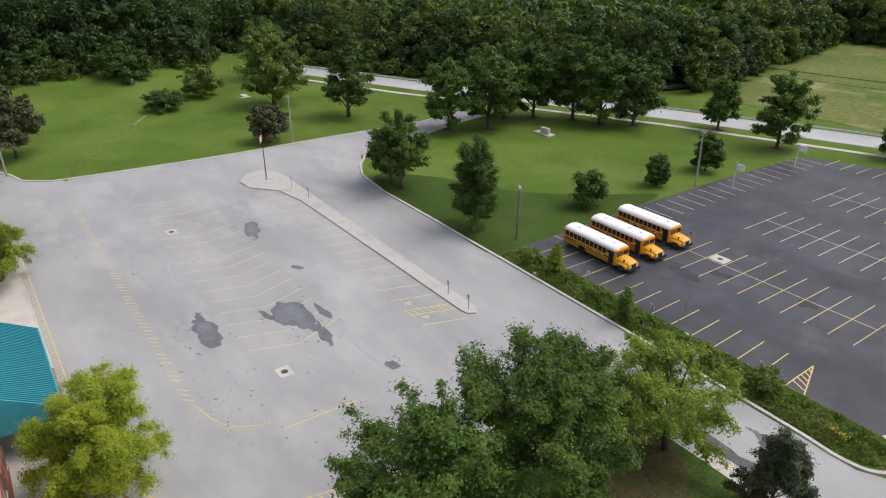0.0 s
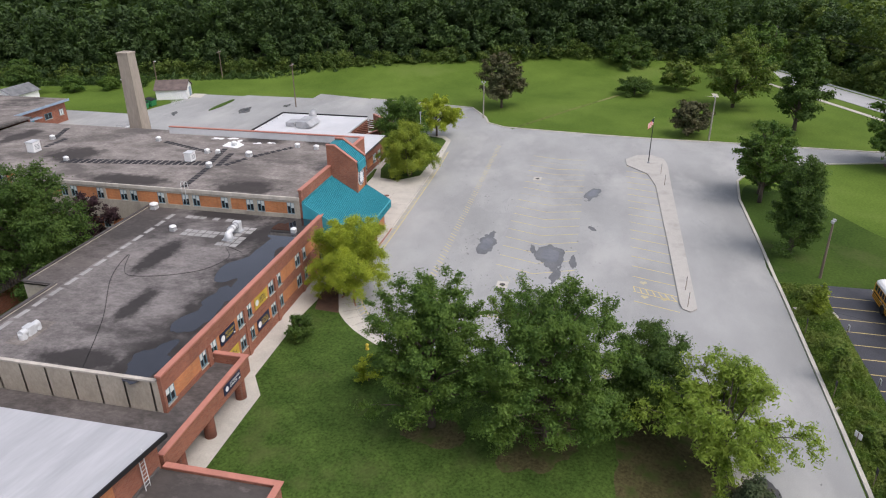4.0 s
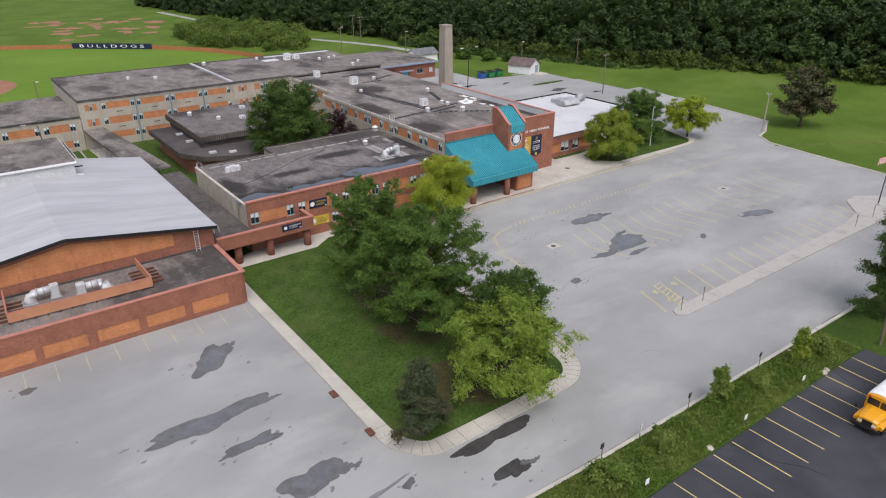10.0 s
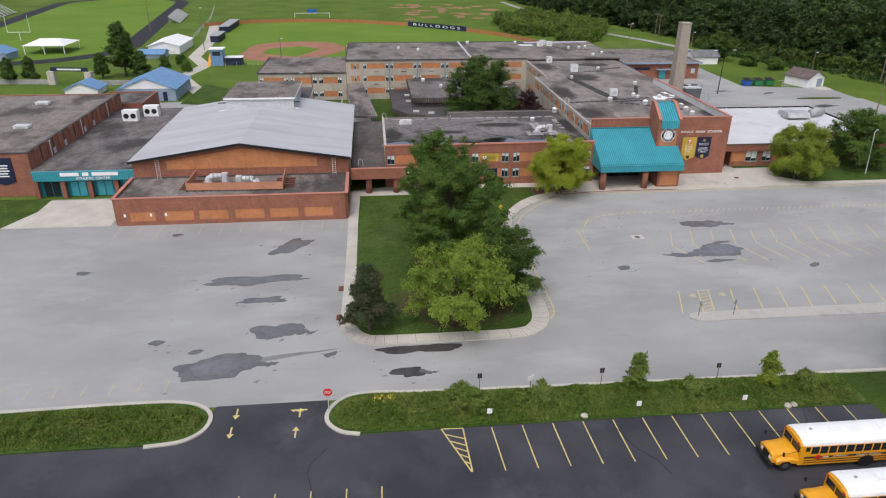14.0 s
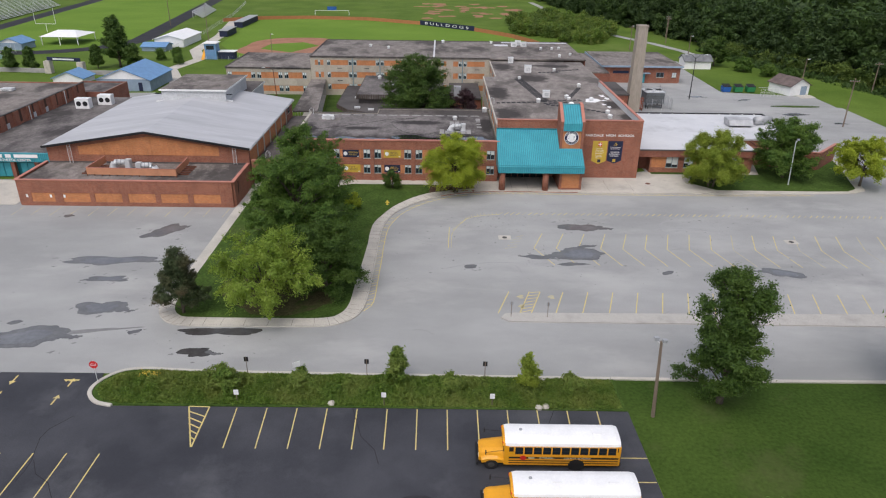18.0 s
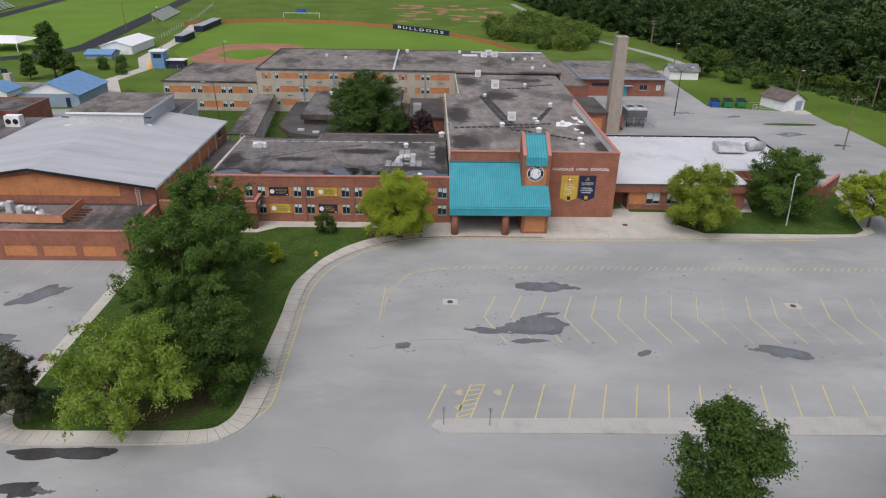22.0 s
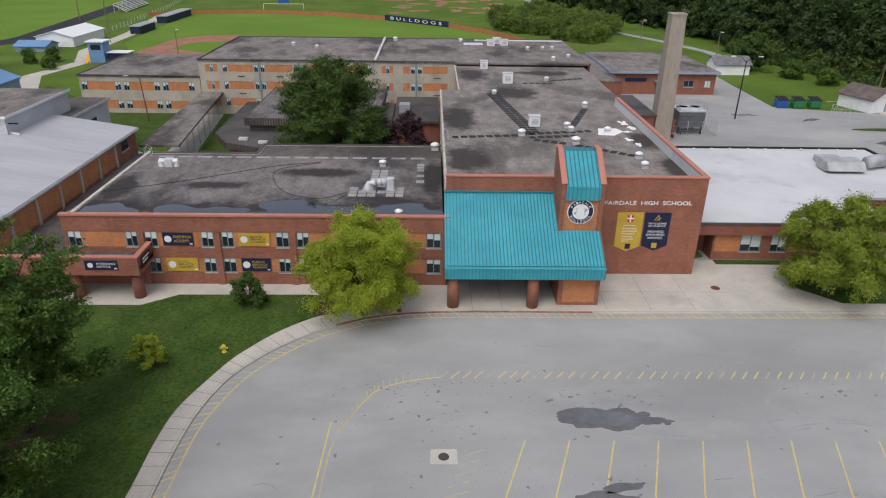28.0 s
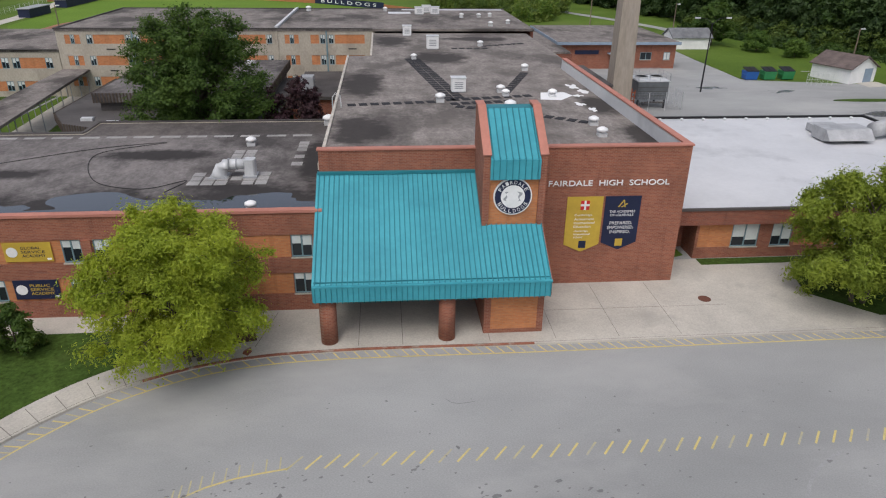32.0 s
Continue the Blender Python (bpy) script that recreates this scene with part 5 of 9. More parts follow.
# tyre marks
ty = []
for cx, cy, rad, a0, a1 in ((78, -19, 6, 0.6, 2.4), (79.4, -19.6, 6, 0.5, 2.2), (84, -16, 9, 2.2, 3.6), (60, -31, 14, 0.3, 1.3), (52, -33, 10, 1.0, 2.4), (100, -25, 12, 1.5, 2.7), (42, -30, 12, 5.4, 6.6), (70, -8, 16, 4.2, 5.2)):
    n = 14
    for k in range(n):
        u, v = a0 + (a1 - a0) * k / n, a0 + (a1 - a0) * (k + 1) / n
        ty.append(stripe(cx + rad * math.cos(u), cy + 0.6 * rad * math.sin(u), cx + rad * math.cos(v), cy + 0.6 * rad * math.sin(v), 0.16, -0.0015 - 0.0002 * len(ty) / 14))
tagged(part("tyre_marks", ty, M_TYRE), "faint curved tyre marks on the asphalt", "stains", kind="stuff")
# joints of the walk, and rust-red paint on the kerb at the entrance
for k in range(11, 122, 2):
    (x0, y0), (x1, y1) = LAWN_OUT[k], LAWN_OUT[k + 1]
    L = math.hypot(x1 - x0, y1 - y0)
    dx, dy = (x1 - x0) / L, (y1 - y0) / L
    if x0 > 47 and y0 > -5:
        break
    part("joint", [stripe(x0, y0, x0 - dy * 1.62, y0 + dx * 1.62, 0.035, 0.139)], M_JOINT, walk_ob)
edge_ = [(x, y) for x, y in LAWN_OUT if x > 15 and y < 0 and x < 104]
for k, ((x0, y0), (x1, y1)) in enumerate(zip(edge_, edge_[1:])):
    L = math.hypot(x1 - x0, y1 - y0)
    if L < 0.05:
        continue
    dx, dy = (x1 - x0) / L, (y1 - y0) / L
    part("joint", [stripe(x0 - dy * 0.17, y0 + dx * 0.17, x1 - dy * 0.17, y1 + dx * 0.17, 0.02, 0.1385)], M_JOINT, walk_ob)
    if 44 < x0 < 66:
        part("kerb_paint", [stripe(x0 - dy * 0.075, y0 + dx * 0.075, x1 - dy * 0.075, y1 + dx * 0.075, 0.16, 0.1375), stripe(x0 + dy * 0.004, y0 - dx * 0.004, x1 + dy * 0.004, y1 - dx * 0.004, 0.012, 0.13)], M_KERBR, walk_ob, "rust-red painted kerb edge")
# cracks
cr = []
for i in range(12):
    x, y = rs_.uniform(38, 118), rs_.uniform(-48, -4)
    a = rs_.random() * 3.14
    for k in range(rs_.randint(2, 5)):
        L = rs_.uniform(0.3, 0.9)
        a += rs_.uniform(-0.7, 0.7)
        x1, y1 = x + L * math.cos(a), y + L * math.sin(a)
        if not (34 < x1 < 118 and -49 < y1 < -3):
            break
        cr.append(stripe(x, y, x1, y1, 0.022, 0.0003 * i))
        x, y = x1, y1
tagged(part("cracks", cr, M_WETD), "thin dark cracks in the asphalt", "cracks", kind="stuff")
dcr = []
for i in range(16):
    x, y = rs_.uniform(10, 56), rs_.uniform(-110, -62)
    a = rs_.random() * 3.14
    for k in range(rs_.randint(2, 6)):
        L = rs_.uniform(0.8, 2.4)
        a += rs_.uniform(-0.5, 0.5)
        x1, y1 = x + L * math.cos(a), y + L * math.sin(a)
        dcr.append(stripe(x, y, x1, y1, 0.05, 0.0125 + 0.0003 * i))
        x, y = x1, y1
tagged(part("sealed_cracks", dcr, M_BLACK), "tar-sealed cracks in the black asphalt", "cracks", kind="stuff")
for k, (x, y, rx, ry) in enumerate(((43.5, -67.1, 2.2, 0.9), (40.6, -70.4, 1.6, 0.8), (31, -72, 1.1, 0.9), (30.5, -79.4, 1.6, 0.8))):
    d_ = part("puddle", [prism(blot(x, y, rx, ry, k + 20, 50, 0.55), -0.04, 0.0158 + 0.0006 * k)], M_DAMPB)
    tagged(d_, "damp black patch on the new asphalt", "puddle", "puddles on the asphalt")


# ---- drains, hydrant, posts, signs ----
def drain(x, y, z=0.0, s=0.85):
    d = thing("storm_drain", (x, y, z), "square concrete drain apron with an iron grate", "drain", "storm drains")
    part("apron", [box(x - s, y - s * 0.8, z - 0.1, x + s, y + s * 0.8, z + 0.02, 0.06)], M_CONC, d)
    part("grate", [lathe(x, y, [(z + 0.0, 0.36), (z + 0.035, 0.34), (z + 0.04, 0.12)], 18)], M_IRON, d)


drain(52.8, -19.3)
drain(91.75, -19.8)
drain(43.1, -74.0, 0.012, 1.1)
for x, y in ((13.25, -30.7), (13.25, -37.2)):
    d = thing("kerb_inlet", (x, y, 0), "rusty kerb inlet at the walk", "drain", "kerb inlets")
    part("lid", [box(x - 0.28, y - 0.5, 0.05, x + 0.3, y + 0.5, 0.17, 0.04)], M_RUST, d)
mh = thing("manhole", (78.5, 3.0, 0.14), "iron manhole cover in the concrete", "manhole")
part("cover", [lathe(78.5, 3.0, [(0.12, 0.42), (0.155, 0.42), (0.16, 0.36)], 20)], M_RUST, mh)
hy = thing("fire_hydrant", (36.0, -7.9, 0.16), "yellow fire hydrant on the lawn edge", "hydrant")
part("barrel", [lathe(36.0, -7.9, [(0.1, 0.2), (0.2, 0.2), (0.22, 0.13), (0.62, 0.13), (0.66, 0.19), (0.7, 0.19), (0.8, 0.1), (0.86, 0.03)], 14)], M_HYDRANT, hy, smooth=True)
part("outlet", [tube([(35.7, -7.9, 0.52), (36.3, -7.9, 0.52)], [0.08, 0.08], 10)], M_HYDRANT, hy)


def sign(x, y, h, w, ht, board, label, post=None, ang=0.0, shape="rect", zb=0.1):
    s = thing("sign", (x, y, zb), label, "sign", "small signs")
    part("post", [tube([(x, y, zb - 0.1), (x, y, zb + h)], [0.035, 0.035], 8)], post or M_WOOD, s)
    c, sn = math.cos(ang), math.sin(ang)
    if shape == "oct":
        ring = [(w / 2 * math.cos(radians(22.5 + 45 * i)), ht / 2 * math.sin(radians(22.5 + 45 * i))) for i in range(8)]
    else:
        ring = [(-w / 2, -ht / 2), (w / 2, -ht / 2), (w / 2, ht / 2), (-w / 2, ht / 2)]
    n = len(ring)
    v = [(x + u * c - o * sn, y + u * sn + o * c, zb + h - ht / 2 + q) for o in (-0.05, -0.02) for u, q in ring]
    part("board", [(v, [tuple(range(n)), tuple(range(n, 2 * n))[::-1]] + [(i, (i + 1) % n, n + (i + 1) % n, n + i) for i in range(n)])], board, s)
    return s


for x, y in ((26.2, -51.3), (37.3, -51.5), (48.2, -51.7)):
    sign(x, y, 1.9, 0.4, 0.5, M_BLACK, "dark sign seen from behind on a wooden post", ang=math.pi)
sign(30.8, -51.4, 1.5, 0.7, 0.55, M_WHITE, "tilted white sign on a post", ang=0.5)
for x, y in ((26.4, -55.5), (39.2, -55.7), (48.6, -55.75)):
    sign(x, y, 1.4, 0.42, 0.5, M_WHITE, "small white parking sign on a post", ang=0.0)
STOPS = []
for nm, (x, y, a) in enumerate(((12.95, -52.7, 0.0), (100.2, -54.6, 2.2))):
    s = sign(x, y, 2.3, 0.8, 0.8, M_RED, "red octagonal stop sign", M_GALV, a, "oct")
    STOPS.append(s)
for x, y in ((51.7, -40.4), (55.6, -40.5), (92.3, -40.6), (98.1, -40.4)):
    sign(x, y, 1.8, 0.32, 0.48, M_GREY, "small parking sign on the island", ang=math.pi, zb=0.14)

fp = thing("flagpole", (104.0, -38.6, 0.14), "dark flagpole flying a striped flag", "flagpole")
part("pole", [tube([(104.0, -38.6, 0.1), (104.0, -38.6, 8.4)], [0.09, 0.05], 10)], M_BLACK, fp)
part("base", [lathe(104.0, -38.6, [(0.1, 0.28), (0.3, 0.24), (0.4, 0.1)], 12)], M_GREY, fp)
part("finial", [lathe(104.0, -38.6, [(8.4, 0.02), (8.47, 0.09), (8.55, 0.02)], 10)], M_GALV, fp)


def cloth(u0, u1, v0, v1):
    """A piece of the flag between shares u of its length and v of its height; it droops and waves."""
    vs, fs, n = [], [], 8
    for i in range(n + 1):
        for j in range(2):
            u, v = u0 + (u1 - u0) * i / n, (v0, v1)[j]
            vs.append((104.0 - 1.75 * u * 0.9 - 0.06, -38.6 + 0.9 * u + 0.14 * math.sin(u * 9), 8.2 - 1.05 * (1 - v) - 0.55 * u * u - 0.1 * u))
    for i in range(n):
        fs.append((2 * i, 2 * i + 2, 2 * i + 3, 2 * i + 1))
    back = [(x, y + 0.012, z) for x, y, z in vs]
    k = len(vs)
    return vs + back, fs + [tuple(q + k for q in reversed(f)) for f in fs]


for i in range(13):
    a0 = 0.42 if i >= 6 else 0.0
    part("stripe", [cloth(a0, 1.0, i / 13, (i + 1) / 13)], M_RED if i % 2 == 0 else M_WHITE, fp)
part("canton", [cloth(0.0, 0.42, 6 / 13, 1.0)], M_NAVY, fp)


def flood_pole(x, y, h, label, lean=(0, 0), arms=1, material=None, ang=0.0, z=0.1):
    p = thing("lamp_post", (x, y, z), label, "lamp post", "floodlight poles")
    top = (x + lean[0], y + lean[1], z + h)
    part("pole", [tube([(x, y, z - 0.2), top], [0.1, 0.06] if material == M_GALV else [0.17, 0.11], 10)], material or M_POLE, p)
    for k in range(arms):
        s = 0.42 * (1 if k % 2 == 0 else -0.6)
        c, sn = math.cos(ang) * s, math.sin(ang) * s
        e = (top[0] + c, top[1] + sn, top[2] + 0.05)
        part("arm", [tube([(top[0], top[1], top[2] - 0.3), e], [0.04, 0.035], 6)], M_GALV, p)
        part("lamp_head", [box(e[0] - 0.2, e[1] - 0.16, e[2] - 0.05, e[0] + 0.2, e[1] + 0.16, e[2] + 0.22, 0.06)], M_GREY, p)
    return p


flood_pole(62.4, -56.75, 7.4, "leaning wooden floodlight pole at the lot corner", (-0.3, 0.2), 2, M_WOOD, ang=2.6)
flood_pole(121.6, -51.1, 8.6, "wooden floodlight pole by the drive", (0, 0), 1, ang=2.6)
flood_pole(61.3, -94.2, 8.6, "wooden floodlight pole by the dark lot", (0.3, 0), 2, ang=2.6)
flood_pole(130.5, -3.9, 7.8, "wooden floodlight pole at the drive corner", (0, 0), 2, ang=1.6)
flood_pole(102.0, 3.2, 7.6, "slim white metal lamp post on the east lawn", (-0.4, 0.0), 1, M_GALV, 0.3)
for x, y in ((57.6, -98.8), (57.2, -116.6)):
    s = thing("board_sign", (x, y, 0), "white notice board on a metal post beside the lot", "sign", "notice boards")
    part("post", [tube([(x, y, -0.1), (x, y, 4.2)], [0.08, 0.08], 8)], M_GALV, s)
    part("board", [box(x - 1.4, y - 0.05, 2.9, x - 0.1, y + 0.05, 3.9)], M_WHITE, s)


# ---- school buses ----
def shell_x(profile, xs):
    """A skin over cross-sections (y, z) at the given (x, scale y, scale z, z foot)."""
    v, f, n = [], [], len(profile)
    for x, sy, sz, z0 in xs:
        v += [(x, y * sy, z0 + (z - z0) * sz) for y, z in profile]
    for k in range(len(xs) - 1):
        f += [(k * n + i, k * n + (i + 1) % n, (k + 1) * n + (i + 1) % n, (k + 1) * n + i) for i in range(n)]
    f += [tuple(range(n))[::-1], tuple(range((len(xs) - 1) * n, len(xs) * n))]
    return v, f


def letters(s, at, width, height, material, parent, depth=0.03, name="lettering", align=None, ang=0.0, flat=False):
    """Lettering in the built-in font on a face looking -y (ang turns it about z), its lower left corner at the place given."""
    cu = bpy.data.curves.new(name, 'FONT')
    cu.body, cu.extrude, cu.size = s, depth / 2, 1.0
    tmp = bpy.data.objects.new(name, cu)
    me = bpy.data.meshes.new_from_object(tmp)
    bpy.data.objects.remove(tmp)
    co = np.empty(len(me.vertices) * 3, np.float32)
    me.vertices.foreach_get("co", co)
    co = co.reshape(-1, 3)
    lo, hi = co.min(0), co.max(0)
    sx = width / (hi[0] - lo[0])
    sz = height / (hi[1] - lo[1])
    x, y = (co[:, 0] - lo[0]) * sx, (co[:, 1] - lo[1]) * sz
    c, sn = math.cos(ang), math.sin(ang)
    out = np.stack([at[0] + x * c + co[:, 2] * sn, at[1] + x * sn - co[:, 2] * c, at[2] + y], 1)
    me.vertices.foreach_set("co", out.astype(np.float32).ravel())
    me.update()
    me.name = name
    me.materials.append(material)
    return link(new(name, me), parent)


def bus(label):
    """A conventional school bus, its front at x = 0 and facing -x."""
    ob = thing("school_bus", (0, 0, 0), label, "bus", "parked school buses")
    L = 10.5
    body = [(-1.2, 0.55), (1.2, 0.55), (1.22, 1.6), (1.2, 2.55), (-1.2, 2.55), (-1.22, 1.6)]
    part("body", [shell_x(body, [(1.95, 0.97, 1, 0.55), (2.2, 1, 1, 0.55), (L - 0.15, 1, 1, 0.55), (L, 0.97, 0.99, 0.55)])], M_BUS, ob)
    roof = [(-1.2, 2.5), (1.2, 2.5), (1.13, 2.78), (0.9, 2.98), (0.5, 3.09), (0, 3.12), (-0.5, 3.09), (-0.9, 2.98), (-1.13, 2.78)]
    part("roof", [shell_x(roof, [(2.0, 0.95, 0.9, 2.5), (2.3, 1.005, 1, 2.5), (L - 0.35, 1.005, 1, 2.5), (L - 0.05, 0.96, 0.85, 2.5)])], M_WHITE, ob, "white painted roof", smooth=False)
    part("roof_cap", [shell_x(roof, [(1.85, 0.93, 0.55, 2.5), (2.02, 0.96, 0.85, 2.5)])], M_BUS, ob)
    hood = [(-0.95, 0.6), (0.95, 0.6), (1.0, 1.1), (0.85, 1.55), (0.45, 1.72), (-0.45, 1.72), (-0.85, 1.55), (-1.0, 1.1)]
    part("hood", [shell_x(hood, [(0.12, 0.8, 0.72, 0.6), (0.35, 0.92, 0.86, 0.6), (1.2, 1, 0.96, 0.6), (2.0, 1.08, 1.04, 0.6)])], M_BUS, ob, "rounded yellow hood")
    for s in (-1, 1):
        part("fender", [shell_x([(s * 0.75, 0.7), (s * 1.15, 0.7), (s * 1.18, 1.1), (s * 0.95, 1.28), (s * 0.75, 1.3)], [(0.3, 1, 0.7, 0.7), (0.7, 1, 1, 0.7), (1.5, 1, 1, 0.7), (1.95, 1, 0.7, 0.7)])], M_BUS, ob)
        part("headlight", [box(0.1, s * 0.55 - 0.16, 0.85, 0.2, s * 0.55 + 0.16, 1.08)], M_WHITE, ob)
        part("mirror", [box(0.55, s * 1.3 - 0.08, 1.75, 0.63, s * 1.3 + 0.1, 2.1)], M_BLACK, ob)
        part("mirror_arm", [tube([(1.95, s * 1.1, 2.0), (0.6, s * 1.3, 1.95)], [0.02, 0.02], 5)], M_BLACK, ob)
        for zr, hr in ((0.78, 0.05), (1.02, 0.05), (1.28, 0.15)):
            part("rub_rail", [box(2.3, s * 1.215, zr, L - 0.15, s * 1.245, zr + hr)], M_BLACK, ob)
        for k in range(11):
            x = 2.75 + 0.68 * k
            if s > 0 and k == 0:
                continue
            w = part("window", [box(x, s * 1.19, 1.72, x + 0.58, s * 1.225, 2.38)], M_GLASS, ob)
            part("sash", [box(x, s * 1.2, 2.03, x + 0.58, s * 1.235, 2.07)], M_BLACK, w)
        part("window_band", [box(2.3, s * 1.18, 1.66, L - 0.2, s * 1.212, 2.44)], M_BLACK, ob)
        for k in range(12):
            part("pillar", [box(2.63 + 0.68 * k, s * 1.2, 1.66, 2.75 + 0.68 * k, s * 1.222, 2.44)], M_BUS, ob)
        for word, x0, wd in (("JEFFERSON", 4.5, 1.15), ("COUNTY  SCHOOLS", 6.35, 1.95)):
            letters(word, (x0 if s < 0 else x0 + wd, s * 1.252, 1.29), wd, 0.13, M_WHITE, ob, 0.008, ang=0.0 if s < 0 else math.pi)
        part("number_bar", [box(3.72, s * 1.245 - 0.004, 1.31, 4.2, s * 1.245 + 0.004, 1.40)], M_WHITE, ob)
        for xw in (1.05, 7.3):
            wh = part("wheel", [tube([(xw, s * 0.85, 0.5), (xw, s * 1.17, 0.5)], [0.5, 0.5], 20)], M_BLACK, ob)
            part("rim", [tube([(xw, s * 1.16, 0.5), (xw, s * 1.19, 0.5)], [0.28, 0.2], 14)], M_IRON, wh)
        part("wheel_arch", [tube([(7.3, s * 1.1, 0.6), (7.3, s * 1.225, 0.6)], [0.6, 0.6], 18)], M_BLACK, ob)
        part("warning_light", [box(1.82, s * 0.9 - 0.1, 2.55, 1.9, s * 0.9 + 0.1, 2.72)], M_RED, ob)
    part("windscreen", [box(1.9, -1.0, 1.75, 1.97, 1.0, 2.45)], M_GLASS, ob)
    part("centre_post", [box(1.88, -0.04, 1.75, 1.93, 0.04, 2.45)], M_BUS, ob)
    part("grille", [box(0.06, -0.38, 0.75, 0.14, 0.38, 1.25)], M_BLACK, ob)
    part("bumper", [box(-0.08, -1.15, 0.45, 0.1, 1.15, 0.72, 0.05)], M_BLACK, ob)
    part("rear_bumper", [box(L - 0.05, -1.15, 0.5, L + 0.1, 1.15, 0.75, 0.04)], M_BLACK, ob)
    part("rear_window", [box(L - 0.02, -0.8, 1.7, L + 0.02, 0.8, 2.4)], M_GLASS, ob)
    part("door", [box(2.25, 1.2, 0.6, 2.98, 1.24, 2.42)], M_BLACK, ob, "black folding entrance door")
    d_ = part("door_glass", [box(2.32, 1.235, 0.9, 2.6, 1.25, 2.3), box(2.64, 1.235, 0.9, 2.92, 1.25, 2.3)], M_GLASS, ob)
    part("stop_arm", [([(3.35 + 0.24 * math.cos(radians(22.5 + 45 * i)), y, 1.38 + 0.24 * math.sin(radians(22.5 + 45 * i))) for y in (-1.26, -1.29) for i in range(8)],
                       [tuple(range(8)), tuple(range(8, 16))[::-1]] + [(i, (i + 1) % 8, 8 + (i + 1) % 8, 8 + i) for i in range(8)])], M_RED, ob, "red stop arm")
    for xr in (4.6, 8.4):
        part("roof_hatch", [box(xr, -0.32, 3.09, xr + 0.75, 0.32, 3.18, 0.06)], M_WHITE, ob)
    part("vent", [lathe(3.2, 0.1, [(3.1, 0.13), (3.18, 0.12), (3.2, 0.04)], 10)], M_GREY, ob)
    return ob


b0 = bus("yellow school bus with a white roof")
b0.scale = (1.04, 1.0, 0.91)
copy_thing(b0, pose(47.1, -67.2, 0.012))
copy_thing(b0, pose(47.3, -72.9, 0.012, 0, 0, 0.6))
b0.matrix_basis = pose(46.95, -62.05, 0.012, 0, 0, -0.4) @ Matrix.Diagonal((1.04, 1.0, 0.91, 1))


# ---- windows, bays and lettering ----
def face_box(axis, at, u0, u1, z0, z1, d0, d1):
    """A box on a wall face: u along it, d inwards. Faces look -y ('x'), -x ('w') or +x ('e')."""
    if axis == 'x':
        return box(u0, at + d0, z0, u1, at + d1, z1)
    if axis == 'w':
        return box(at + d0, u0, z0, at + d1, u1, z1)
    return box(at - d1, u0, z0, at - d0, u1, z1)


def window(ob, axis, at, u0, u1, z0, z1, blind=0.4, panes=2, frame_mat=None):
    fm = frame_mat or M_FRAME
    t = 0.07
    bars = [face_box(axis, at, u0, u1, z0, z0 + t, 0.05, 0.17), face_box(axis, at, u0, u1, z1 - t, z1, 0.05, 0.17),
            face_box(axis, at, u0, u0 + t, z0 + t, z1 - t, 0.05, 0.17), face_box(axis, at, u1 - t, u1, z0 + t, z1 - t, 0.05, 0.17)]
    w = (u1 - u0) / panes
    for k in range(1, panes):
        bars.append(face_box(axis, at, u0 + w * k - 0.04, u0 + w * k + 0.04, z0 + t, z1 - t, 0.05, 0.17))
    fr = part("window", bars, fm, ob)
    for k in range(panes):
        part("pane", [face_box(axis, at, u0 + w * k + 0.03, u0 + w * (k + 1) - 0.03, z0 + t, z1 - t, 0.12, 0.14)], M_GLASS, fr)
        if blind:
            zb = z1 - t - (z1 - z0 - 2 * t) * min(1.0, blind * (0.8 + 0.4 * ((k * 7 + int(u0 * 3)) % 3) / 2))
            part("blind", [face_box(axis, at, u0 + w * k + 0.06, u0 + w * (k + 1) - 0.06, zb, z1 - t, 0.085, 0.1)], M_BLIND, fr)
    part("sill", [face_box(axis, at, u0 - 0.05, u1 + 0.05, z0 - 0.08, z0, -0.06, 0.18)], M_STONE, fr)


def bay_row(ob, axis, at, u0, u1, z0, z1, bays, pier, panel=None, th=0.35, blind=0.4):
    """One storey's strip: windows and set-back panels as given, the rest piers. bays: (kind, from, to)."""
    u = u0
    for kind, a, b_ in sorted(bays, key=lambda q: q[1]):
        if a - u > 0.02:
            part("pier", [face_box(axis, at, u, a, z0, z1, 0.0, th)], pier, ob)
        if kind == 'w':
            window(ob, axis, at, a, b_, z0, z1, blind)
            part("backing", [face_box(axis, at, a, b_, z0, z1, 0.22, th)], M_BLACK, ob)
        else:
            part("panel", [face_box(axis, at, a, b_, z0, z1, 0.06, th)], panel or M_ORANGE, ob, "orange brick infill panel")
        u = b_
    if u1 - u > 0.02:
        part("pier", [face_box(axis, at, u, u1, z0, z1, 0.0, th)], pier, ob)


def band(ob, axis, at, u0, u1, z0, z1, material, th=0.35, name="wall"):
    return part(name, [face_box(axis, at, u0, u1, z0, z1, 0.0, th)], material, ob)


# classroom wing, front in bays
Y = WY0
for z0, z1 in ((0, 1.34), (2.78, 3.88), (5.38, 6.85)):
    band(wing, 'x', Y, WX0, WX1, z0, z1, M_BRICK)
part("coping", [box(WX0 - 0.1, Y - 0.1, 6.85, WX1 + 0.15, Y + 0.42, 7.02)], M_COPING, wing)
UP = [('w', 19.6, 20.8), ('p', 20.8, 24.7), ('w', 24.7, 25.75), ('w', 26.4, 27.5), ('p', 27.5, 31.4), ('w', 31.4, 32.5), ('w', 33.2, 34.27), ('p', 34.27, 38.05), ('w', 38.05, 39.2), ('w', 39.9, 41.0), ('p', 41.0, 44.75), ('w', 44.75, 45.95), ('w', 46.5, 47.7), ('p', 47.7, 51.5), ('w', 51.55, 52.85)]
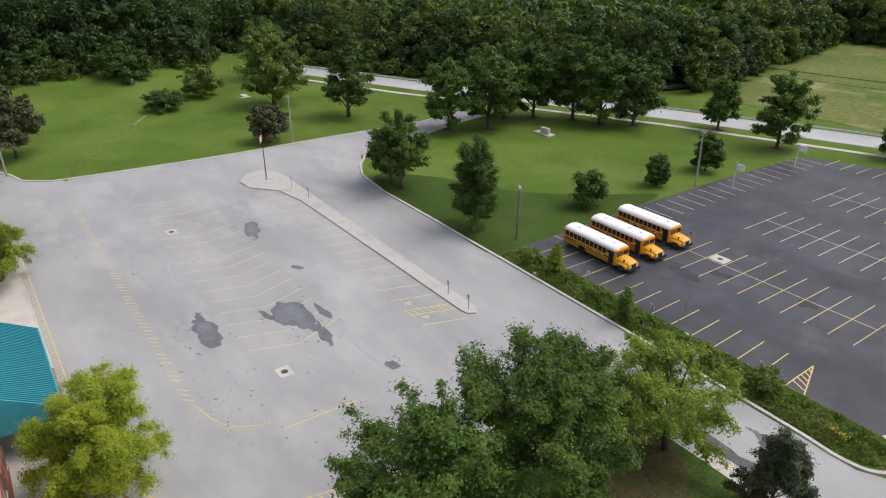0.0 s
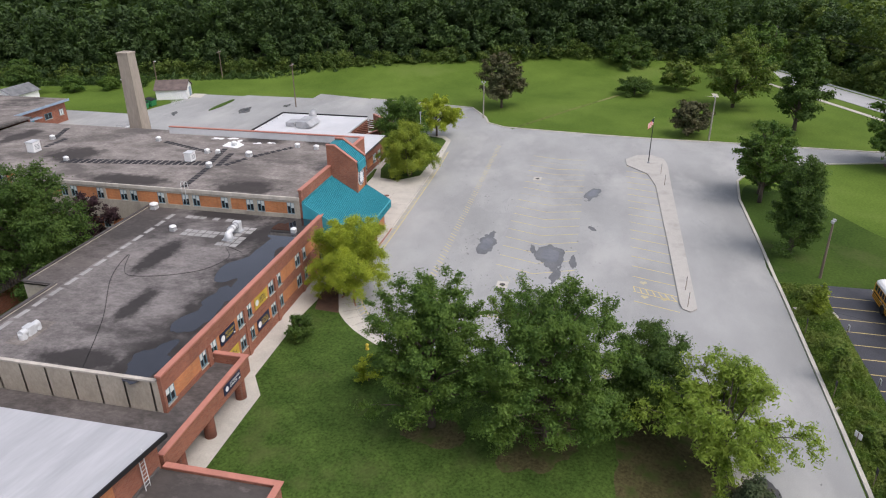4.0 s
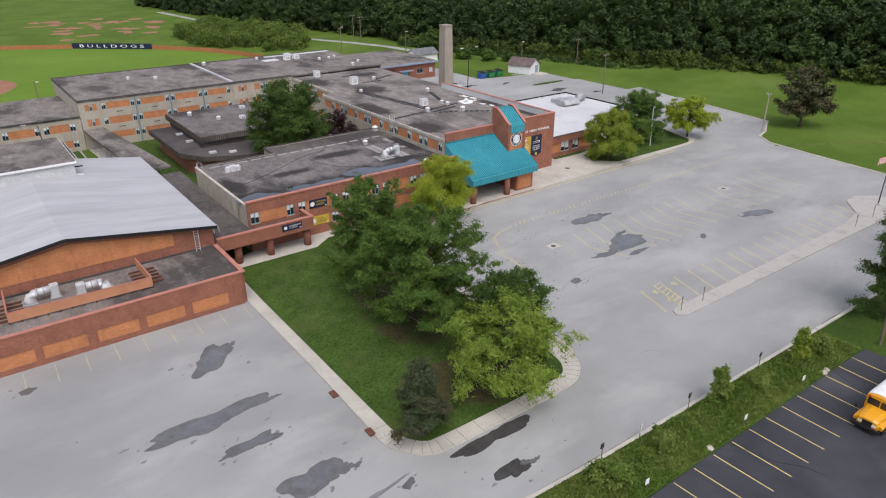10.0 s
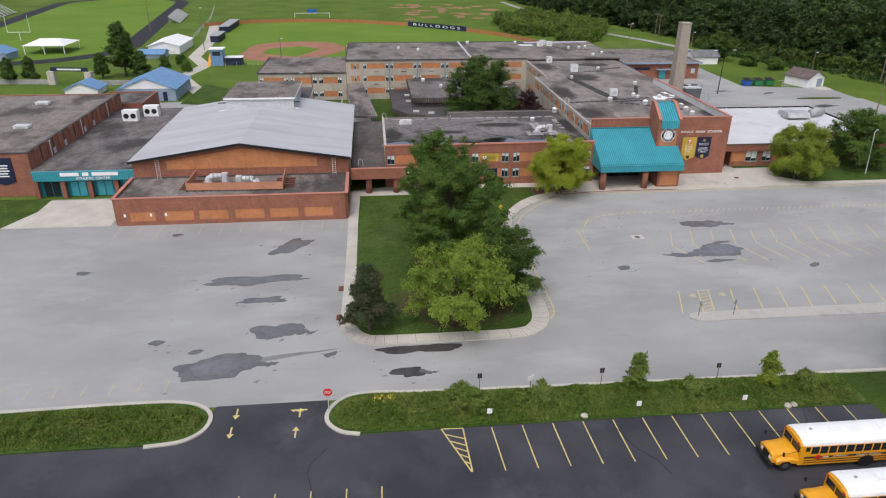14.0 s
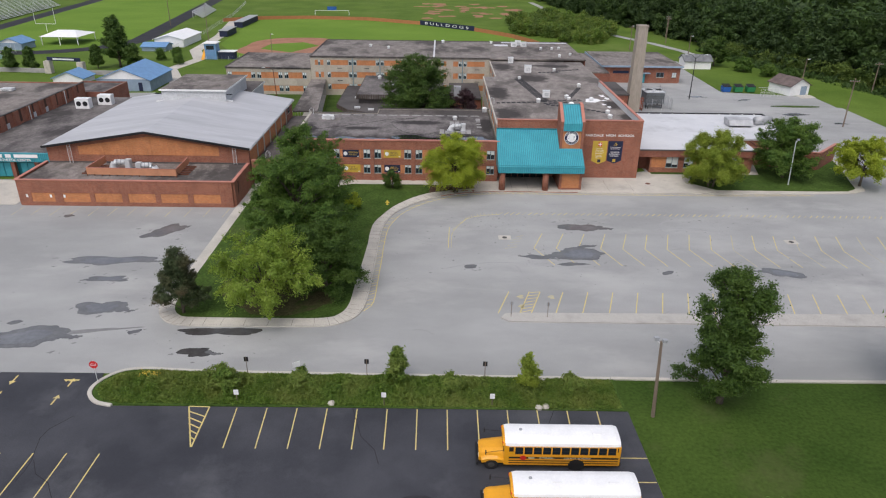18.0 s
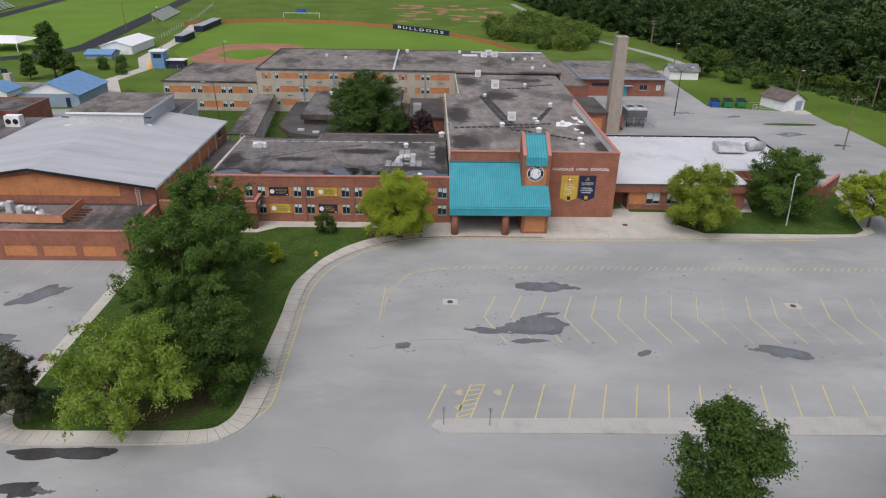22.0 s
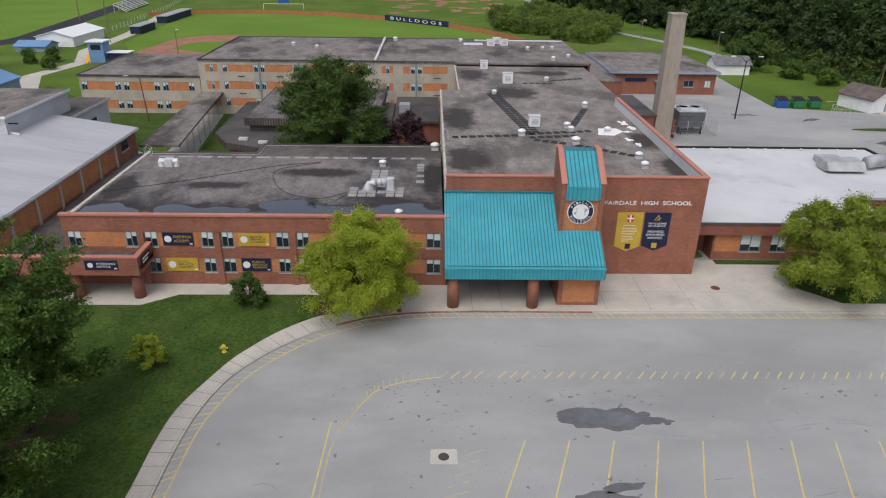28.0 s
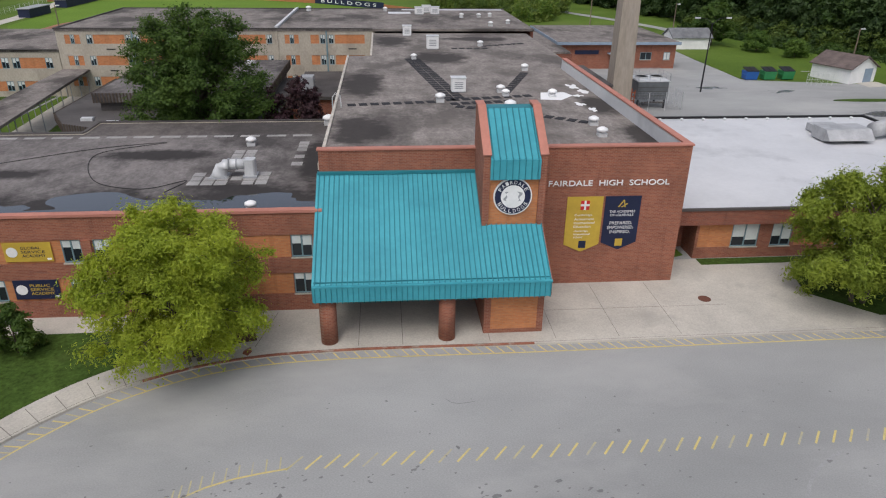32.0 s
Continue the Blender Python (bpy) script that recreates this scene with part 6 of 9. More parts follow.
LO = [('p', 20.2, 25.4), ('w', 26.4, 27.45), ('p', 27.45, 31.35), ('w', 31.35, 32.45), ('w', 33.1, 34.25), ('p', 34.25, 38.1), ('w', 38.1, 39.2), ('w', 39.9, 41.0), ('p', 41.0, 44.75), ('w', 44.75, 45.95), ('w', 46.5, 47.7), ('p', 47.7, 51.5), ('w', 51.55, 52.85)]
bay_row(wing, 'x', Y, WX0, WX1, 3.88, 5.38, UP, M_BRICK)
bay_row(wing, 'x', Y, WX0, WX1, 1.34, 2.78, LO, M_BRICK, blind=0.3)
for px in (26.08, 32.82, 39.55, 46.22):
    part("buttress", [box(px - 0.28, Y - 0.14, 0.1, px + 0.28, Y + 0.0, 5.38)], M_BRICK, wing)
for px, pz in ((30.5, 3.25), (36.4, 3.25), (43, 3.25), (24.0, 3.6)):
    part("vent_grille", [box(px - 0.5, Y - 0.02, pz, px + 0.5, Y + 0.02, pz + 0.16)], M_BRICKD, wing)
for i in range(8):
    y0 = 4.2 + i * 2.45
    part("panel_rib", [box(19.3, y0, 0.3, 19.42, y0 + 0.16, 6.2)], M_CWALL, wing)
part("roof_edge", [box(19.25, 3.75, 6.3, 19.6, 23.9, 6.46)], M_STONE, wing)
part("roof_edge", [box(19.6, 23.5, 6.3, 31.9, 23.9, 6.46), box(31.7, 23.9, 6.3, 32.0, 27.5, 6.46), box(32.0, 27.15, 6.3, 53.3, 27.5, 6.46)], M_ROOFD, wing)
part("boarded_window", [box(19.33, 14.6, 3.9, 19.42, 15.4, 5.3)], M_ORANGE, wing)
part("small_window", [box(19.33, 13.8, 3.9, 19.41, 14.5, 5.1)], M_GLASS, wing)


def banner(x0, x1, z0, z1, y, material, lines, ink, label, icon=None):
    b_ = thing("banner", (x0, y, z0), label, "banner", "academy banners")
    part("sheet", [box(x0, y - 0.05, z0, x1, y - 0.02, z1)], material, b_)
    n = len(lines)
    h = (z1 - z0) * 0.62 / n
    tx = x0 + (x1 - x0) * 0.36
    for k, s in enumerate(lines):
        letters(s, (tx, y - 0.055, z1 - (z1 - z0) * 0.19 - h * (k + 0.8)), min((x1 - x0) * 0.58, 0.27 * len(s) * 0.72), h * 0.68, ink, b_, 0.012)
    cx, cz, r = x0 + (x1 - x0) * 0.17, (z0 + z1) / 2, (z1 - z0) * 0.26
    part("emblem", [([(cx + r * math.cos(a), yy, cz + r * math.sin(a)) for yy in (y - 0.052, y - 0.07) for a in np.arange(0, 6.28, 0.4)],
                     [tuple(range(16)), tuple(range(16, 32))[::-1]])], ink if icon is None else icon, b_)
    part("stamp", [box(x1 - 0.35, y - 0.06, z0 + 0.1, x1 - 0.1, y - 0.045, z0 + 0.22)], M_WHITE, b_)


banner(28.0, 30.7, 4.05, 5.3, Y, M_NAVY, ["FRESHMAN", "ACADEMY"], M_GOLD, "navy freshman academy banner on the brick wall", M_WHITE)
banner(34.75, 37.5, 4.05, 5.3, Y, M_GOLD, ["GLOBAL", "SERVICE", "ACADEMY"], M_NAVY, "gold global service academy banner on the brick wall", M_WHITE)
banner(28.0, 30.8, 1.5, 2.8, Y, M_GOLD, ["CIVIL", "SERVICE", "ACADEMY"], M_NAVY, "gold civil service academy banner on the brick wall", M_WHITE)
banner(34.75, 37.4, 1.5, 2.8, Y, M_NAVY, ["PUBLIC", "SERVICE", "ACADEMY"], M_GOLD, "navy public service academy banner on the brick wall", M_WHITE)
banner(22.4, 25.2, 3.2, 4.1, 0.0, M_NAVY, ["ATTENDANCE", "OFFICE"], M_WHITE, "navy attendance office sign on the parapet")
at2 = thing("banner", (26.9, 0.6, 3.2), "small navy sign on the end of the parapet", "banner", "academy banners")
part("sheet", [box(26.92, 0.6, 3.15, 26.95, 2.6, 4.05)], M_NAVY, at2)
part("lettering", [box(26.95, 0.9, 3.7, 26.965, 2.3, 3.85), box(26.95, 0.9, 3.4, 26.965, 2.0, 3.55)], M_WHITE, at2)

# main block: west face in bays, front lettering and shields
rowB = []
for k in range(8):
    y0 = 6.6 + 9.0 * k
    rowB += [('w', y0 + 0.3, y0 + 1.3), ('p', y0 + 1.3, y0 + 4.3), ('w', y0 + 4.3, y0 + 5.3), ('w', y0 + 5.8, y0 + 6.8), ('p', y0 + 6.8, y0 + 8.9)]
for xw, ya, yb in ((BX0, BY0 + 0.35, BYJ - 0.3), (BXJ, BYJ, NY)):
    for z0, z1 in ((0, 2.6), (4.1, 6.75), (8.25, 8.55)):
        band(blk, 'w', xw, ya, yb, z0, z1, M_CWALL)
    row_ = [b_ for b_ in rowB if b_[1] > ya and b_[2] < yb]
    bay_row(blk, 'w', xw, ya, yb, 6.75, 8.25, row_, M_CWALL)
    bay_row(blk, 'w', xw, ya, yb, 2.6, 4.1, [b_ for b_ in row_ if b_[1] > 28], M_CWALL)
    part("roof_edge", [box(xw - 0.1, ya, 8.55, xw + 0.12, yb, 8.98)], M_STONE, blk)
part("parapet_lining", [box(BX1 - 0.42, BY0 + 0.4, 8.85, BX1 - 0.352, 39.0, 9.85)], M_ROOFW, blk)
letters("FAIRDALE  HIGH  SCHOOL", (67.95, BY0 - 0.06, 7.31), 8.08, 0.37, M_WHITE, blk, 0.08, "sign_letters")


def shield(x0, x1, z0, z1, material, label):
    s = thing("banner", (x0, BY0, z0), label, "banner", "shield banners")
    ring = [(x0, z1), (x0, z0 + 0.55), ((x0 + x1) / 2, z0), (x1, z0 + 0.55), (x1, z1)]
    part("sheet", [([(x, yy, z) for yy in (BY0 - 0.06, BY0 - 0.02) for x, z in ring], [(0, 1, 2, 3, 4), (9, 8, 7, 6, 5)] + [(i, i + 5, (i + 1) % 5 + 5, (i + 1) % 5) for i in range(5)])], material, s)
    return s


s1 = shield(69.3, 71.72, 2.57, 6.55, M_GOLD, "gold shield banner on the brick front")
part("crest", [box(70.22, BY0 - 0.075, 5.63, 70.82, BY0 - 0.062, 6.28, 0)], M_RED, s1)
part("cross", [box(70.45, BY0 - 0.085, 5.63, 70.59, BY0 - 0.076, 6.28), box(70.22, BY0 - 0.088, 5.90, 70.82, BY0 - 0.077, 6.04)], M_WHITE, s1)
for k, (t_, w) in enumerate((("Cambridge", 1.2), ("Assessment", 1.35), ("International", 1.4), ("Education", 1.15))):
    letters(t_, (69.87, BY0 - 0.075, 5.16 - 0.27 * k), w, 0.17, M_WHITE, s1, 0.01)
for k, (t_, w) in enumerate((("Cambridge", 0.95), ("International", 1.1), ("School", 0.6))):
    letters(t_, (69.92, BY0 - 0.075, 4.03 - 0.22 * k), w, 0.13, M_WHITE, s1, 0.01)
part("stamp", [box(70.32, BY0 - 0.075, 2.85, 70.82, BY0 - 0.062, 3.38)], M_NAVY, s1)
s2 = shield(71.87, 74.3, 2.67, 6.55, M_NAVY, "navy shield banner on the brick front")
part("emblem", [bar((72.79, BY0 - 0.07, 5.78), (73.14, BY0 - 0.07, 6.28), 0.03, 0.06), bar((73.14, BY0 - 0.07, 6.28), (73.24, BY0 - 0.07, 5.78), 0.03, 0.06), bar((72.99, BY0 - 0.07, 5.78), (73.39, BY0 - 0.07, 6.03), 0.03, 0.06)], M_GOLD, s2)
for t_, w, h, z in (("THE ACADEMIES", 1.75, 0.17, 5.38), ("OF LOUISVILLE", 1.6, 0.17, 5.13), ("PREPARED.", 1.55, 0.22, 4.53), ("EMPOWERED.", 1.8, 0.22, 4.21), ("INSPIRED.", 1.4, 0.22, 3.89)):
    letters(t_, (73.09 - w / 2, BY0 - 0.075, z), w, h, M_WHITE, s2, 0.01)
part("stamp", [box(72.84, BY0 - 0.075, 2.95, 73.34, BY0 - 0.062, 3.48)], M_GOLD, s2)

# north wing and low wing in bays
for z0, z1 in ((0, 1.5), (2.8, 4.4), (5.75, 7.4), (8.65, 9.2)):
    band(nw, 'x', NY, 11.6, BXJ + 0.3, z0, z1, M_CWALL, 0.4)
rowN = [('p', 12.7, 13.45), ('w', 13.5, 14.0), ('p', 14.05, 14.8), ('w', 15.7, 16.45), ('p', 16.6, 20.9)]
for u in (21.1, 27.9, 34.7):
    rowN += [('w', u, u + 0.7), ('w', u + 1.15, u + 1.85), ('p', u + 2.0, u + 6.6)]
rowN = rowN[:-1] + [('p', 36.7, 40.6), ('w', 40.8, 41.5), ('p', 43.3, 44.0), ('w', 44.05, 44.6), ('p', 44.65, 45.3), ('p', 47.0, 48.2), ('w', 48.4, 49.1), ('w', 49.6, 50.3), ('p', 50.5, 54.8)]
for z0, z1 in ((1.5, 2.8), (4.4, 5.75), (7.4, 8.65)):
    bay_row(nw, 'x', NY, 11.6, BXJ + 0.3, z0, z1, rowN, M_CWALL)
for x in (18.2, 24.9, 31.7, 38.4, 52.4):
    for z in (3.6, 6.6):
        part("vent_slot", [box(x, NY - 0.07, z, x + 1.2, NY + 0.02, z + 0.12)], M_BLACK, nw)
for x in (21.9, 28.7, 35.5, 42.1, 49.2):
    part("rib", [box(x, NY - 0.15, 0, x + 0.22, NY, 9.2)], M_FRAME if x != 42.1 else M_CWALL, nw)
part("roof_edge", [box(11.4, NY - 0.2, NZ, BXJ, NY + 0.1, NZ + 0.15), box(11.4, NY + 0.1, NZ, 11.7, 96.6, NZ + 0.15), box(11.7, 96.3, NZ, 79.9, 96.6, NZ + 0.15)], M_ROOFD, nw)
part("expansion_joint", [box(42.0, NY + 0.1, NZ, 42.4, 96, NZ + 0.35)], M_ROOFW, nw)
for z0, z1 in ((0, 0.8), (2.2, 4.0), (5.5, 6.32)):
    band(lw, 'x', NY, -9.5, 11.5, z0, z1, M_CWALL, 0.4)
rowL = [('w', -9.2, -8.2), ('p', -8.2, -3.4), ('w', -3.4, -2.4), ('w', -1.9, -0.9), ('p', -0.9, 3.4), ('w', 3.4, 4.4), ('w', 4.9, 5.9), ('p', 5.9, 9.4), ('w', 9.4, 10.4)]
for z0, z1 in ((0.8, 2.2), (4.0, 5.5)):
    bay_row(lw, 'x', NY, -9.5, 11.5, z0, z1, rowL, M_CWALL)
part("roof_edge", [box(-9.8, NY - 0.3, 6.6, 11.4, NY, 6.72), box(-9.8, NY, 6.6, -9.5, 91, 6.72)], M_ROOFD, lw)

# gymnasium gable panel, ladders; annex bays
part("gable_panel", [([(-13.2, 0.04, 5.0), (8.9, 0.04, 5.0), (8.9, 0.04, 6.4), (GXR + 0.4, 0.04, 8.05), (-13.2, 0.04, 6.35), (-13.2, 0.12, 5.0), (8.9, 0.12, 5.0), (8.9, 0.12, 6.4), (GXR + 0.4, 0.12, 8.05), (-13.2, 0.12, 6.35)],
                      [(0, 1, 2, 3, 4), (9, 8, 7, 6, 5), (0, 5, 6, 1), (1, 6, 7, 2), (4, 9, 5, 0)])], M_ORANGE, gym, "orange brick gable panel")


def ladder(ob, axis, x, y, z0, z1, w=0.5):
    dx, dy = (w, 0) if axis == 'x' else (0, w)
    l_ = part("ladder", [tube([(x, y, z0), (x, y, z1)], [0.035, 0.035], 6), tube([(x + dx, y + dy, z0), (x + dx, y + dy, z1)], [0.035, 0.035], 6)], M_GALV, ob)
    part("rungs", [tube([(x, y, z), (x + dx, y + dy, z)], [0.025, 0.025], 5) for z in np.arange(z0 + 0.3, z1 - 0.1, 0.33)], M_GALV, l_)


ladder(gym, 'x', -14.7, -0.35, 3.7, 6.9)
ladder(gym, 'x', 11.2, -0.35, 3.7, 6.9)
for k in range(6):
    y0 = 0.9 + 4.5 * k
    part("pilaster", [box(GX1 - 0.42, y0 + 4.1, 0, GX1 - 0.24, y0 + 4.4, GZ - 0.25)], M_CONC, gym, "pale concrete pilaster")
    part("side_panel", [box(GX1 - 0.42, y0 - 0.06, 3.5, GX1 - 0.36, y0 + 4.06, 5.95)], M_ORANGE, gym)
part("gutter", [box(GX1 - 0.02, GY0, GZ - 0.3, GX1 + 0.1, GY1 + 0.3, GZ - 0.1)], M_GALV, gym)
part("window", [box(GX1 - 0.42, 29.6, 4.6, GX1 - 0.36, 31.4, 5.7)], M_GLASS, gym)
part("window_sill", [box(GX1 - 0.42, 29.4, 4.45, GX1 - 0.3, 31.6, 4.6)], M_CONC, gym)
part("monitor_flashing", [box(-10.1, 24.86, 9.2, 4.5, 25.0, 9.35)], M_BLACK, gym)
part("monitor_flashing", [bar((4.45, 24.9, 8.06), (-2.2, 24.9, 9.06), 0.16, 0.2), bar((-10.05, 24.9, 7.82), (-2.2, 24.9, 9.06), 0.16, 0.2)], M_WHITE, gym, "white flashing where box and roof meet")
band(ann, 'x', AY0, AX0 + 0.35, AX1 - 0.35, 0, 0.6, M_BRICK)
band(ann, 'x', AY0, AX0 + 0.35, AX1 - 0.35, 2.0, 3.95, M_BRICK)
bay_row(ann, 'x', AY0, AX0 + 0.35, AX1 - 0.35, 0.6, 2.0, [('p', -16.4, -13.0)] + [('p', a, a + 4.0) for a in (-11.8, -7.1, -2.15, 2.65, 7.45)], M_BRICK)
for px in (-17.2, -13.7, -11.7):
    part("wall_sign", [box(px, AY0 - 0.03, 1.3, px + 0.3, AY0, 1.75)], M_WHITE, ann)
part("downpipe", [tube([(13.5, -7.6, 0.1), (13.78, -7.6, 3.6)], [0.06, 0.06], 8)], M_BLACK, ann)
scr = thing("roof_screen", (-9.1, -5.6, 3.7), "peach metal screen round the roof fans", "screen")
for p, q in (((-9.1, -6.4), (4.4, -6.8)), ((-9.1, -6.4), (-8.9, -0.6)), ((4.4, -6.8), (4.2, -0.8))):
    part("panel", [bar((*p, 4.45), (*q, 4.45), 0.08, 1.05)], M_SCREEN, scr)
    part("rail", [bar((*p, 5.0), (*q, 5.0), 0.14, 0.05)], M_COPING, scr)
for k in range(13):
    f = k / 12
    x, y = -9.1 + 13.5 * f, -6.4 - 0.4 * f
    part("brace", [bar((x, y + 0.05, 4.7), (x, y + 1.1, 3.72), 0.07, 0.07)], M_RUST, scr)
    part("foot", [bar((x, y, 3.7), (x, y, 3.96), 0.1, 0.1)], M_RUST, scr)
for sx in (-9.0, 4.3):
    for k in range(5):
        y = -5.6 + 0.9 * k
        part("beam", [bar((sx - 1.3, y, 3.82), (sx + 1.5, y, 3.82), 0.16, 0.22)], M_RUST, scr)
part("joint", [box(AX0 + 0.4, -0.1, 3.7, AX1 - 0.4, 0.06, 3.9)], M_ROOFD, ann)


# ---- things on the roofs ----
def twin_fan(x, y, z, a=0.0, s=1.0):
    u = thing("roof_fan", (x, y, z), "pale twin-drum exhaust fan on the flat roof", "roof fan", "twin roof fans")
    c, sn = math.cos(a), math.sin(a)
    for k in (-1, 1):
        p = (x + k * 0.55 * s * c, y + k * 0.55 * s * sn, z + 0.75 * s)
        q = (x + k * 1.35 * s * c, y + k * 1.35 * s * sn, z + 0.75 * s)
        part("drum", [tube([p, q], [0.42 * s, 0.42 * s], 16)], M_GALV, u, smooth=False)
        part("elbow", [tube([(q[0] - 0.2 * k * c, q[1] - 0.2 * k * sn, z), (q[0] - 0.1 * k * c, q[1] - 0.1 * k * sn, z + 0.75 * s)], [0.5 * s, 0.4 * s], 12)], M_GALV, u)
    part("housing", [box(x - 0.6 * s, y - 0.5 * s, z, x + 0.6 * s, y + 0.5 * s, z + 1.15 * s, 0.1)], M_GALV, u)


def duct_fan(x, y, z, k, s=1.0, label="galvanised gooseneck exhaust duct behind the peach screen"):
    """Long exhaust duct lying over the roof: a flared hood at the end k, a ribbed drum, a square elbow."""
    u = thing("roof_fan", (x, y, z), label, "roof fan", "gooseneck ducts")
    def at(d, h):
        return (x + k * d * s, y, z + h * s)
    part("hood", [tube([at(1.35, 0), at(1.28, 0.35), at(1.12, 0.75), at(0.8, 1.0), at(0.5, 1.02)], [0.62 * s, 0.56 * s, 0.5 * s, 0.43 * s, 0.4 * s], 14)], M_GALV, u, smooth=True)
    part("drum", [tube([at(0.55, 1.02), at(-0.75, 1.02)], [0.4 * s, 0.4 * s], 16)], M_GALV, u, smooth=True)
    for d in (0.5, -0.1, -0.7):
        part("collar", [tube([at(d + 0.05, 1.02), at(d - 0.05, 1.02)], [0.47 * s, 0.47 * s], 16)], M_GREY, u)
    part("elbow", [box(x - 1.1 * s * k - 0.42 * s, y - 0.48 * s, z, x - 1.1 * s * k + 0.42 * s, y + 0.48 * s, z + 1.45 * s, 0.12)], M_GALV, u)
    part("flange", [box(x - 1.1 * s * k - 0.55 * s, y - 0.6 * s, z, x - 1.1 * s * k + 0.55 * s, y + 0.6 * s, z + 0.16)], M_GREY, u)
    part("flange", [box(x + 1.35 * s * k - 0.7 * s, y - 0.7 * s, z, x + 1.35 * s * k + 0.7 * s, y + 0.7 * s, z + 0.1)], M_GREY, u)


def mushroom(x, y, z, s=1.0):
    u = thing("roof_vent", (x, y, z), "round white mushroom vent on the flat roof", "roof vent", "mushroom vents")
    part("curb", [box(x - 0.4 * s, y - 0.4 * s, z, x + 0.4 * s, y + 0.4 * s, z + 0.35 * s)], M_GALV, u)
    part("cap", [lathe(x, y, [(z + 0.3 * s, 0.3 * s), (z + 0.5 * s, 0.3 * s), (z + 0.55 * s, 0.55 * s), (z + 0.75 * s, 0.5 * s), (z + 0.9 * s, 0.2 * s), (z + 0.93 * s, 0.02)], 16)], M_WHITE, u, smooth=True)


def unit(x, y, z, w, d, h, label="white sheet-metal air handler on the roof"):
    u = thing("air_handler", (x, y, z), label, "air handler", "roof air handlers")
    part("cabinet", [box(x - w / 2, y - d / 2, z + 0.12, x + w / 2, y + d / 2, z + h, 0.06)], M_WHITE, u)
    part("curb", [box(x - w / 2 + 0.1, y - d / 2 + 0.1, z, x + w / 2 - 0.1, y + d / 2 - 0.1, z + 0.14)], M_GREY, u)
    part("louvre", [box(x - w * 0.3, y - d / 2 - 0.03, z + h * (0.3 + 0.13 * k), x + w * 0.3, y - d / 2 + 0.01, z + h * (0.36 + 0.13 * k)) for k in range(4)], M_GREY, u)
    part("lid", [box(x - w / 2 - 0.06, y - d / 2 - 0.06, z + h, x + w / 2 + 0.06, y + d / 2 + 0.06, z + h + 0.06)], M_GALV, u)


ZB, ZW = 8.85, 6.3
twin_fan(23.4, 19.0, ZW, 0.0, 0.75)
duct_fan(46.9, 11.8, ZW, -1, 0.9, "galvanised gooseneck exhaust fan on the classroom roof")
mushroom(46.6, 19.6, ZW, 0.8)
mushroom(49.0, 5.2, ZW, 0.7)
mushroom(52.4, 26.0, ZW, 1.0)
duct_fan(-5.5, -2.7, 3.7, -1)
duct_fan(-1.0, -4.2, 3.7, 1)
for x, y, s in ((61.0, 45.5, 0.9), (62.3, 23.5, 1.1), (67.9, 20.3, 1.2), (68.2, 27.2, 1.0), (68.4, 25.6, 0.9), (72.6, 38.2, 1.0), (72.6, 25.2, 1.0), (70.1, 55.5, 1.0), (73.5, 15.2, 1.0), (73.2, 12.0, 1.0), (70.6, 83, 1.0), (73.6, 83.5, 0.9), (75.6, 84.5, 0.9), (73.8, 71.5, 1.0), (77.0, 74.5, 0.9), (44.5, 93, 1.2), (25, 85, 1.0), (30, 82, 1.0), (58, 93, 1.0)):
    mushroom(x, y, ZB if y < 68 else NZ, s * 0.78)
unit(64.3, 27.6, ZB, 1.3, 1.1, 1.3)
unit(63.7, 53.2, ZB, 1.5, 1.3, 1.6)
unit(60.9, 65.2, ZB, 1.2, 1.2, 1.4)
for x, y in ((65.2, 90.5), (66.5, 88), (63.8, 87.5)):
    unit(x, y, NZ, 1.5, 1.3, 1.2)
for x, y in ((37, 50), (40, 58)):
    unit(x, y, 6.0, 1.0, 1.0, 0.6)
unit(-42, 20, 6.6, 2.4, 1.6, 0.5)
unit(-46, 38, 6.6, 2.4, 1.6, 0.5)
for x, y in ((-28.7, 34.0), (-25.8, 37.6)):
    u = thing("condenser", (x, y, 4.2), "white condenser cabinet with two dark fan grilles", "air conditioner", "roof condensers")
    part("cabinet", [box(x - 1.4, y - 0.8, 4.2, x + 1.4, y + 0.8, 6.2, 0.05)], M_WHITE, u)
    for k in (-1, 1):
        part("grille", [tube([(x + k * 0.65, y - 0.84, 5.2), (x + k * 0.65, y - 0.78, 5.2)], [0.5, 0.5], 16)], M_BLACK, u)
# roof of the white wing
hu = thing("rooftop_unit", (103, 26.5, 4.2), "large galvanised rooftop unit with a round duct", "rooftop unit")
part("cabinet", [box(99.6, 25.2, 4.35, 104.2, 27.4, 5.5, 0.08)], M_ZINC, hu)
part("hood", [([(99.6, 25.2, 5.5), (104.2, 25.2, 5.5), (104.2, 24.3, 4.6), (99.6, 24.3, 4.6), (99.6, 25.2, 4.4), (104.2, 25.2, 4.4)], [(0, 3, 2, 1), (3, 4, 5, 2), (0, 4, 3), (1, 2, 5)])], M_ZINC, hu)
part("duct", [tube([(105.2, 26.3, 5.1), (106.6, 26.8, 5.2), (108.4, 27.5, 5.0)], [0.75, 0.8, 0.75], 18)], M_ZINC, hu, smooth=True)
part("side_box", [box(100.6, 28.2, 4.3, 103.4, 30.0, 5.0, 0.05)], M_ZINC, hu)
part("parapet", [box(77.3, 34.9, 4.2, 110.5, 35.2, 4.42), box(110.2, 16.6, 4.2, 110.5, 34.9, 4.42)], M_BLACK, ew)
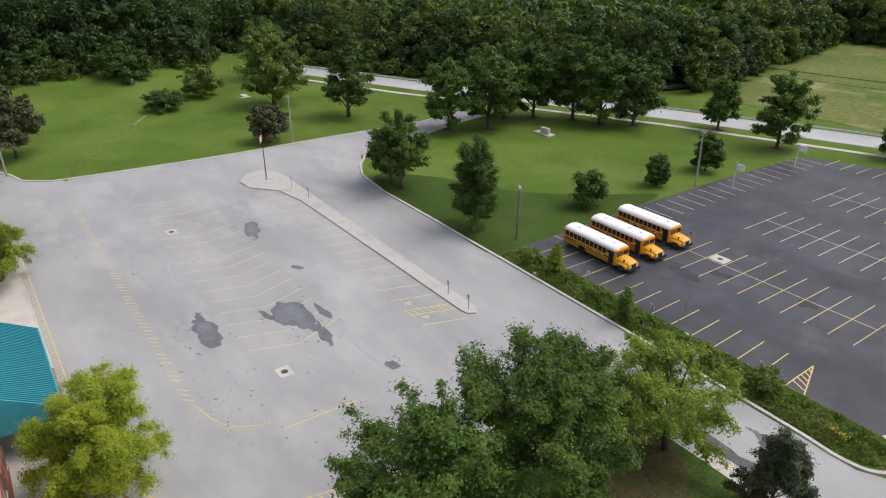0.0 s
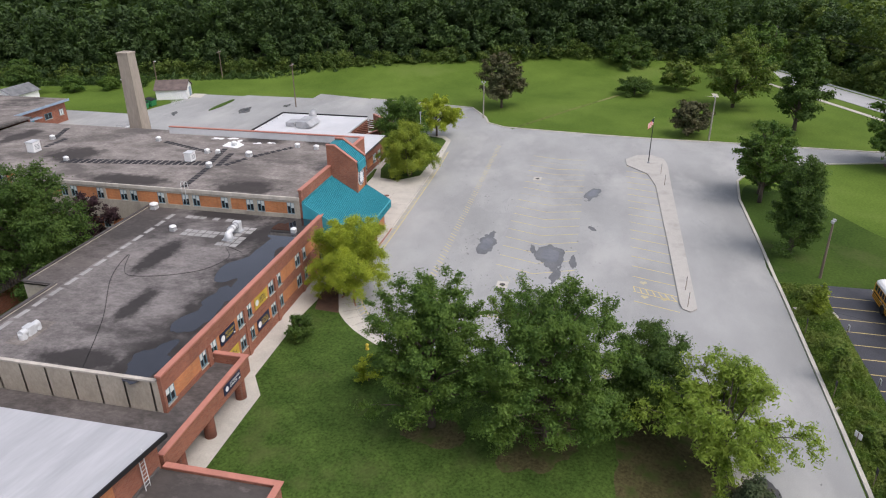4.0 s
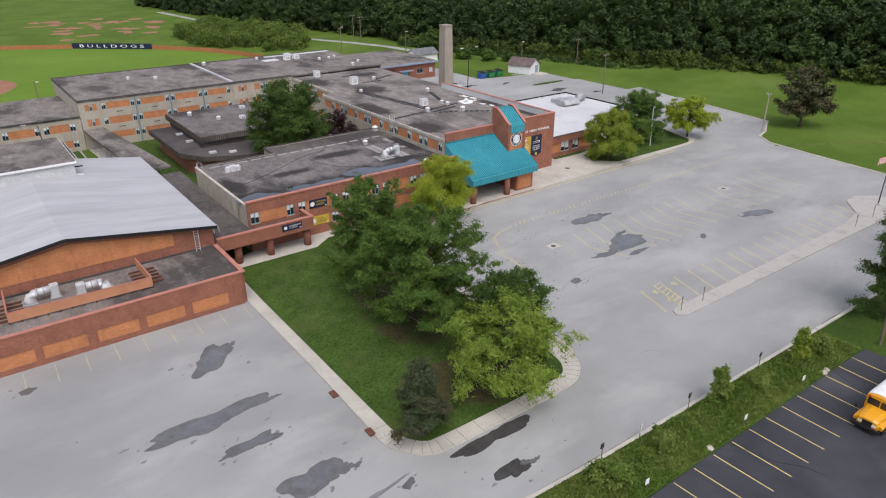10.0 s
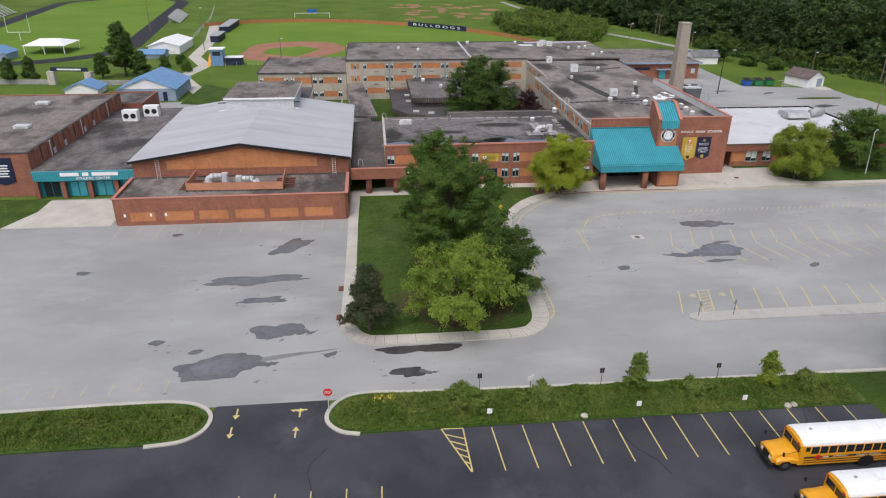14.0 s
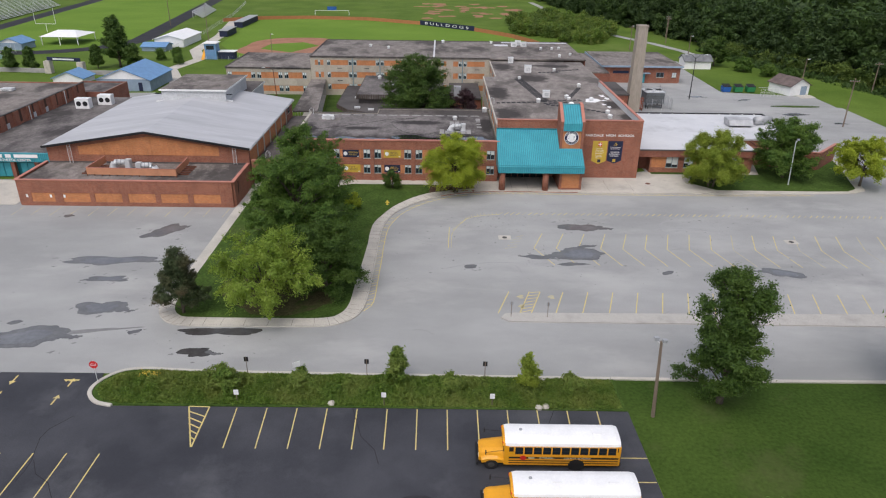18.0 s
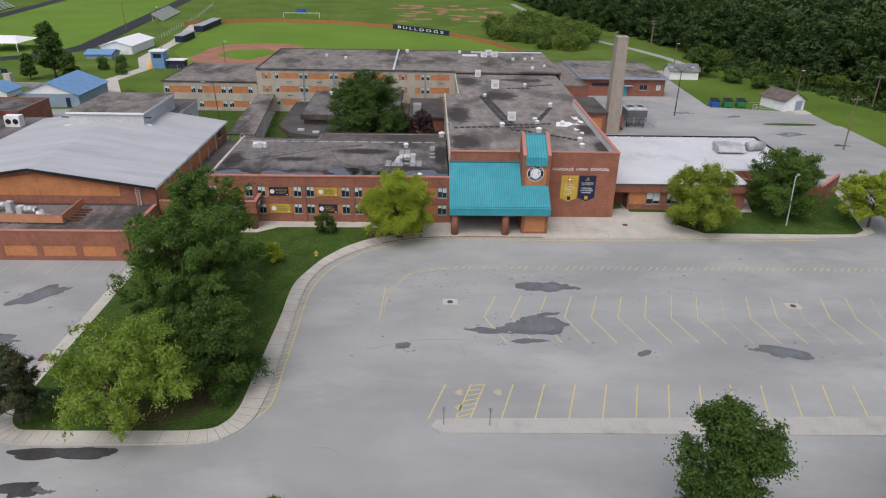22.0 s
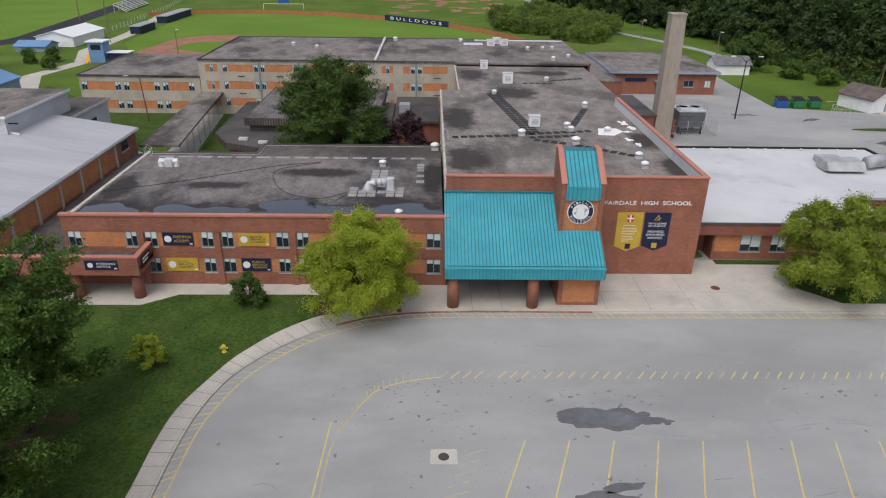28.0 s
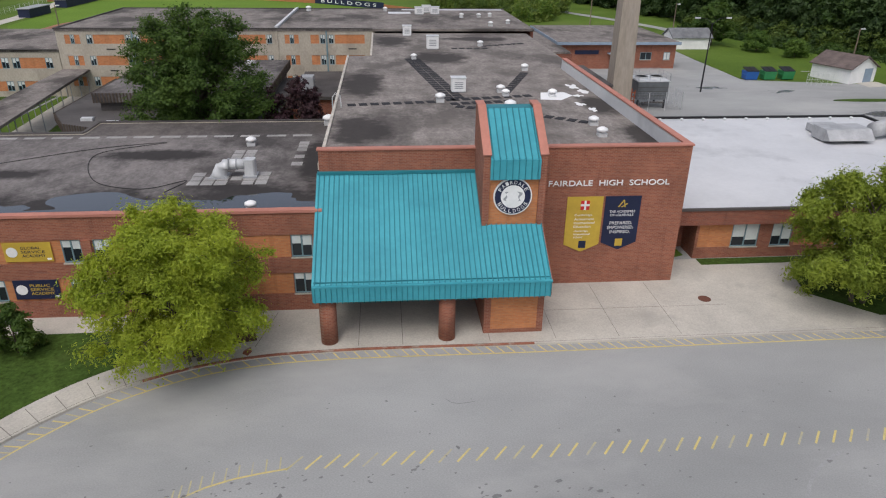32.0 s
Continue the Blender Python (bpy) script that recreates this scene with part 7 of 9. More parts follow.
part("roof_edge", [box(77.3, 8.85, 4.06, 98.6, 9.05, 4.24)], M_ROOFD, ew, "dark roof edge above a brick fascia")
part("fascia", [box(77.3, 8.95, 2.9, 98.4, 9.3, 4.06)], M_BRICKD, ew)
for k in range(12):
    mushroom(82 + 2.4 * k, 34.2, 4.2, 0.3)
# white wing, front in bays
band(ew, 'x', 9.4, 80.4, 98.2, 0, 0.9, M_BRICK)
part("wall", [box(77.35, 11.6, 0, 80.4, 11.9, 2.9), box(80.4, 9.75, 0, 80.75, 11.9, 2.9)], M_BRICKD, ew)
part("door", [box(78.1, 11.5, 0.15, 79.1, 11.6, 2.3)], M_BLACK, ew)
bay_row(ew, 'x', 9.4, 80.4, 98.2, 0.9, 2.8, [('p', 80.6, 83.2), ('w', 83.2, 85.3), ('w', 86.3, 87.9), ('p', 88.2, 91.5), ('w', 91.5, 93.3), ('w', 94.2, 96.0)], M_BRICK, blind=0.75)
band(ew, 'x', 9.4, 80.4, 98.2, 2.8, 3.85, M_BRICK)
esw = thing("screen_wall", (105, 12.5, 0), "brown brick screen wall with a salmon coping", "wall")
part("wall", [bar((98.6, 15.0, 1.6), (104.8, 12.6, 1.6), 0.35, 3.2)], M_BRICKD, esw)
part("wall", [bar((104.8, 12.4, 1.6), (110.8, 11.4, 1.6), 0.35, 3.2)], M_BRICKD, esw)
part("wall", [bar((110.9, 11.5, 1.6), (116.8, 17.4, 1.6), 0.35, 3.2)], M_BRICKD, esw)
for p, q in (((104.8, 12.4), (110.8, 11.4)), ((110.9, 11.5), (116.8, 17.4)), ((98.6, 15.0), (104.8, 12.6))):
    part("coping", [bar((*p, 3.27), (*q, 3.27), 0.48, 0.14)], M_COPING, esw)
per = thing("pergola", (104, 14.5, 0), "rusty steel roof frame beside the white roof", "pergola")
for k in range(9):
    part("rafter", [bar((98.7 + 1.3 * k, 15.8, 4.0), (99.2 + 1.3 * k, 13.6, 3.6), 0.1, 0.25)], M_RUST, per)

part("membrane_strip", [box(61, 94.6, NZ - 0.02, 79.4, 96.2, NZ + 0.03), box(58.5, 88.6, NZ - 0.02, 62.4, 91.6, NZ + 0.025)], M_ROOFW, nw, "pale roofing membrane")

# stepping pads, patches and water on the roofs
def pads(parent, p, q, z, step=0.95, w=0.7, material=None):
    L = math.hypot(q[0] - p[0], q[1] - p[1])
    n = int(L / step)
    dx, dy = (q[0] - p[0]) / L, (q[1] - p[1]) / L
    for k in range(n):
        x, y = p[0] + dx * step * (k + 0.5), p[1] + dy * step * (k + 0.5)
        part("pad", [prism([(x + a * dx * 0.35 - b_ * dy * w / 2, y + a * dy * 0.35 + b_ * dx * w / 2) for a, b_ in ((-1, -1), (1, -1), (1, 1), (-1, 1))], z - 0.02, z + 0.03)], material or M_ROOFD, parent)


for p, q in (((54.2, 22.5), (62.6, 23.6)), ((60.3, 46), (63.4, 23.4)), ((61.2, 46), (64.3, 24.0)), ((63.2, 24.2), (71.2, 25.8)), ((63.4, 21.8), (67.5, 20.0)), ((67.8, 19.8), (73.8, 15.6)), ((72.4, 37.0), (68.3, 26.0)), ((63, 22.6), (69, 23.6)), ((70, 55.2), (76.5, 58)), ((66, 53.5), (71, 53.6))):
    pads(blk, p, q, ZB, 0.98, 0.85, M_TRACK)
part("roof_patch", [prism([(71.3, 24.1), (73.1, 23.8), (74.6, 25.6), (74.1, 27.0), (71.9, 26.9)], ZB - 0.02, ZB + 0.02)], M_WHITE, blk, "white repair patch")
for k, (x, y, rx, ry) in enumerate(((75.6, 29.6, 0.45, 1.0), (76.0, 27.4, 0.4, 0.9), (74.4, 22.2, 0.4, 0.6), (74.9, 20.2, 0.3, 0.6), (75.1, 25.6, 0.35, 0.4))):
    part("roof_patch", [prism(blot(x, y, rx, ry, k + 5, 44, 0.9), ZB - 0.02, ZB + 0.016)], M_WHITE, blk)
for k, (x, y, rx, ry) in enumerate(((22.0, 6.1, 2.6, 1.7), (29.4, 5.8, 2.8, 1.4), (33.4, 5.7, 1.8, 1.3), (38.8, 5.6, 6.0, 2.4), (47.4, 5.7, 3.9, 2.3), (51.8, 5.6, 1.2, 1.2))):
    part("standing_water", [prism([(px, max(py, 4.1)) for px, py in blot(x, y, rx, ry, k + 9, 60, 0.5)], ZW - 0.02, ZW + 0.008 + 0.0008 * k)], M_RAIN, wing, "shallow rainwater pooled on the roof")
for k, (x, y, rx, ry) in enumerate(((23.6, 19.2, 2.0, 1.0),)):
    part("roof_patch", [prism([(x - rx, y - ry), (x + rx, y - ry), (x + rx, y + ry), (x - rx, y + ry)], ZW - 0.02, ZW + 0.012 + 0.002 * k)], M_ROOF, wing)
sl = random.Random(12)
for x0, y0, nx, ny in ((44.2, 10.4, 6, 3), (46.0, 13.2, 2, 6), (50.8, 14.5, 1, 8)):
    for i in range(nx):
        for j in range(ny):
            if sl.random() < 0.85:
                w_ = sl.uniform(0.36, 0.42)
                px, py = x0 + i * 0.92, y0 + j * 0.92
                part("paver", [box(px - w_, py - w_, ZW - 0.02, px + w_, py + w_, ZW + 0.03 + 0.01 * sl.random())], M_CONCD, wing)
cab = smooth_line([(19.3, 10.6), (27.0, 14.4), (34.4, 19.0), (39.6, 20.6), (35.2, 17.6), (37.2, 11.4), (41.0, 9.4), (43.6, 11.0), (42.7, 8.6)], 7)
part("loose_cable", [tube([(x, y, ZW + 0.03) for x, y in cab], [0.028] * len(cab), 5)], M_BLACK, wing)
for k in range(14):
    part("roof_strip", [box(21 + 2.2 * k, 22.2, ZW - 0.02, 22.6 + 2.2 * k, 22.7, ZW + 0.018)], M_CONCD, wing)
for x, y, z in ((53.3, 21.6, ZB), (19.5, 22.6, ZW), (15.2, 4.5, 3.35)):
    hr = thing("roof_ladder_rail", (x, y, z), "bent galvanised ladder rail at the roof edge", "ladder", "roof ladder rails")
    for k in (0, 0.5):
        part("rail", [tube([(x - 0.15, y + k, z - 1.6), (x - 0.15, y + k, z + 0.8), (x + 0.1, y + k, z + 1.15), (x + 0.5, y + k, z + 0.9), (x + 0.55, y + k, z)], [0.03] * 5, 6)], M_GALV, hr)

# ---- entrance canopy, details ----
n = 0
x = CX0 + 0.12
while x < CX1 - 0.03:
    yb = CYB if x < CXT else 2.15
    zb = CZF + slope * (yb - CYF)
    # seams and ribs darker than the sheet: their shading is put into the colour
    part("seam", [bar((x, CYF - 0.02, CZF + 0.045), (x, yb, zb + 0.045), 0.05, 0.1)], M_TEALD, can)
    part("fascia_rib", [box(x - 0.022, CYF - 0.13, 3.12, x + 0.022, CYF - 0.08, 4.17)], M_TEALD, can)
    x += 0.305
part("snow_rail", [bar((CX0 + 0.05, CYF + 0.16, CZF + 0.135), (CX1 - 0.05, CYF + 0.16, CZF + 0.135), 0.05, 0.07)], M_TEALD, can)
part("eave_strip", [box(CX0 - 0.03, CYF - 0.15, 4.1, CX1 + 0.03, CYF + 0.08, 4.21)], M_TEAL, can)
part("ridge_strip", [box(CX0, CYB - 0.2, CZB - 0.05, CXT, CYB + 0.0, CZB + 0.12)], M_TEALD, can)
for xa, xb, yb in ((CX0 - 0.05, CX0, CYB), (CX1, CX1 + 0.05, 2.15)):
    zb = CZF + slope * (yb - CYF)
    part("end_panel", [([(x, y, z) for x in (xa, xb) for y, z in ((CYF, 3.17), (yb, 3.17), (yb, zb), (CYF, CZF))], [(0, 1, 2, 3), (7, 6, 5, 4), (0, 3, 7, 4), (3, 2, 6, 7), (0, 4, 5, 1), (1, 5, 6, 2)])], M_TEAL if xa < 60 else M_BRICK, can)
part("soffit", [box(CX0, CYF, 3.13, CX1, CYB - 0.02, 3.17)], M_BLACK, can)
for cx in (53.9, 60.85):
    part("column", [lathe(cx, -0.55, [(0.12, 0.5), (3.13, 0.5)], 24)], M_BRICK, can, smooth=True)
part("base_wall", [box(63.1, -0.3, 0.1, 66.7, 5.78, 3.13)], M_BRICK, can)
part("base_panel", [box(63.5, -0.34, 0.45, 66.3, -0.3, 2.8)], M_ORANGE, can, "orange tiled panel")
for k in range(7):
    part("door", [box(55.0 + 1.05 * k, 5.6, 0.15, 55.95 + 1.05 * k, 5.75, 2.5)], M_GLASS, can)
part("banner_strip", [box(54.6, 5.5, 2.5, 62.9, 5.58, 2.95)], M_NAVY, can)
# tower details
for k in range(8):
    xx = 63.66 + 0.376 * k
    # tower seams likewise carry their shading as a darker teal
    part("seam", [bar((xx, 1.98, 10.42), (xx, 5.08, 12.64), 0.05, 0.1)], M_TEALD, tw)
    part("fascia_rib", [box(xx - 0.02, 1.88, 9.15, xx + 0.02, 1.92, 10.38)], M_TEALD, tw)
part("fascia", [box(63.5, 1.92, 9.15, 66.45, 2.02, 10.36)], M_TEAL, tw)
for xa in (63.1, 66.45):
    part("coping", [bar((xa + 0.2, 2.02, 10.6), (xa + 0.2, 5.12, 12.82), 0.5, 0.1), bar((xa + 0.2, 5.05, 12.8), (xa + 0.2, 6.25, 12.8), 0.5, 0.1)], M_COPING, tw)
part("back_wall", [box(63.5, 5.85, 8.6, 66.45, 6.2, 12.5)], M_BRICK, tw)
part("cap", [box(63.5, 5.1, 12.5, 66.45, 6.2, 12.6)], M_TEALD, tw)
cl = thing("school_emblem", (64.92, 2.2, 8.0), "round school emblem with a navy ring on the tower", "emblem")


def disc(r, y0, y1, n=40):
    return ([(64.92 + r * math.cos(2 * math.pi * i / n), y, 8.03 + r * math.sin(2 * math.pi * i / n)) for y in (y0, y1) for i in range(n)],
            [tuple(range(n)), tuple(range(n, 2 * n))[::-1]] + [(i, (i + 1) % n, n + (i + 1) % n, n + i) for i in range(n)])


part("rim", [disc(1.16, 2.14, 2.25)], M_WHITE, cl)
part("ring", [disc(1.08, 2.12, 2.14)], M_NAVY, cl)
part("field", [disc(0.72, 2.10, 2.12)], M_WHITE, cl)
part("motif", [([(64.92 + 0.62 * math.cos(a) * (0.62 + 0.38 * math.sin(3 * a + 0.5) ** 2), y, 8.05 + 0.60 * math.sin(a) * (0.7 + 0.3 * math.cos(2 * a))) for y in (2.09, 2.10) for a in np.arange(0, 6.27, 0.2094)], [tuple(range(30)), tuple(range(30, 60))[::-1]])], M_GREY, cl)
part("motif_light", [([(64.9 + 0.45 * math.cos(a) * (0.7 + 0.3 * math.sin(3 * a) ** 2), y, 8.03 + 0.42 * math.sin(a)) for y in (2.08, 2.09) for a in np.arange(0, 6.27, 0.2094)], [tuple(range(30)), tuple(range(30, 60))[::-1]])], M_WHITE, cl)
for s_, top_ in (("FAIRDALE", 1), ("BULLDOGS", -1)):
    for k, ch_ in enumerate(s_):
        a = radians(90 - (k - 3.5) * 17) if top_ > 0 else radians(-90 + (k - 3.5) * 17)
        cx_, cz_ = 64.92 + 0.9 * math.cos(a), 8.03 + 0.9 * math.sin(a)
        ob = letters(ch_, (-0.09, 0, -0.11), 0.18, 0.22, M_WHITE, None, 0.012, "ring_letter")
        ob.parent = cl
        ob.matrix_basis = Matrix.Translation(Vector((cx_, 2.10, cz_)) - ORIGIN[cl]) @ Matrix.Rotation(-(a - radians(90) if top_ > 0 else a + radians(90)), 4, 'Y')

# athletic centre front
part("fascia", [box(-33.6, 2.2, 2.9, GX0 - 0.2, 2.5, 4.4)], M_TEAL, ac, "teal ribbed fascia")
for k in range(48):
    part("rib", [box(-33.5 + 0.305 * k, 2.14, 2.9, -33.45 + 0.305 * k, 2.2, 4.4)], M_TEALD, ac)
for xa, xb in ((-29.6, -26.9), (-26.4, -25.5), (-25.0, -21.2)):
    part("name_bar", [box(xa, 2.1, 3.66, xb, 2.15, 4.2)], M_WHITE, ac)
letters("ATHLETIC CENTER", (-27.4, 2.1, 3.08), 5.0, 0.4, M_WHITE, ac, 0.05)
part("wall", [box(-34.3, 3.4, 0, GX0, 3.7, 2.9)], M_TEALD, ac)
for k in range(4):
    part("column", [box(-33.9 + 3.9 * k, 2.5, 0, -33.3 + 3.9 * k, 3.1, 2.9)], M_BRICKD, ac)
    for j in range(2):
        part("door", [box(-32.8 + 3.9 * k + 1.2 * j, 3.3, 0.1, -31.8 + 3.9 * k + 1.2 * j, 3.42, 2.4)], M_GLASS if k == 0 else M_TEAL, ac)
hb = thing("banner", (-40.5, 3.9, 2.0), "navy shield banner on the hall wall", "banner", "shield banners")
part("sheet", [([(x, y, z) for y in (3.9, 3.96) for x, z in ((-40.3, 6.2), (-40.3, 2.4), (-38.6, 1.9), (-36.9, 2.4), (-36.9, 6.2))], [(0, 1, 2, 3, 4), (9, 8, 7, 6, 5)])], M_NAVY, hb)
for k, w in enumerate((2.0, 1.8, 2.2, 1.6, 1.8)):
    part("lettering", [box(-38.6 - w / 2, 3.87, 4.9 - 0.42 * k, -38.6 + w / 2, 3.9, 5.1 - 0.42 * k)], M_WHITE, hb)
for k in range(9):
    part("pilaster", [box(-34.42, 6 + 4.4 * k, 4.2, -34.15, 7.6 + 4.4 * k, 6.8)], M_BRICK, wb)
    if k in (1, 2, 4, 5):
        part("louvre", [box(-34.41, 8.1 + 4.4 * k, 4.25, -34.3, 8.9 + 4.4 * k, 5.2)], M_SIDING, wb)
    if k % 3 == 1:
        part("downpipe", [box(-34.16, 6.6 + 4.4 * k, 4.2, -34.04, 6.75 + 4.4 * k, 6.8)], M_GALV, wb)
    part("water_stain", [box(-34.41, 7.75 + 4.4 * k, 4.6 + 0.3 * (k % 3), -34.375, 8.5 + 4.4 * k + 0.2 * (k % 2), 6.75)], M_SOOT, wb)

# east annex front, boiler house bay, cooling tower
part("fascia", [box(88.5, 87.4, 4.35, 111.3, 87.55, 4.83), box(88.45, 87.55, 4.35, 88.6, 112, 4.83)], M_BLUEW, ea)
part("sign", [box(92.0, 88.3, 2.6, 96.4, 88.38, 3.3)], M_NAVY, ea)
part("door", [box(99.3, 88.3, 0.1, 101.1, 88.38, 2.4)], M_TEAL, ea)
part("door_hood", [box(98, 87.0, 2.7, 102.2, 88.3, 2.9)], M_BLUEW, ea)
window(ea, 'x', 88.25, 104.2, 106.3, 1.6, 2.9, 0)
window(ea, 'x', 88.25, 108.6, 109.8, 1.6, 2.9, 1.0)
part("wall", [box(79.8, 80, 0, 89.2, 112, 4.0)], M_BRICKD, ea)
part("roof", [box(79.8, 79.9, 4.0, 88.9, 112, 4.3)], M_ROOF, ea)
part("door", [box(82.0, 51.9, 0.1, 86.2, 52.0, 3.2)], M_ORANGE, eb)
ct = thing("cooling_tower", (95, 59.5, 0), "grey louvred cooling tower on a steel frame", "cooling tower")
part("casing", [box(92.80, 57.40, 1.2, 97.20, 61.60, 3.7, 0.08)], M_SLATE, ct)
part("top_deck", [box(92.70, 57.30, 3.7, 97.30, 61.70, 3.85, 0.03)], M_GALV, ct, "pale galvanised top deck")
for k in range(3):
    part("panel_joint", [box(92.80, 57.36, 1.75 + 0.6 * k, 97.20, 57.40, 1.79 + 0.6 * k)], M_IRON, ct)
for k in range(7):
    part("louvre", [bar((97.24, 57.70, 1.45 + 0.32 * k), (97.24, 61.30, 1.45 + 0.32 * k), 0.1, 0.2)], M_BLACK, ct)
for sx in (93.10, 96.90):
    for sy in (57.70, 61.30):
        part("leg", [box(sx - 0.12, sy - 0.12, 0, sx + 0.12, sy + 0.12, 1.2)], M_BLACK, ct)
for p, q in (((92.70, 57.30), (97.30, 57.30)), ((97.30, 57.30), (97.30, 61.70)), ((92.70, 61.70), (97.30, 61.70)), ((92.70, 57.30), (92.70, 61.70))):
    part("guard_rail", [bar((*p, z), (*q, z), 0.035, 0.035) for z in (4.4, 4.85)] + [bar((p[0] + (q[0] - p[0]) * u, p[1] + (q[1] - p[1]) * u, 3.85), (p[0] + (q[0] - p[0]) * u, p[1] + (q[1] - p[1]) * u, 4.85), 0.035, 0.035) for u in (0.02, 0.35, 0.68, 0.98)], M_GREY, ct)
for fx in (93.90, 96.10):
    part("fan_shroud", [lathe(fx, 59.50, [(3.85, 0.95), (4.15, 0.9), (4.15, 0.8), (3.9, 0.78)], 20)], M_GALV, ct)
part("pipe", [tube([(93.40, 57.10, 0.1), (93.40, 57.10, 0.9), (94.80, 57.10, 0.95), (96.60, 57.10, 0.9)], [0.14] * 4, 8)], M_IRON, ct)
rk = thing("pipe_rack", (90.2, 55.2, 0), "rusty stacked steel frames by the chimney", "rack")
for k in range(5):
    part("rail", [box(88.9, 54.9, 0.5 + 0.55 * k, 91.6, 55.1, 0.62 + 0.55 * k), box(88.9, 56.0, 0.5 + 0.55 * k, 91.6, 56.2, 0.62 + 0.55 * k)], M_REDOX, rk)
for sx in (89.0, 90.2, 91.5):
    part("post", [box(sx - 0.06, 54.9, 0, sx + 0.06, 56.2, 0.4), box(sx - 0.06, 54.9, 0.4, sx + 0.06, 55.0, 3.1), box(sx - 0.06, 56.1, 0.4, sx + 0.06, 56.2, 3.1)], M_REDOX, rk)


def mesh_fence(name, line, h, label, step=2.4, wires=8):
    f = thing(name, (*line[0], 0), label, "fence")
    for (x0, y0), (x1, y1) in zip(line, line[1:]):
        L = math.hypot(x1 - x0, y1 - y0)
        n = max(1, round(L / step))
        for k in range(n + 1):
            x, y = x0 + (x1 - x0) * k / n, y0 + (y1 - y0) * k / n
            part("post", [tube([(x, y, 0), (x, y, h)], [0.04, 0.04], 6)], M_GALV, f)
        part("wire_mesh", [bar((x0, y0, h * (i + 1) / wires), (x1, y1, h * (i + 1) / wires), 0.012, 0.012) for i in range(wires)] +
             [bar((x0 + (x1 - x0) * i / (n * 6), y0 + (y1 - y0) * i / (n * 6), 0.05), (x0 + (x1 - x0) * (i + 0.5) / (n * 6), y0 + (y1 - y0) * (i + 0.5) / (n * 6), h), 0.012, 0.012) for i in range(n * 6)], M_GREY, f)
    return f


mesh_fence("chain_link_fence", [(91.6, 55.9), (98.8, 55.9), (98.8, 63.2), (91.6, 63.2)], 2.6, "dark chain-link fence round the cooling tower")
# covered walk posts, courtyard building battens
for k in range(9):
    f = k / 8
    for xa in (13.7 - 1.8 * f, 18.4 - 3.3 * f):
        part("post", [tube([(xa, 36 + 31 * f, 0), (xa, 36 + 31 * f, 3.6)], [0.06, 0.06], 6)], M_GREY, cw)
slab("walk_floor", [(13.7, 35), (18.4, 35), (15.1, 67.6), (11.8, 67.6)], -0.1, 0.06, M_CONC, "concrete floor of the covered walk", category="pavement")
for ring_, z0, z1 in ((LIB, 3.15, 4.05), ([(25.9, 41.4), (44.5, 41.4), (44.5, 62.5), (25.9, 62.5)], 4.95, 6.03)):
    bats = []
    for p, q in zip(ring_, ring_[1:] + ring_[:1]):
        n = int(math.hypot(q[0] - p[0], q[1] - p[1]) / 0.36)
        bats += [bar((p[0] + (q[0] - p[0]) * k / n, p[1] + (q[1] - p[1]) * k / n, z0), (p[0] + (q[0] - p[0]) * k / n + 1e-4, p[1] + (q[1] - p[1]) * k / n, z1), 0.14, 0.14) for k in range(n)]
    tagged(part("batten_fascia", bats, M_WOODD, cb), "dark wooden battens round the roof edge", kind="stuff")
mushroom(29.5, 58.5, 6.0, 0.9)
mushroom(33, 52, 6.0, 0.8)
lb = thing("courtyard_link", (50, 50, 0), "low dark link between library and main block", "building")
part("roof", [box(46, 50, 3.2, 53.2, 67, 3.6)], M_ROOFD, lb)
part("wall", [box(46, 50.4, 0, 53.2, 50.7, 3.2)], M_BRICKD, lb)
part("roof_cabinet", [box(47.0, 52, 3.6, 48.6, 54, 5.6)], M_GREY, lb)

# ---- joints of the entrance forecourt, rust stains ----
for k in range(3):
    part("joint", [stripe(67.4 + 3.9 * k, -1.15, 67.4 + 3.9 * k, 5.6, 0.025, 0.1385)], M_JOINT, walk_ob)
part("joint", [stripe(67.0, 2.2, 79.6, 2.2, 0.025, 0.138)], M_JOINT, walk_ob)
for k in range(4):
    part("joint", [stripe(55.6 + 2.6 * k, -1.2, 55.6 + 2.6 * k, 5.5, 0.03, 0.1385)], M_JOINT, walk_ob)
part("joint", [stripe(49.6, -0.9, 50.4, 3.0, 0.03, 0.1385)], M_JOINT, walk_ob)
for k, (x, y, rx, ry) in enumerate(((47.9, -1.2, 0.5, 0.22), (49.3, -1.35, 0.28, 0.34), (45.9, -1.7, 0.35, 0.12))):
    part("rust_stain", [prism(blot(x, y, rx, ry, k + 71, 26, 0.6), 0.1, 0.1455)], M_KERBR, walk_ob)
for x0, y0, x1, y1 in ((20.0, 22.95, 31.6, 23.4), (31.6, 22.95, 53.0, 27.05)):
    part("roof_sheet", [box(x0, y0, ZW - 0.02, x1, y1, ZW + 0.006)], M_ROOFM, wing, "darker weathered strip of roofing felt")
letters("STOP", (12.95 - 0.27, -52.755, 1.88), 0.54, 0.24, M_WHITE, STOPS[0], 0.01)
part("entrance_banner", [box(55.0, 5.6, 2.2, 62.4, 5.66, 2.9)], M_NAVY, can, "navy strip above the entrance doors")


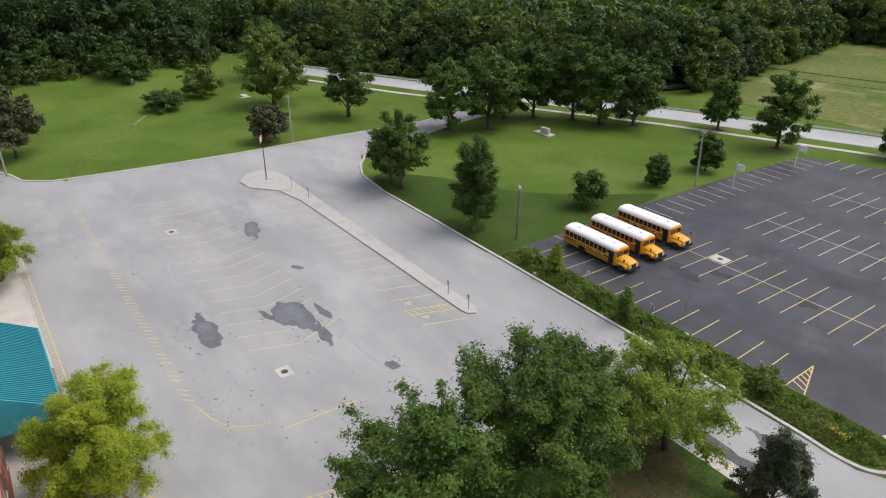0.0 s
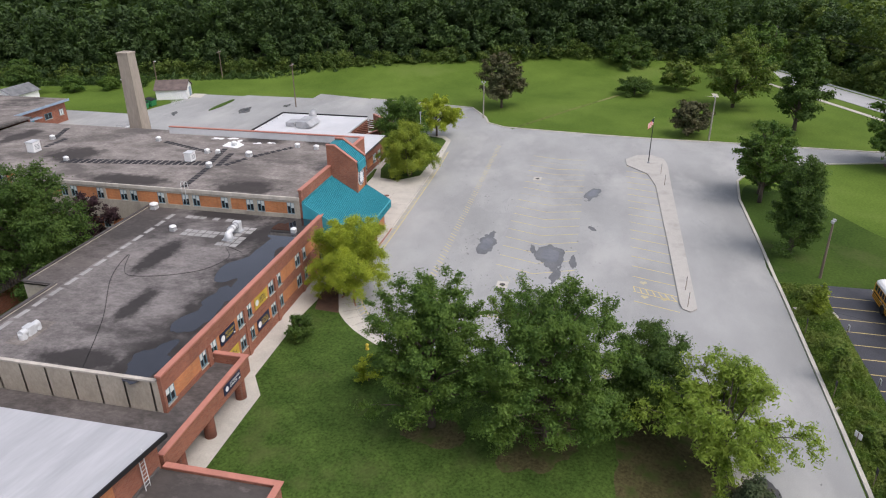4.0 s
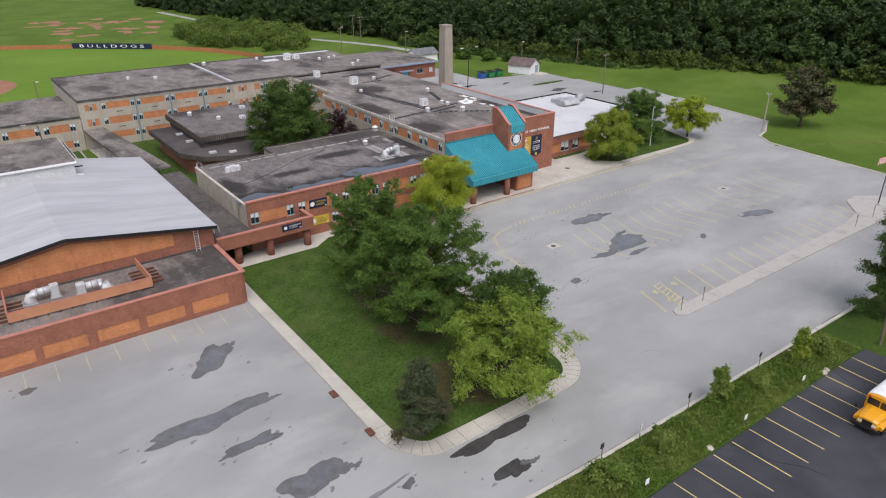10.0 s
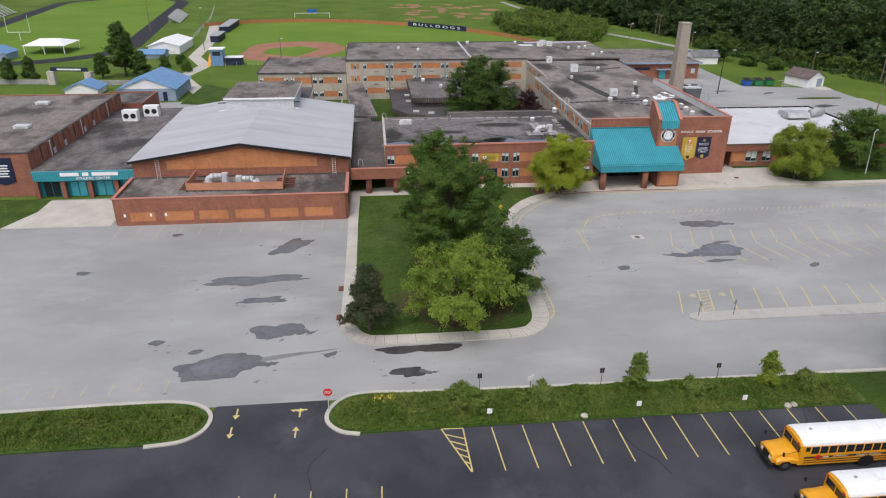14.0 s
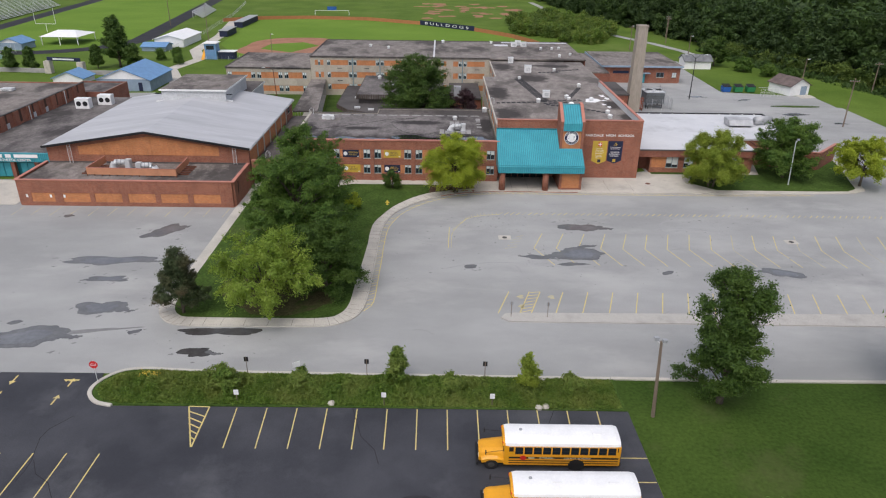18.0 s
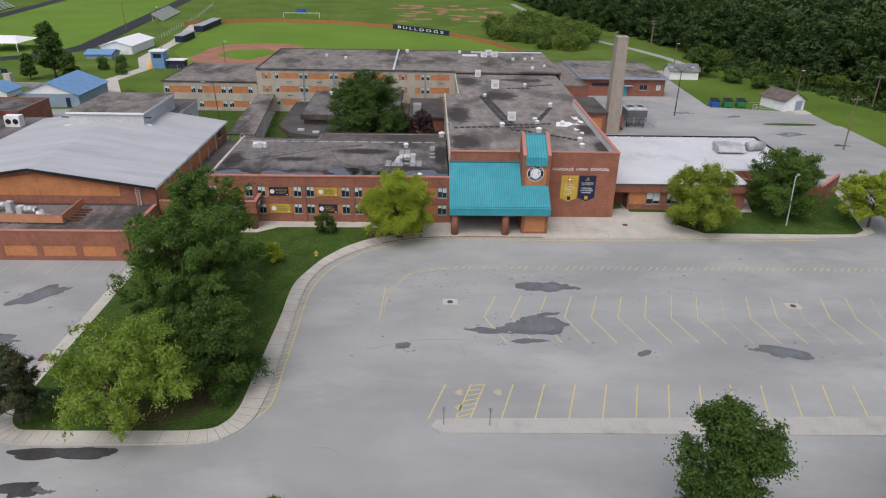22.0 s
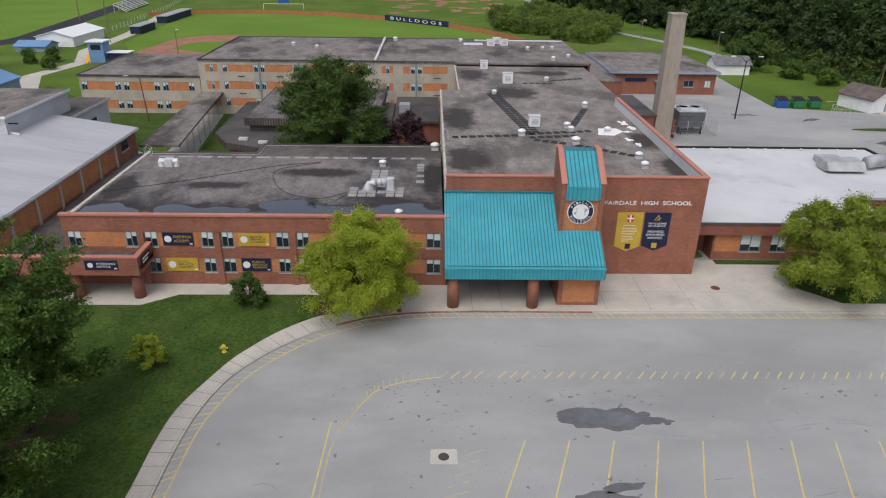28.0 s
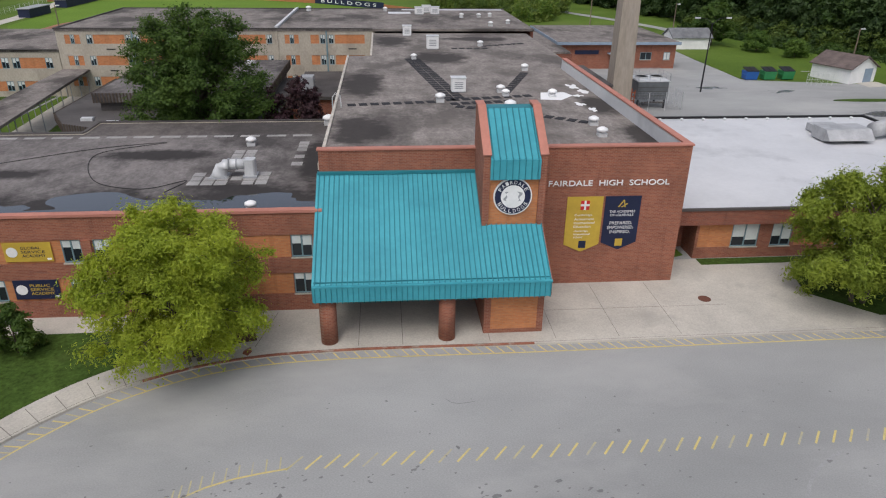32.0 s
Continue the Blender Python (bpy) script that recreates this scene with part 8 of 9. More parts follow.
# ---- more planting ----
tree(36.3, -0.6, 2.9, 1.45, 0.1, 9000, 0.13, L_DARK, 31, "dark upright shrub below the classroom windows", lobes=14, form='round', tuft=0.13, name="shrub", z=0.16)
tree(31.0, -9.7, 2.5, 1.15, 0.1, 7000, 0.12, L_LIME, 32, "small light green shrub on the lawn", lobes=12, form='round', tuft=0.13, name="shrub", z=0.16)
FAR = [(132.3, -69.2, 18.4, 6.8, L_DARK, "tall dark oak on the east lawn"), (151.5, -60, 16.5, 7.4, L_WEED, "large broad tree on the east lawn"), (168.5, -48.6, 7.2, 4.4, L_WEED, "small bright green round tree"),
       (160.8, -37.8, 4.2, 4.0, L_DARK, "low spreading dark bush"), (191, -36.5, 10.4, 6.4, L_DARK, "wide dark tree at the wood's edge"), (141.0, -6.5, 12.2, 5.4, L_RED, "large brownish-green tree by the drive"),
       (124.6, -47.4, 6.8, 3.7, L_RED, "small reddish tree on the east lawn"), (91.6, -55.0, 9.4, 3.2, L_MAPLE, "slender green tree on the south lawn"), (110.7, -80.6, 13.6, 5.4, L_MAPLE, "light green tree by the entrance road"), (107.0, -88, 15.5, 5.6, L_MAPLE, "green tree by the entrance road"),
       (112, -96.5, 16.0, 6.2, L_MAPLE, "green tree beside the road"), (108.6, -102, 15.5, 5.8, L_DARK, "dark green tree beside the road"), (102.2, -107.6, 16.5, 6.2, L_DARK, "dark green tree beside the road"), (96.6, -110, 15, 6.0, L_MAPLE, "green tree beside the road"), (91.4, -114.5, 13, 5.6, L_DARK, "dark green tree beside the road"),
       (65.2, -73.4, 5.4, 2.5, L_MAPLE, "young green tree on the south lawn"), (65.2, -89.0, 5.0, 1.7, L_DARK, "slim young tree on the south lawn"), (65.0, -102, 6.2, 2.3, L_DARK, "dark young tree by the lamp post"), (79.0, -126, 11, 3.4, L_MAPLE, "slender tree by the footpath"), (65.2, -124.6, 13.4, 4.6, L_MAPLE, "open green tree by the footpath"), (49, -136, 8, 3.2, L_DARK, "dark tree by the road"),
       (180, -70, 15, 6, L_MAPLE, "tall grey-green tree by the road"), (-51.5, 102.5, 14, 5.6, L_DARK, "large dark evergreen by the field house"), (-46.5, 101, 7.0, 2.4, L_DARK, "dark evergreen by the field house"), (-78.3, 93, 6.6, 1.9, L_DARK, "upright dark evergreen by the courts"), (-73.7, 94.8, 6.6, 1.9, L_DARK, "upright dark evergreen by the courts"), (-57, 100, 6.6, 2.0, L_DARK, "upright dark evergreen by the stadium gate"),
       (131, 117, 9.0, 4.2, L_DARK, "dark round tree by the white shed"), (137, 108, 4.0, 2.6, L_MAPLE, "green bush at the wood's edge"), (141, 100, 3.6, 2.2, L_MAPLE, "green bush at the wood's edge"), (145, 94, 3.4, 2.2, L_DARK, "green bush at the wood's edge"), (-44, 115, 3.6, 1.2, L_MAPLE, "young tree by the field house"), (-40, 118, 3.4, 1.2, L_MAPLE, "young tree by the field house"), (-36, 108, 3.0, 1.1, L_MAPLE, "young tree by the field house")]
for k, (x, y, h, r, mt, lb_) in enumerate(FAR):
    tree(x, y, h, r, h * (0.09 if h > 5 else 0.05), int((7500 + 700 * r * h / 4) * (1.7 if 'evergreen' in lb_ else 1)), 0.34 if h > 6 else 0.25, mt, 100 + k, lb_, z=0.0, lobes=26, per=7, knots=5, rough=0.16, tuft=0.05 * r + 0.16, form='cone' if 'cedar' in lb_ or 'evergreen' in lb_ or 'oak' in lb_ else 'round')
    if y < -70 and h > 8:
        tagged(part("mulch_ring", [prism(blot(x, y, 1.3, 1.3, k, 20, 0.15), -0.1, 0.03)], M_SOIL), "ring of mulch round a tree foot", "mulch", kind="structure")


def thicket(name, ring_pts, count, size, hmax, label, material, seed, z=0.1):
    """Weeds and brush within a ring, thicker in patches."""
    rng = np.random.default_rng(seed)
    ring = np.array(ring_pts, float)
    nxt = np.roll(ring, -1, 0)
    lo, hi = ring.min(0), ring.max(0)
    pts = np.empty((0, 2))
    while len(pts) < count:
        p = lo + (hi - lo) * rng.random((count, 2))
        cross = (ring[None, :, 1] > p[:, None, 1]) != (nxt[None, :, 1] > p[:, None, 1])
        xi = ring[None, :, 0] + (p[:, None, 1] - ring[None, :, 1]) / (nxt - ring)[None, :, 1] * (nxt - ring)[None, :, 0]
        pts = np.concatenate([pts, p[(cross & (p[:, None, 0] < xi)).sum(1) % 2 == 1]])
    pts = pts[:count]
    way = nxt - ring
    rel = pts[:, None] - ring[None]
    f = np.clip((rel * way).sum(2) / (way ** 2).sum(1), 0, 1)
    edge = np.sqrt(((rel - f[..., None] * way) ** 2).sum(2)).min(1)
    hs = np.array([max(0.1, 0.42 + 0.75 * noise.noise((x * 0.4, y * 0.55, seed)) + 0.45 * noise.noise((x * 1.5, y * 1.5, seed))) for x, y in pts])
    hs = hmax * hs * rng.random(count) ** 0.6 * np.clip(0.15 + edge / (0.9 * hmax + 0.3), 0, 1)
    pts = np.column_stack([pts, z + np.maximum(hs, 0.03)])
    q = leaves(rng, pts, np.full(len(pts), 0.12), count, size, 2.8, 0.2, -0.9, corners=3)
    return tagged(leaf_object(name, q, material, corners=3), label, "weeds", kind="stuff")


thicket("weeds", [(59.8, -51.8), (40, -51.5), (28, -51.3), (20, -51.1), (16.6, -50.9), (14.6, -51.5), (13.5, -52.8), (13.5, -54.0), (14.4, -55.1), (15.9, -55.6), (59.9, -55.9)], 110000, 0.10, 1.25, "tall green weeds on the planted strip", L_WEED, 51)
thicket("weeds_west", [(-45, -51.3), (-4, -50.7), (0.2, -51.0), (1.9, -51.9), (2.5, -53.0), (2.2, -54.2), (0.9, -55.1), (-1.6, -55.4), (-45, -55.45)], 70000, 0.10, 1.2, "tall green weeds on the planted strip", L_WEED, 52)
for k, (x, y, h, r, mt) in enumerate(((40.3, -52.5, 3.9, 1.1, L_WEED), (51.9, -53.6, 4.1, 1.15, L_LIMED), (24.8, -53.6, 2.2, 1.5, L_WEED), (31.5, -53.2, 1.6, 1.0, L_WEED), (56, -53.6, 1.7, 1.2, L_WEED), (45.2, -53.5, 1.5, 1.0, L_WEED))):
    tree(x, y, h, r, 0.25, 6000, 0.15, mt, 60 + k, "small light green sapling among the weeds" if h > 3 else "low green bush among the weeds", lobes=14, form="cone" if h > 3 else "round", name="sapling" if h > 3 else "bush")
for k, (x, y) in enumerate(((34.9, -51.9), (53.5, -52.0), (34.6, -55.5), (53.3, -55.7), (35.7, -51.7), (52.7, -55.8))):
    tagged(part("rock", [lathe(x, y, [(0.0, 0.34), (0.18, 0.38), (0.3, 0.22), (0.33, 0.05)], 7)], M_STONE), "pale stone block among the weeds", "rock", "stones in the strip")
yf = np.random.default_rng(9)
tagged(leaf_object("wildflowers", leaves(yf, np.stack([16.8 + 1.8 * yf.random(60), -52.8 + 0.7 * yf.random(60), 0.75 + 0.35 * yf.random(60)], 1), np.full(60, 0.1), 170, 0.08, 1.2), M_HYDRANT), "yellow wildflowers among the weeds", "flowers", kind="stuff")
sr = np.random.default_rng(53)
SCRUB = np.array([(75, 222), (74, 188), (83, 174), (95, 156), (109, 166), (118, 200), (108, 232), (94, 246)], float)
low_trees = []
while len(low_trees) < 150:
    p = SCRUB.min(0) + (SCRUB.max(0) - SCRUB.min(0)) * sr.random(2)
    a_, b_ = SCRUB, np.roll(SCRUB, -1, 0)
    if all((b_[:, 0] - a_[:, 0]) * (p[1] - a_[:, 1]) - (b_[:, 1] - a_[:, 1]) * (p[0] - a_[:, 0]) > 0):
        h = 3.2 + 3.4 * sr.random()
        low_trees.append((p[0], p[1], h, 1.3 + 0.34 * h))
for mt, word in ((L_WEED, "light green"), (L_FORESTL, "mid-green")):
    wood("scrub", low_trees[:90] if mt is L_WEED else low_trees[90:], 520, 0.42, word + " young trees and scrub beyond the outfield", mt)
thicket("wood_edge_brush", [(141, 150), (147, 126), (155, 100), (163, 76), (170, 55), (182, 26), (190, -6), (195, -20), (199, -30), (204, -40), (208, -50), (201, -44), (196, -36), (191, -26), (186, -14), (183, -3), (175, 26.1), (164, 54), (155, 76), (148, 98), (141, 126), (136, 148)], 40000, 0.55, 2.4, "low brush along the edge of the wood", L_FOREST, 54, 0.0)

# ---- back yard ----
for k, (x, y, mt, lb_) in enumerate(((119.9, 77.6, M_BLUEB, "blue steel dumpster with a black lid"), (123.1, 77.6, M_GREENB, "green steel dumpster with a black lid"), (126.4, 77.7, M_GREENB, "green steel dumpster with a black lid"))):
    d = thing("dumpster", (x, y, 0), lb_, "dumpster", "dumpsters")
    part("bin", [([(x + sx * w, y + sy * dd, z) for z, w, dd in ((0.15, 0.98, 0.8), (1.5, 1.06, 1.0)) for sx, sy in ((-1, -1), (1, -1), (1, 1), (-1, 1))], [(3, 2, 1, 0), (0, 1, 5, 4), (1, 2, 6, 5), (2, 3, 7, 6), (3, 0, 4, 7), (4, 5, 6, 7)])], mt, d)
    for s in (-1, 1):
        part("lid", [([(x + s * 0.54 + a * 0.5, yy, z) for a in (-1, 1) for yy, z in ((y - 1.02, 1.5), (y + 1.02, 1.95), (y + 1.02, 2.02), (y - 1.02, 1.57))], [(0, 1, 2, 3), (7, 6, 5, 4), (0, 3, 7, 4), (3, 2, 6, 7), (2, 1, 5, 6), (1, 0, 4, 5)])], M_BLACK, d)
        part("pocket", [box(x + s * 1.06 - 0.1, y - 0.7, 0.8, x + s * 1.06 + 0.1, y + 0.7, 1.0)], mt, d)
    for sx in (-0.9, 0.9):
        part("wheel", [tube([(x + sx, y - 0.7, 0.1), (x + sx, y - 0.6, 0.1)], [0.1, 0.1], 8)], M_BLACK, d)


def gable_house(name, x0, y0, x1, y1, zw, zr, wall_m, roof_m, label, ridge='y', gable_m=None, door=None, over=0.4):
    h = thing(name, (x0, y0, 0), label, "building")
    walls(h, x0, y0, x1, y1, 0, zw, wall_m, 0.2)
    gm = gable_m or wall_m
    if ridge == 'y':
        xm = (x0 + x1) / 2
        for yy in (y0, y1 - 0.2):
            part("gable", [([(x0, yy, zw), (x1, yy, zw), (xm, yy, zr - 0.1), (x0, yy + 0.2, zw), (x1, yy + 0.2, zw), (xm, yy + 0.2, zr - 0.1)], [(0, 1, 2), (5, 4, 3), (0, 2, 5, 3), (1, 4, 5, 2)])], gm, h)
        k = (zr - zw) / (xm - x0)
        for xa in (x0 - over, x1 + over):
            za = zw - over * k
            v = [(xa, y0 - over, za), (xm, y0 - over, zr), (xm, y1 + over, zr), (xa, y1 + over, za)]
            part("roof", [(v + [(a, b_, c - 0.15) for a, b_, c in v], [(0, 1, 2, 3), (7, 6, 5, 4), (0, 4, 5, 1), (2, 6, 7, 3), (3, 7, 4, 0)])], roof_m, h)
    else:
        ym = (y0 + y1) / 2
        for xx in (x0, x1 - 0.2):
            part("gable", [([(xx, y0, zw), (xx, y1, zw), (xx, ym, zr - 0.1), (xx + 0.2, y0, zw), (xx + 0.2, y1, zw), (xx + 0.2, ym, zr - 0.1)], [(0, 1, 2), (5, 4, 3), (0, 2, 5, 3), (1, 4, 5, 2)])], gm, h)
        k = (zr - zw) / (ym - y0)
        for ya in (y0 - over, y1 + over):
            za = zw - over * k
            v = [(x0 - over, ya, za), (x0 - over, ym, zr), (x1 + over, ym, zr), (x1 + over, ya, za)]
            part("roof", [(v + [(a, b_, c - 0.15) for a, b_, c in v], [(0, 1, 2, 3), (7, 6, 5, 4), (0, 4, 5, 1), (2, 6, 7, 3), (3, 7, 4, 0)])], roof_m, h)
    if door:
        part("door", [box(door[0], y0 - 0.05, 0.05, door[1], y0, door[2])], door[3], h)
    return h


M_SHINGLE = plain("brown_shingle", (0.13, 0.10, 0.09), 0.9, vary=0.25)
M_SHINGLEG = plain("grey_shingle", (0.16, 0.165, 0.17), 0.9, vary=0.25)
gable_house("storage_shed", 134.9, 73.2, 141.3, 80.6, 2.7, 4.4, M_WHITE, M_SHINGLE, "white storage shed with a brown shingle roof", 'y', door=(138.4, 140.4, 2.3, M_BLUEW)).rotation_euler[2] = radians(20)
gable_house("white_shed", 119.5, 110.6, 127.8, 116, 2.7, 4.2, M_WHITE, M_SHINGLEG, "white shed with a grey shingle roof", 'x')
slab("shed_apron", [(137, 70.6), (143, 71.8), (142, 75), (137, 74.8)], -0.1, 0.02, M_CONC, "concrete apron before the shed", category="pavement")
gc = thing("cart_cage", (129.8, 73, 0), "galvanised mesh cage beside the shed", "cage")
for k in range(6):
    part("post", [tube([(127.0 + 0.9 * k, 72.4, 0), (127.0 + 0.9 * k, 72.4, 1.9)], [0.03, 0.03], 6)], M_GALV, gc)
    part("slat", [bar((127.0 + 0.9 * k, 72.4, 0.1), (127.9 + 0.9 * k, 72.4, 1.9), 0.02, 0.02), bar((127.0 + 0.9 * k, 72.4, 1.9), (127.9 + 0.9 * k, 72.4, 0.1), 0.02, 0.02)], M_GALV, gc)
part("rail", [bar((127, 72.4, 1.9), (132.3, 72.4, 1.9), 0.05, 0.05), bar((127, 72.4, 1.0), (132.3, 72.4, 1.0), 0.04, 0.04), bar((127, 74.6, 1.9), (132.3, 74.6, 1.9), 0.05, 0.05)], M_GALV, gc)
slab("grass_island", smooth_ring([(125.2, 61.0), (130, 60.3), (135.8, 60.6), (136, 61.4), (130, 61.9), (125.4, 61.5)], 4), -0.1, 0.12, M_GRASS, "narrow grass island in the back yard", category="traffic island")
slab("yard_lawn", [(118.6, 77.8), (131.5, 84), (132, 90), (130, 112), (119.6, 112.8), (119.0, 98)], -0.2, 0.05, M_FIELD, "mown grass between the sheds", category="lawn")
dl = thing("lamp_post", (107.0, 68.0, 0), "tall dark lamp post with two curved arms", "lamp post", "yard lamp posts")
part("pole", [tube([(107.0, 68.0, 0), (106.7, 67.2, 10.4)], [0.13, 0.08], 10)], M_BLACK, dl)
for s in (-1, 1):
    part("arm", [tube([(106.7, 67.2, 10.2), (106.7 + s * 1.0, 67.2, 11.1), (106.7 + s * 2.2, 67.2, 11.2)], [0.05, 0.045, 0.04], 6)], M_BLACK, dl)
    part("lamp_head", [box(106.7 + s * 2.0, 67.05, 11.08, 106.7 + s * 2.8, 67.35, 11.26, 0.05)], M_GALV, dl)


def utility_pole(x, y, h, label="wooden utility pole with a crossarm", arm=True, z=0.0, lamp=False):
    p = thing("utility_pole", (x, y, z), label, "utility pole", "utility poles")
    part("pole", [tube([(x, y, z - 0.5), (x, y, z + h)], [0.16, 0.1], 8)], M_WOOD, p)
    if arm:
        part("crossarm", [box(x - 1.1, y - 0.06, z + h - 0.7, x + 1.1, y + 0.06, z + h - 0.55)], M_WOOD, p)
        for s in (-0.95, -0.4, 0.4, 0.95):
            part("insulator", [lathe(x + s, y, [(z + h - 0.55, 0.06), (z + h - 0.38, 0.05)], 6)], M_GREY, p)
    if lamp:
        part("lamp_head", [box(x + 0.2, y - 0.15, z + h - 0.3, x + 0.9, y + 0.15, z + h - 0.1)], M_GALV, p)
    return p


for x, y, h, a, l_ in ((132.3, 42.3, 10.5, True, False), (112, 148, 8.5, True, True), (130.5, 166, 9.5, True, False), (126, 127, 8.0, False, True), (145.5, 88.5, 7.2, False, True), (158, 76, 8, True, False), (191, 47, 7, False, False), (212, 1.0, 8, False, False), (170.5, 85, 8, True, False), (134, 178, 9, True, False)):
    utility_pole(x, y, h, arm=a, z=rise(x, y) if x > 150 else 0.0, lamp=l_)
LINE = [(330, -38), (268, -58), (214, -80.5), (152, -111), (88, -140), (18, -164), (-60, -190)]
for x, y in LINE[1:6]:
    utility_pole(x, y, 11.5, "tall wooden utility pole beside the road")
pw = thing("power_lines", (152, -111, 10), "sagging dark power cables along the road", "cables")
for o, zc in ((-0.9, 11.0), (0.9, 11.0), (0, 9.6)):
    for (x0, y0), (x1, y1) in zip(LINE, LINE[1:]):
        part("cable", [tube([(x0 + (x1 - x0) * f + o, y0 + (y1 - y0) * f, zc - 3.6 * f * (1 - f)) for f in np.linspace(0, 1, 9)], [0.035] * 9, 5)], M_BLACK, pw)
gr_ = thing("guard_rail", (147, -104, 0), "galvanised guard rail beyond the road", "guard rail")
for (x0, y0), (x1, y1) in zip(HWY[5:11], HWY[6:11]):
    part("rail", [bar((x0 - 2.2, y0 - 5.0, 0.6), (x1 - 2.2, y1 - 5.0, 0.6), 0.08, 0.32)], M_GALV, gr_)
mon = thing("stone_monument", (96.9, -94.6, 0), "pale stone school monument with planting", "monument")
part("slab", [box(95.8, -94.9, 0, 98.0, -94.2, 1.4, 0.06)], M_STONE, mon)
part("base", [box(95.2, -95.7, -0.1, 99.6, -93.7, 0.25, 0.2)], M_STONE, mon)
slab("footpath", [(122.3, -11.6), (123.0, -11.0), (142, -22.2), (160, -33.6), (159.6, -34.2), (141.6, -22.9)], -0.2, 0.012, M_MEADOW, "worn footpath across the lawn", category="path")
slab("pad", [(163, -54), (167.5, -53), (166, -58.5), (162, -58.5)], -0.2, 0.02, M_CONC, "cracked concrete pad in the grass", category="pavement")
slab("courtyard_lawn", [(18.8, 35), (32.5, 28), (53.2, 28), (53.2, 67.8), (15.6, 67.8)], -0.1, 0.03, M_GRASS, "shaded courtyard lawn", category="lawn")
slab("yard_asphalt", [(-64, 58), (-30, 58), (-19, 34.2), (10, 34.2), (10.5, 77), (-14, 77), (-14, 70), (-64, 64)], -0.2, 0.012, M_ASPH, "grey asphalt service yard", category="yard")
slab("service_lane", strip_ring([(-14, 68), (-22, 70), (-36, 100), (-33, 118), (-40, 135), (-42, 170), (-52, 230)], 4.0), -0.2, 0.016, M_CONC, "pale lane to the playing fields", category="path")
slab("yard_verge", [(-28, 66), (-14.5, 62), (10, 44), (10, 76.5), (-13, 76.5), (-27, 90)], -0.2, 0.02, M_GRASS, "grass by the low wing", category="lawn")

# ---- playing fields ----
def stadium(cx0, cy0, cx1, cy1, r, n=20):
    a0 = math.atan2(cy1 - cy0, cx1 - cx0)
    pts = [(cx1 + r * math.cos(a0 - math.pi / 2 + math.pi * i / n), cy1 + r * math.sin(a0 - math.pi / 2 + math.pi * i / n)) for i in range(n + 1)]
    return pts + [(cx0 + r * math.cos(a0 + math.pi / 2 + math.pi * i / n), cy0 + r * math.sin(a0 + math.pi / 2 + math.pi * i / n)) for i in range(n + 1)]


slab("running_track", stadium(-100.5, 157.5, -122, 322, 36.5), -0.2, 0.02, M_TRACK, "black running track", category="track")
M_TURF = surface("sports_turf", (0.105, 0.185, 0.022), (0.14, 0.225, 0.032), 2, 0.03, rough=0.95, fine=0.15, spec=0.1)
slab("football_field", stadium(-100.5, 157.5, -122, 322, 29), -0.2, 0.035, M_TURF, "bright green football field", category="field")
gp = thing("goal_post", (-112, 176, 0), "white football goal post", "goal post")
part("post", [tube([(-112, 176, 0), (-112, 176, 3.0)], [0.1, 0.1], 8)], M_WHITE, gp)
part("crossbar", [tube([(-116, 176, 3.0), (-108, 176, 3.0)], [0.08, 0.08], 8)], M_WHITE, gp)
for x in (-116, -108):
    part("upright", [tube([(x, 176, 3.0), (x, 176, 9.0)], [0.07, 0.07], 8)], M_WHITE, gp)
FENCE = [(-54, 215), (-45, 223), (-35, 227), (-17.4, 230.5), (10.5, 227), (34.6, 213.5), (58, 194), (66, 184), (72, 175.5), (79, 160), (82, 148)]
M_FENCE = plain("orange_board_fence", (0.36, 0.15, 0.06), 0.8)
of = thing("outfield_fence", (10.5, 227, 0), "orange-brown outfield fence with a navy name panel", "fence")
for k, (p, q) in enumerate(zip(FENCE, FENCE[1:])):
    if k == 5:
        pb = part("name_panel", [bar((*p, 1.0), (*q, 1.0), 0.12, 2.0)], M_NAVY, of, "navy panel with white lettering")
        ang = math.atan2(q[1] - p[1], q[0] - p[0])
        L = math.hypot(q[0] - p[0], q[1] - p[1])
        letters("B U L L D O G S", (p[0] + 0.1 * (q[0] - p[0]) - 0.1, p[1] + 0.1 * (q[1] - p[1]) - 0.1, 0.55), L * 0.8, 1.0, M_WHITE, pb, 0.05, "fence_letters", ang=ang)
    else:
        part("board", [bar((*p, 0.75), (*q, 0.75), 0.12, 1.5)], M_FENCE, of)
slab("outfield", FENCE + [(60, 130), (-20, 118), (-36, 150), (-40, 200)], -0.2, 0.015, M_TURF, "bright mown outfield grass", category="field")
slab("infield", smooth_ring([(-25, 132), (-25.5, 146), (-24.5, 158), (-17, 166.5), (-3, 168), (6, 160), (8, 145), (-8, 124)], 5), -0.2, 0.028, M_DIRT, "red-brown infield dirt", category="field")
slab("infield_grass", [(-19, 140), (-18, 151), (-7, 156.5), (0, 149), (-7, 133)], -0.2, 0.04, M_TURF, "grass square of the baseball diamond", category="field")
for k in range(40):
    r_ = random.Random(300 + k)
    x, y = r_.uniform(34, 86), r_.uniform(240, 315)
    tagged(part("bare_patch", [prism(blot(x, y, r_.uniform(1.8, 4.4), r_.uniform(1.6, 4.0), k, 24, 0.5), -0.2, 0.012 + 0.0004 * k)], M_DIRT), "bare red dirt patch in the grass", "dirt patch", kind="structure")
gable_house("field_house", -43, 69.5, -29.6, 84.5, 3.0, 5.6, M_BLUEW, M_BLUE, "blue-roofed field house with a white gable", 'y', M_WHITE, (-32.6, -31.6, 2.2, M_NAVY))
